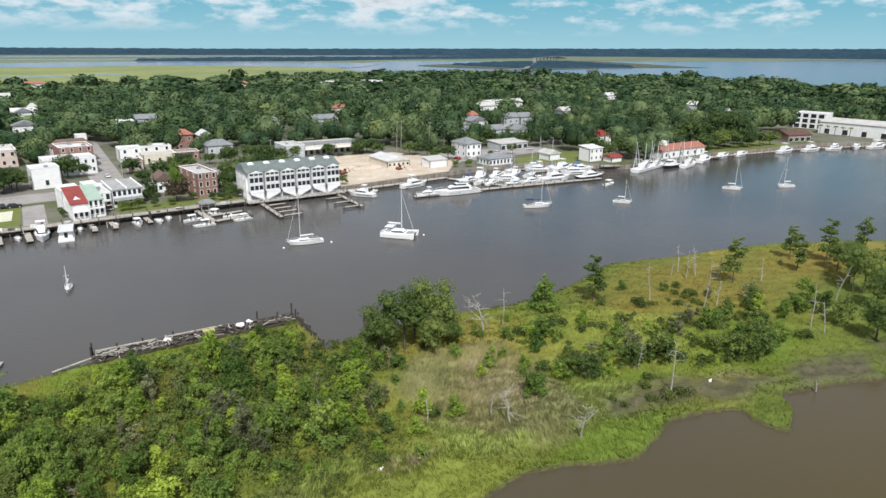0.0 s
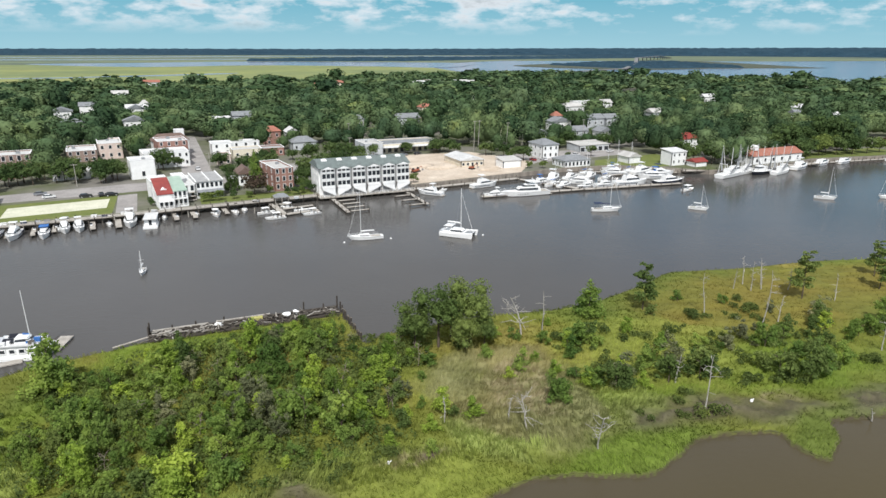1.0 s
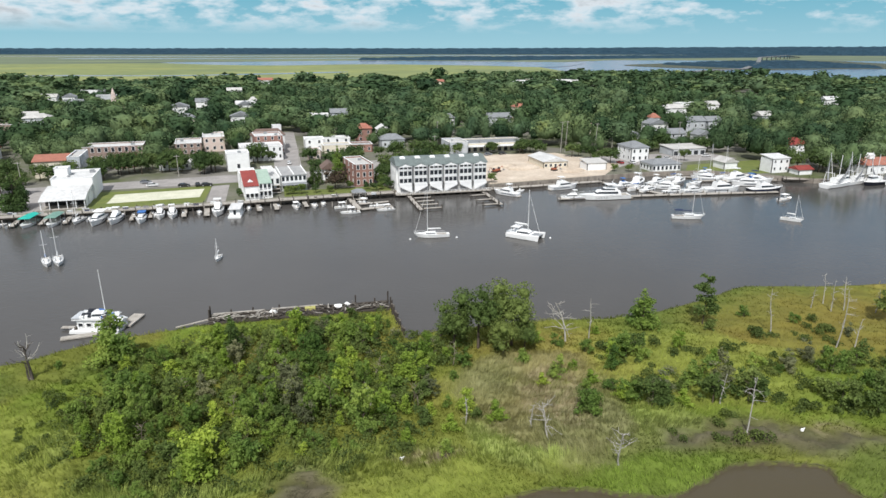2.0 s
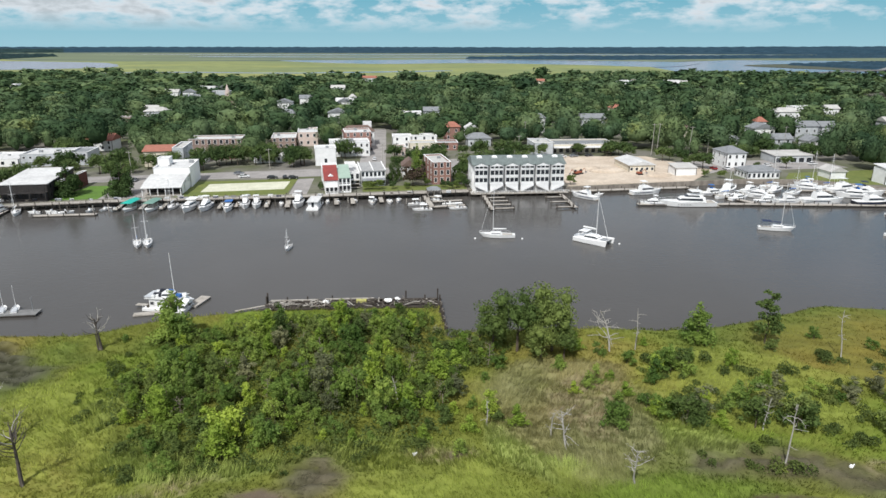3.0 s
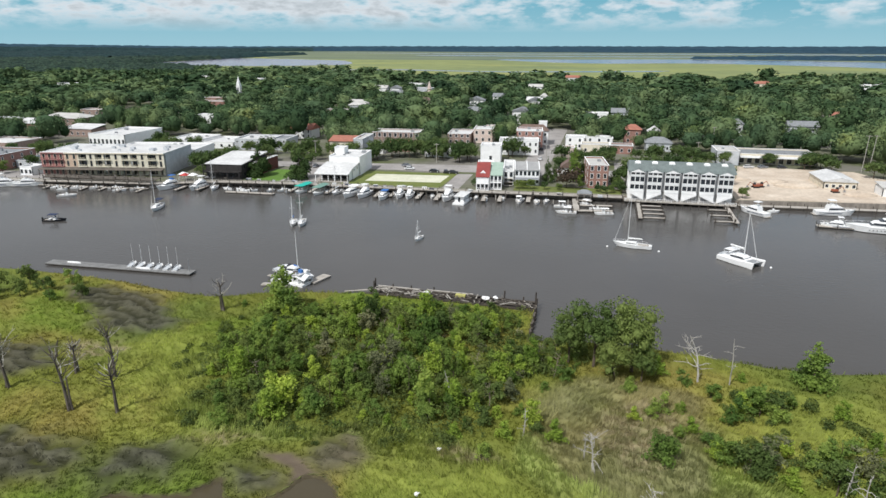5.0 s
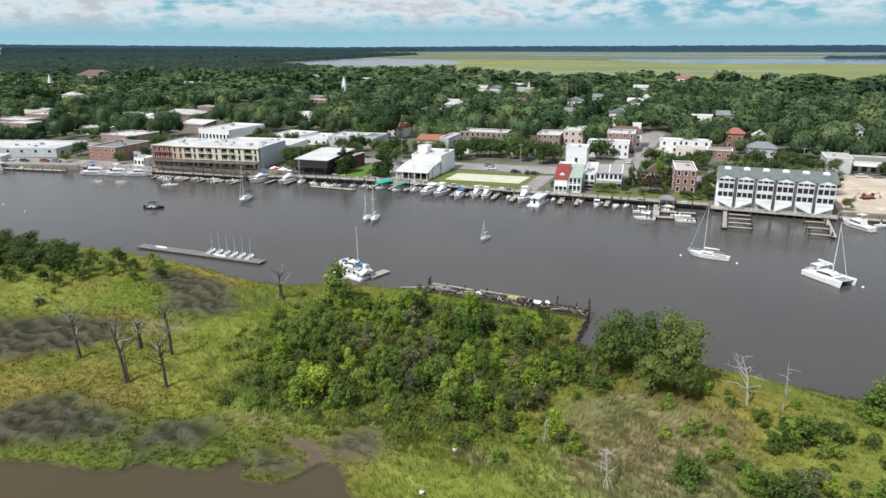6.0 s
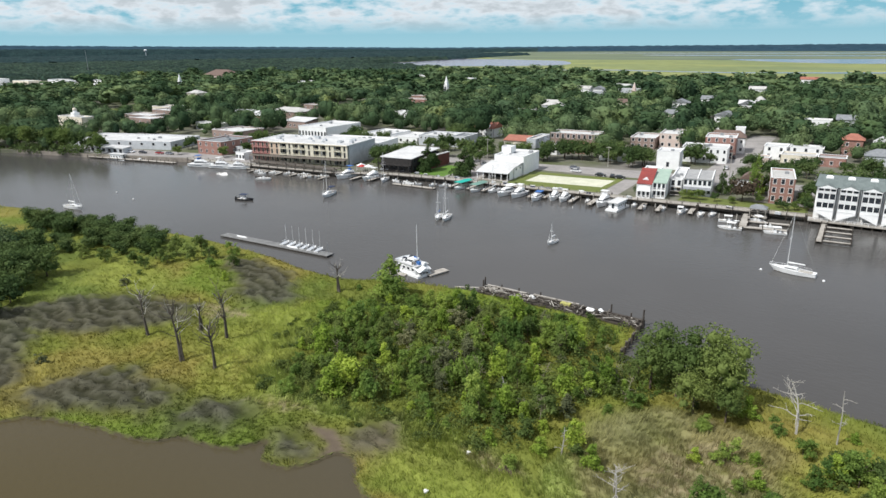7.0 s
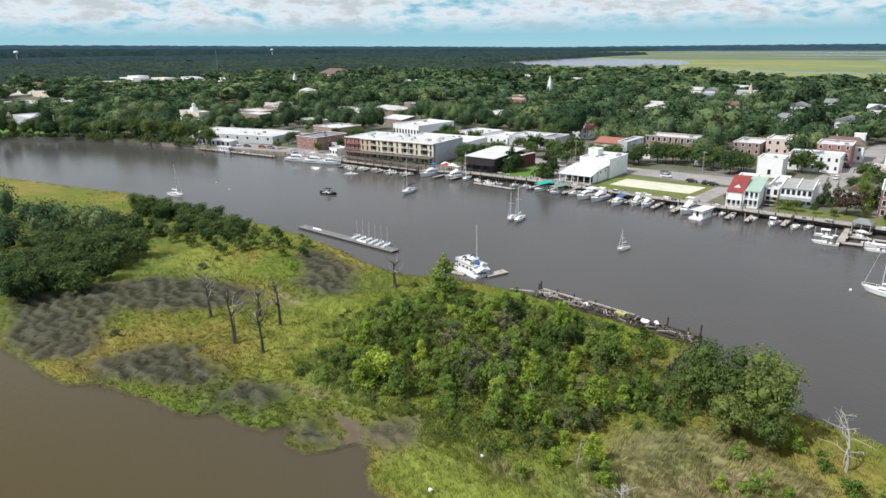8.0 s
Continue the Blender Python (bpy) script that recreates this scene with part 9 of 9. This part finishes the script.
for i, (x, y, h) in enumerate([(41.2 + 0.15 * (k % 2), 119.6 - 1.15 * k, 1.7 - 0.06 * k + 0.25 * (k % 3)) for k in range(12)] + [(53, 113.2, 2.4), (53.6, 112.2, 2.0), (52.6, 111.3, 1.8), (54, 110.6, 1.5)]):
    e = thing("old_piling", "rotten dark piling standing in the shallows", "piling", pose(x, y, -1), "old pilings")
    part("piling", Geo().tube((0, 0, 0), (0.15, 0, h + 1), 0.24, 0.2, 7), PILE, e)
    part("cap", Geo().tube((0.15, 0, h + 1), (0.16, 0, h + 1.12), 0.26, 0.18, 7), OLDPLANK, e)


for x, y in [(32.9, 66.7), (32.4, 56.9), (91.5, 58.6)]:
    e = thing("washed_up_jug", "white plastic jug washed up on the marsh", "litter", pose(x, y, 0.45))
    part("body", Geo().blob((0, 0, 0.3), (0.3, 0.25, 0.3), 3, 0.15, 5, 8), GELCOAT, e)
    part("neck", Geo().tube((0.2, 0, 0.45), (0.4, 0, 0.6), 0.1, 0.08), GELCOAT, e)

# ---- cars, poles and site machines ----
def car(x, y, turn, paint, label):
    e = thing("car", label, "car", pose(x, y, GROUND_Z + 0.05, 0, 0, turn), "parked cars")
    g = Geo()
    prof = [(-2.2, 0.45), (-2.2, 0.95), (-1.9, 1.0), (1.0, 0.98), (2.1, 0.85), (2.2, 0.45)]
    n = len(prof)
    g.add([(px, s * 0.88, pz) for s in (-1, 1) for px, pz in prof], [tuple(range(n)), tuple(range(2 * n - 1, n - 1, -1))] + [(i, n + i, n + (i + 1) % n, (i + 1) % n) for i in range(n)])
    part("body", g, paint, e)
    part("cabin_glass", cabin(-1.9, 1.15, 1.6, 1.55, 0.97, 1.42, 0.75, 0.45), GLASS, e)
    part("roof", cabin(-1.45, 0.42, 1.4, 1.36, 1.42, 1.48, 0.1, 0.1), paint, e)
    for wx in (-1.4, 1.4):
        for wy in (-0.82, 0.82):
            w = part("wheel", Geo().tube((wx, wy - 0.11, 0.32), (wx, wy + 0.11, 0.32), 0.32, 0.32, 10), RUBBER, e)
            part("rim", Geo().tube((wx, wy - 0.12, 0.32), (wx, wy + 0.12, 0.32), 0.18, 0.18, 8), ALU, w)


for x, y, a, p in [(-15.5, 258.5, 8, 0), (-10.5, 258.8, 100, 0), (-7, 257.5, 5, 0), (-27.5, 262, 5, 1), (-46.5, 256, 95, 0), (-31, 269, 5, 2), (-58, 262, 80, 1), (205, 268, 5, 1), (228, 270, 10, 1), (52, 275, 10, 2), (70, 280, 90, 1), (78, 282, 90, 2), (86, 285, 90, 0), (92, 287, 90, 1), (132, 302, 20, 0), (118, 300, 20, 1), (124, 301, 20, 2), (-70, 258, 95, 2), (193, 262, 95, 2), (197, 263, 95, 0),
                   (26, 300, 92, 1), (24, 330, 90, 0), (-250, 200, 10, 1), (-242, 201.5, 10, 0), (-226, 206, 12, 2), (-232, 204.5, 12, 3), (182, 262, 90, 1), (38, 272, 5, 1), (176.5, 263, 90, 3)]:
    car(x, y, a, CARPAINT[p], ("dark parked car on the asphalt", "white parked car on the asphalt", "grey parked car on the asphalt", "red parked car on the asphalt")[p])


def pole(x, y, h, arms=1, lean=0.0):
    e = thing("utility_pole", "tall bare timber utility pole", "utility pole", pose(x, y, GROUND_Z, 0, lean, 0), "utility poles")
    part("shaft", Geo().tube((0, 0, 0), (0, 0, h), 0.16, 0.11, 6), DEADWOOD, e)
    for k in range(arms):
        part("crossarm", Geo().box(-1.2, 1.2, -0.08, 0.08, h - 0.5 - k, h - 0.35 - k), DEADWOOD, e)


for x, y, h, l in [(163, 300, 16, 1.5), (166, 301, 16, 2.5), (180, 296, 15, 4), (96, 300, 11, 0), (-76, 272, 10, 0), (30, 284, 10, 0), (190, 296, 11, 0), (232, 300, 14, 0), (-20, 281, 9, 0), (110, 350, 12, 0)]:
    pole(x, y, h, 1, l)


def digger(x, y, turn, label):
    e = thing("excavator", label, "excavator", pose(x, y, GROUND_Z + 0.06, 0, 0, turn) @ Matrix.Scale(0.75, 4))
    for s in (-1, 1):
        part("track", Geo().box(-1.6, 1.6, s * 1.1 - 0.25, s * 1.1 + 0.25, 0, 0.75), RUBBER, e)
    part("body", Geo().box(-1.6, 1.0, -1.1, 1.1, 0.8, 1.7), ORANGE, e)
    part("cab", cabin(0.1, 1.3, 1.0, 0.9, 1.7, 2.7, 0.2), GLASS, e)
    part("boom", Geo().tube((1.0, 0, 1.6), (3.2, 0, 3.0), 0.2, 0.16), ORANGE, e)
    part("arm", Geo().tube((3.2, 0, 3.0), (4.4, 0, 1.2), 0.15, 0.12), ORANGE, e)
    part("bucket", Geo().box(4.0, 4.8, -0.4, 0.4, 0.5, 1.2), STEEL, e)


digger(114, 258, 20, "orange excavator working on the sandy site")
digger(112, 256.5, 200, "small orange loader on the sandy site")
digger(139, 254, 10, "dusty excavator beside a spoil heap")
for i, (x, y, s) in enumerate([(128, 262, 3.5), (120, 268, 3.0), (146, 250, 2.6), (108, 272, 2.4)]):
    e = thing("sand_heap", "rounded heap of pale dug sand", "sand heap", pose(x, y, GROUND_Z), "sand heaps")
    part("mound", Geo().blob((0, 0, 0), (s * 2.2, s, s * 0.5), 50 + i, 0.15, 6, 12), SAND, e, smooth=True)
for x, y, z, r in [(-3770, 1092, 44, 11), (-3243, 2233, 40, 8)]:
    e = thing("water_tower", "distant white water tower on the horizon", "water tower", pose(x, y, 0), "water towers")
    part("tank", Geo().blob((0, 0, z), (r, r, r * 0.7), 2, 0, 8, 14), GELCOAT, e, smooth=True)
    part("stem", Geo().tube((0, 0, 0), (0, 0, z - r * 0.5), r * 0.25, r * 0.2, 10), GREY, e)
e = thing("radio_mast", "slim distant radio mast above the woods", "radio mast", pose(-1226, 744, 0))
part("shaft", Geo().tube((0, 0, 0), (0, 0, 50), 0.5, 0.3, 4), STEEL, e)

# long bridge over the far water
e = thing("far_bridge", "long low concrete bridge across the far water", "bridge", pose(0, 0, 0))
BR = [(600, 960, 2.5), (660, 1000, 4), (833, 1156, 6), (1046, 1266, 6), (1400, 1650, 5), (1755, 2071, 14), (2100, 2330, 16), (2350, 2530, 5)]
g = Geo()
for p, q in zip(BR, BR[1:]):
    n = Vector((q[1] - p[1], p[0] - q[0], 0)).normalized() * 6
    g.add([(p[0] - n.x, p[1] - n.y, p[2]), (q[0] - n.x, q[1] - n.y, q[2]), (q[0] + n.x, q[1] + n.y, q[2]), (p[0] + n.x, p[1] + n.y, p[2]), (p[0] - n.x, p[1] - n.y, p[2] - 1.6), (q[0] - n.x, q[1] - n.y, q[2] - 1.6), (q[0] + n.x, q[1] + n.y, q[2] - 1.6), (p[0] + n.x, p[1] + n.y, p[2] - 1.6)],
          [(0, 3, 2, 1), (4, 5, 6, 7), (0, 1, 5, 4), (1, 2, 6, 5), (2, 3, 7, 6), (3, 0, 4, 7)])
part("span", g, FLOATDOCK, e)
for p, q in zip(BR[1:], BR[2:]):
    for k in range(6):
        x, y, z = [p[i] + (q[i] - p[i]) * (k + 0.5) / 6 for i in range(3)]
        part("pier", Geo().box(x - 1.2, x + 1.2, y - 1.2, y + 1.2, -1, z - 1.5), FLOATDOCK, e)

# street and garden trees seen one by one
rnd = random.Random(91)
TOWN_TREES_WEST = [(-365, 176, "street2", 1.1), (-345, 178, "street2", 1.1), (-330, 182, "street2", 1.0), (-320, 190, "street2", 1.0), (-308, 186, "street", .9), (-295, 190, "shrub2", 1.3),
    (-285, 196, "shrub3", 1.2), (-272, 199, "street", .6), (-232, 222, "street", .7), (-234, 226, "street2", .7), (-222, 208, "shrub2", 1.2), (-194, 214, "shrub2", 1.3), (-188, 224, "street", .8),
    (-182, 231, "street2", .8), (-114, 262, "street2", .8), (-116, 240, "street2", .9), (-112, 234, "street2", .8), (-113, 247, "street2", .9), (-120, 246, "street2", .8), (-108, 228, "street", .6), (-107, 252, "street2", .9), (-98, 268, "street", .9),
    (-90, 275, "street2", .9), (-85.0, 234.5, "laurel", 1.35), (-80, 262, "street2", .8), (-72, 258, "street", .8), (-66.0, 233.5, "laurel", 1.35)]
TOWN_TREES_COURT = [(-62, 283, "street2", .8), (-52, 288, "street2", .85), (-44, 290, "street2", .85), (-36, 291, "street2", .8), (-33, 300, "street", .9), (-28, 292, "street", .8),
    (-24, 303, "street2", .9), (-20, 293, "street2", .8), (-14, 304, "street", .8), (-12, 294, "street2", .85), (-6, 292, "street", .8), (6.0, 240, "shrub3", .6),
    (6.2, 235, "shrub3", .6), (10, 306, "street2", .85), (12, 305, "street2", 1.0), (18, 306, "street", .7), (23, 234, "shrub1", .75), (25.5, 234.4, "shrub2", .8),
    (28.3, 234.3, "shrub5", .9), (33.5, 234.5, "shrub6", .7), (39, 234.6, "shrub2", .7)]
TOWN_TREES_MIDDLE = [(41.5, 239.5, "russet", 1.15), (47, 239, "shrub5", .8), (53, 236, "shrub0", .7),
    (55, 232.6, "shrub3", .8), (58, 234.5, "shrub2", .8), (59.5, 246, "shrub2", 1.0), (60.5, 238, "shrub3", 1.0), (60.5, 243, "shrub2", 1.2), (61, 252, "street", .75),
    (62, 235, "shrub3", .9), (66, 262, "street2", .95), (74, 266, "street2", 1.0), (82, 268, "street2", 1.0), (90, 268, "street2", .95), (97, 262, "street", .8),
    (103.5, 236, "shrub5", 1.0), (128, 306, "street", .7), (150, 296, "street2", .7), (164, 246, "shrub2", .8), (166, 268, "shrub2", 1.0)]
TOWN_TREES_EAST = [(170, 244, "shrub1", .9), (196, 262, "shrub1", .8), (210, 262, "street", .7), (242, 226, "street2", .9), (246, 240, "street2", 1.1), (250, 222, "street2", 1.0),
    (258, 228, "street2", 1.1), (300, 232, "street2", 1.1), (304, 218, "shrub3", 1.6), (312, 219, "shrub3", 1.4), (312, 232, "street2", 1.1), (320, 219, "shrub2", 1.6),
    (326, 234, "street", 1.1), (330, 217, "shrub3", 1.5), (332, 224, "shrub2", 1.7), (340, 215, "shrub0", 1.4), (340, 232, "street2", 1.2), (346, 222, "shrub3", 1.7),
    (350, 214, "shrub3", 1.5), (354, 234, "street2", 1.1), (360, 214, "shrub2", 1.4), (364, 236, "street", 1.1)]
TOWN_TREES = TOWN_TREES_WEST + TOWN_TREES_COURT + TOWN_TREES_MIDDLE + TOWN_TREES_EAST
for x, y, k, s in TOWN_TREES:
    k = k.replace("shrub", "bush")
    s = s * 1.5 if x > 300 else s
    plant(k, x, y, GROUND_Z, s, rnd.uniform(0, 360), rnd.uniform(0.9, 1.1), "town trees", "leafy green tree by the waterfront street" if k.startswith(("street", "bush")) else "")
SCATTER = [(-112, -58, 266, 288, 12), (-46, 2, 283, 303, 12), (34, 60, 266, 304, 10), (60, 104, 246, 262, 9), (162, 178, 264, 290, 5), (-232, -178, 250, 275, 12), (192, 240, 282, 300, 10), (-330, -300, 190, 330, 14), (104, 160, 298, 308, 7), (60, 104, 296, 312, 8), (-176, -118, 268, 290, 12), (-130, -108, 316, 336, 6), (-58, -44, 262, 284, 5)]
for x0, x1, y0, y1, count in SCATTER:
    made, tries = 0, 0
    while made < count and tries < 200:
        tries += 1
        x, y = rnd.uniform(x0, x1), rnd.uniform(y0, y1)
        if any(p - 2 < x < q + 2 and r + f - 2.5 < y < s + 1.5 for p, q, r, s, f in FOOT) or 18 < x < 33 or (abs(y - 268) < 8 and -330 < x < 60):
            continue
        made += 1
        plant(rnd.choice(("street", "street2", "street2")), x, y, GROUND_Z, rnd.uniform(0.6, 0.95), rnd.uniform(0, 360), rnd.uniform(0.85, 1.1), "town trees", "leafy green tree between the town buildings")
for x, y, s, tall in [(43.6, 250.5, .72, 1.95), (33.6, 246.5, .44, 2.3), (36.2, 249.5, .4, 2.0), (46.5, 257, .5, 1.6)]:
    plant("cypress" if s > .6 else "dark_cypress", x, y, GROUND_Z, s, rnd.uniform(0, 360), tall, "town trees")
for i in range(5):
    palm(439, 228 - 4.7 * i, GROUND_Z, 5.5)

near_x = lambda xs, ys: (ys < 370) & (np.abs(xs) < 420)
mid_x = lambda xs, ys: ~near_x(xs, ys) & (np.hypot(xs - 40, ys) < 640)
far_x = lambda xs, ys: (np.hypot(xs - 40, ys) >= 640) & (np.hypot(xs - 40, ys) < 1180)
town_woods("town_trees", "dense leafy canopy of the old town's trees", (90, 370), (-420, 420), 9.6, 9, 420, 0.40, 301, 1.0, near_x)
town_woods("town_trees_inland", "dense leafy canopy further into the town", (60, 660), (-620, 660), 11.8, 8, 165, 0.62, 302, 1.22, mid_x, tall=0.9)
town_woods("town_trees_beyond", "dense leafy canopy behind the town", (60, 1200), (-1250, 920), 19.5, 6, 60, 1.3, 303, 1.95, far_x, tall=0.76)
GROVE_LAND = [(-112, 26), (-112, 84), (-128, 82), (-150, 68), (-178, 56), (-230, 40), (-330, 12), (-300, 4), (-200, 8)]
town_woods("grove_canopy", "dense dark canopy of the western marsh grove", (0, 100), (-340, -100), 6.6, 8, 330, 0.34, 304, 0.72, lambda xs, ys: xs < 0, GROVE_LAND, 0.0, tall=1.0, core_size=0.6)
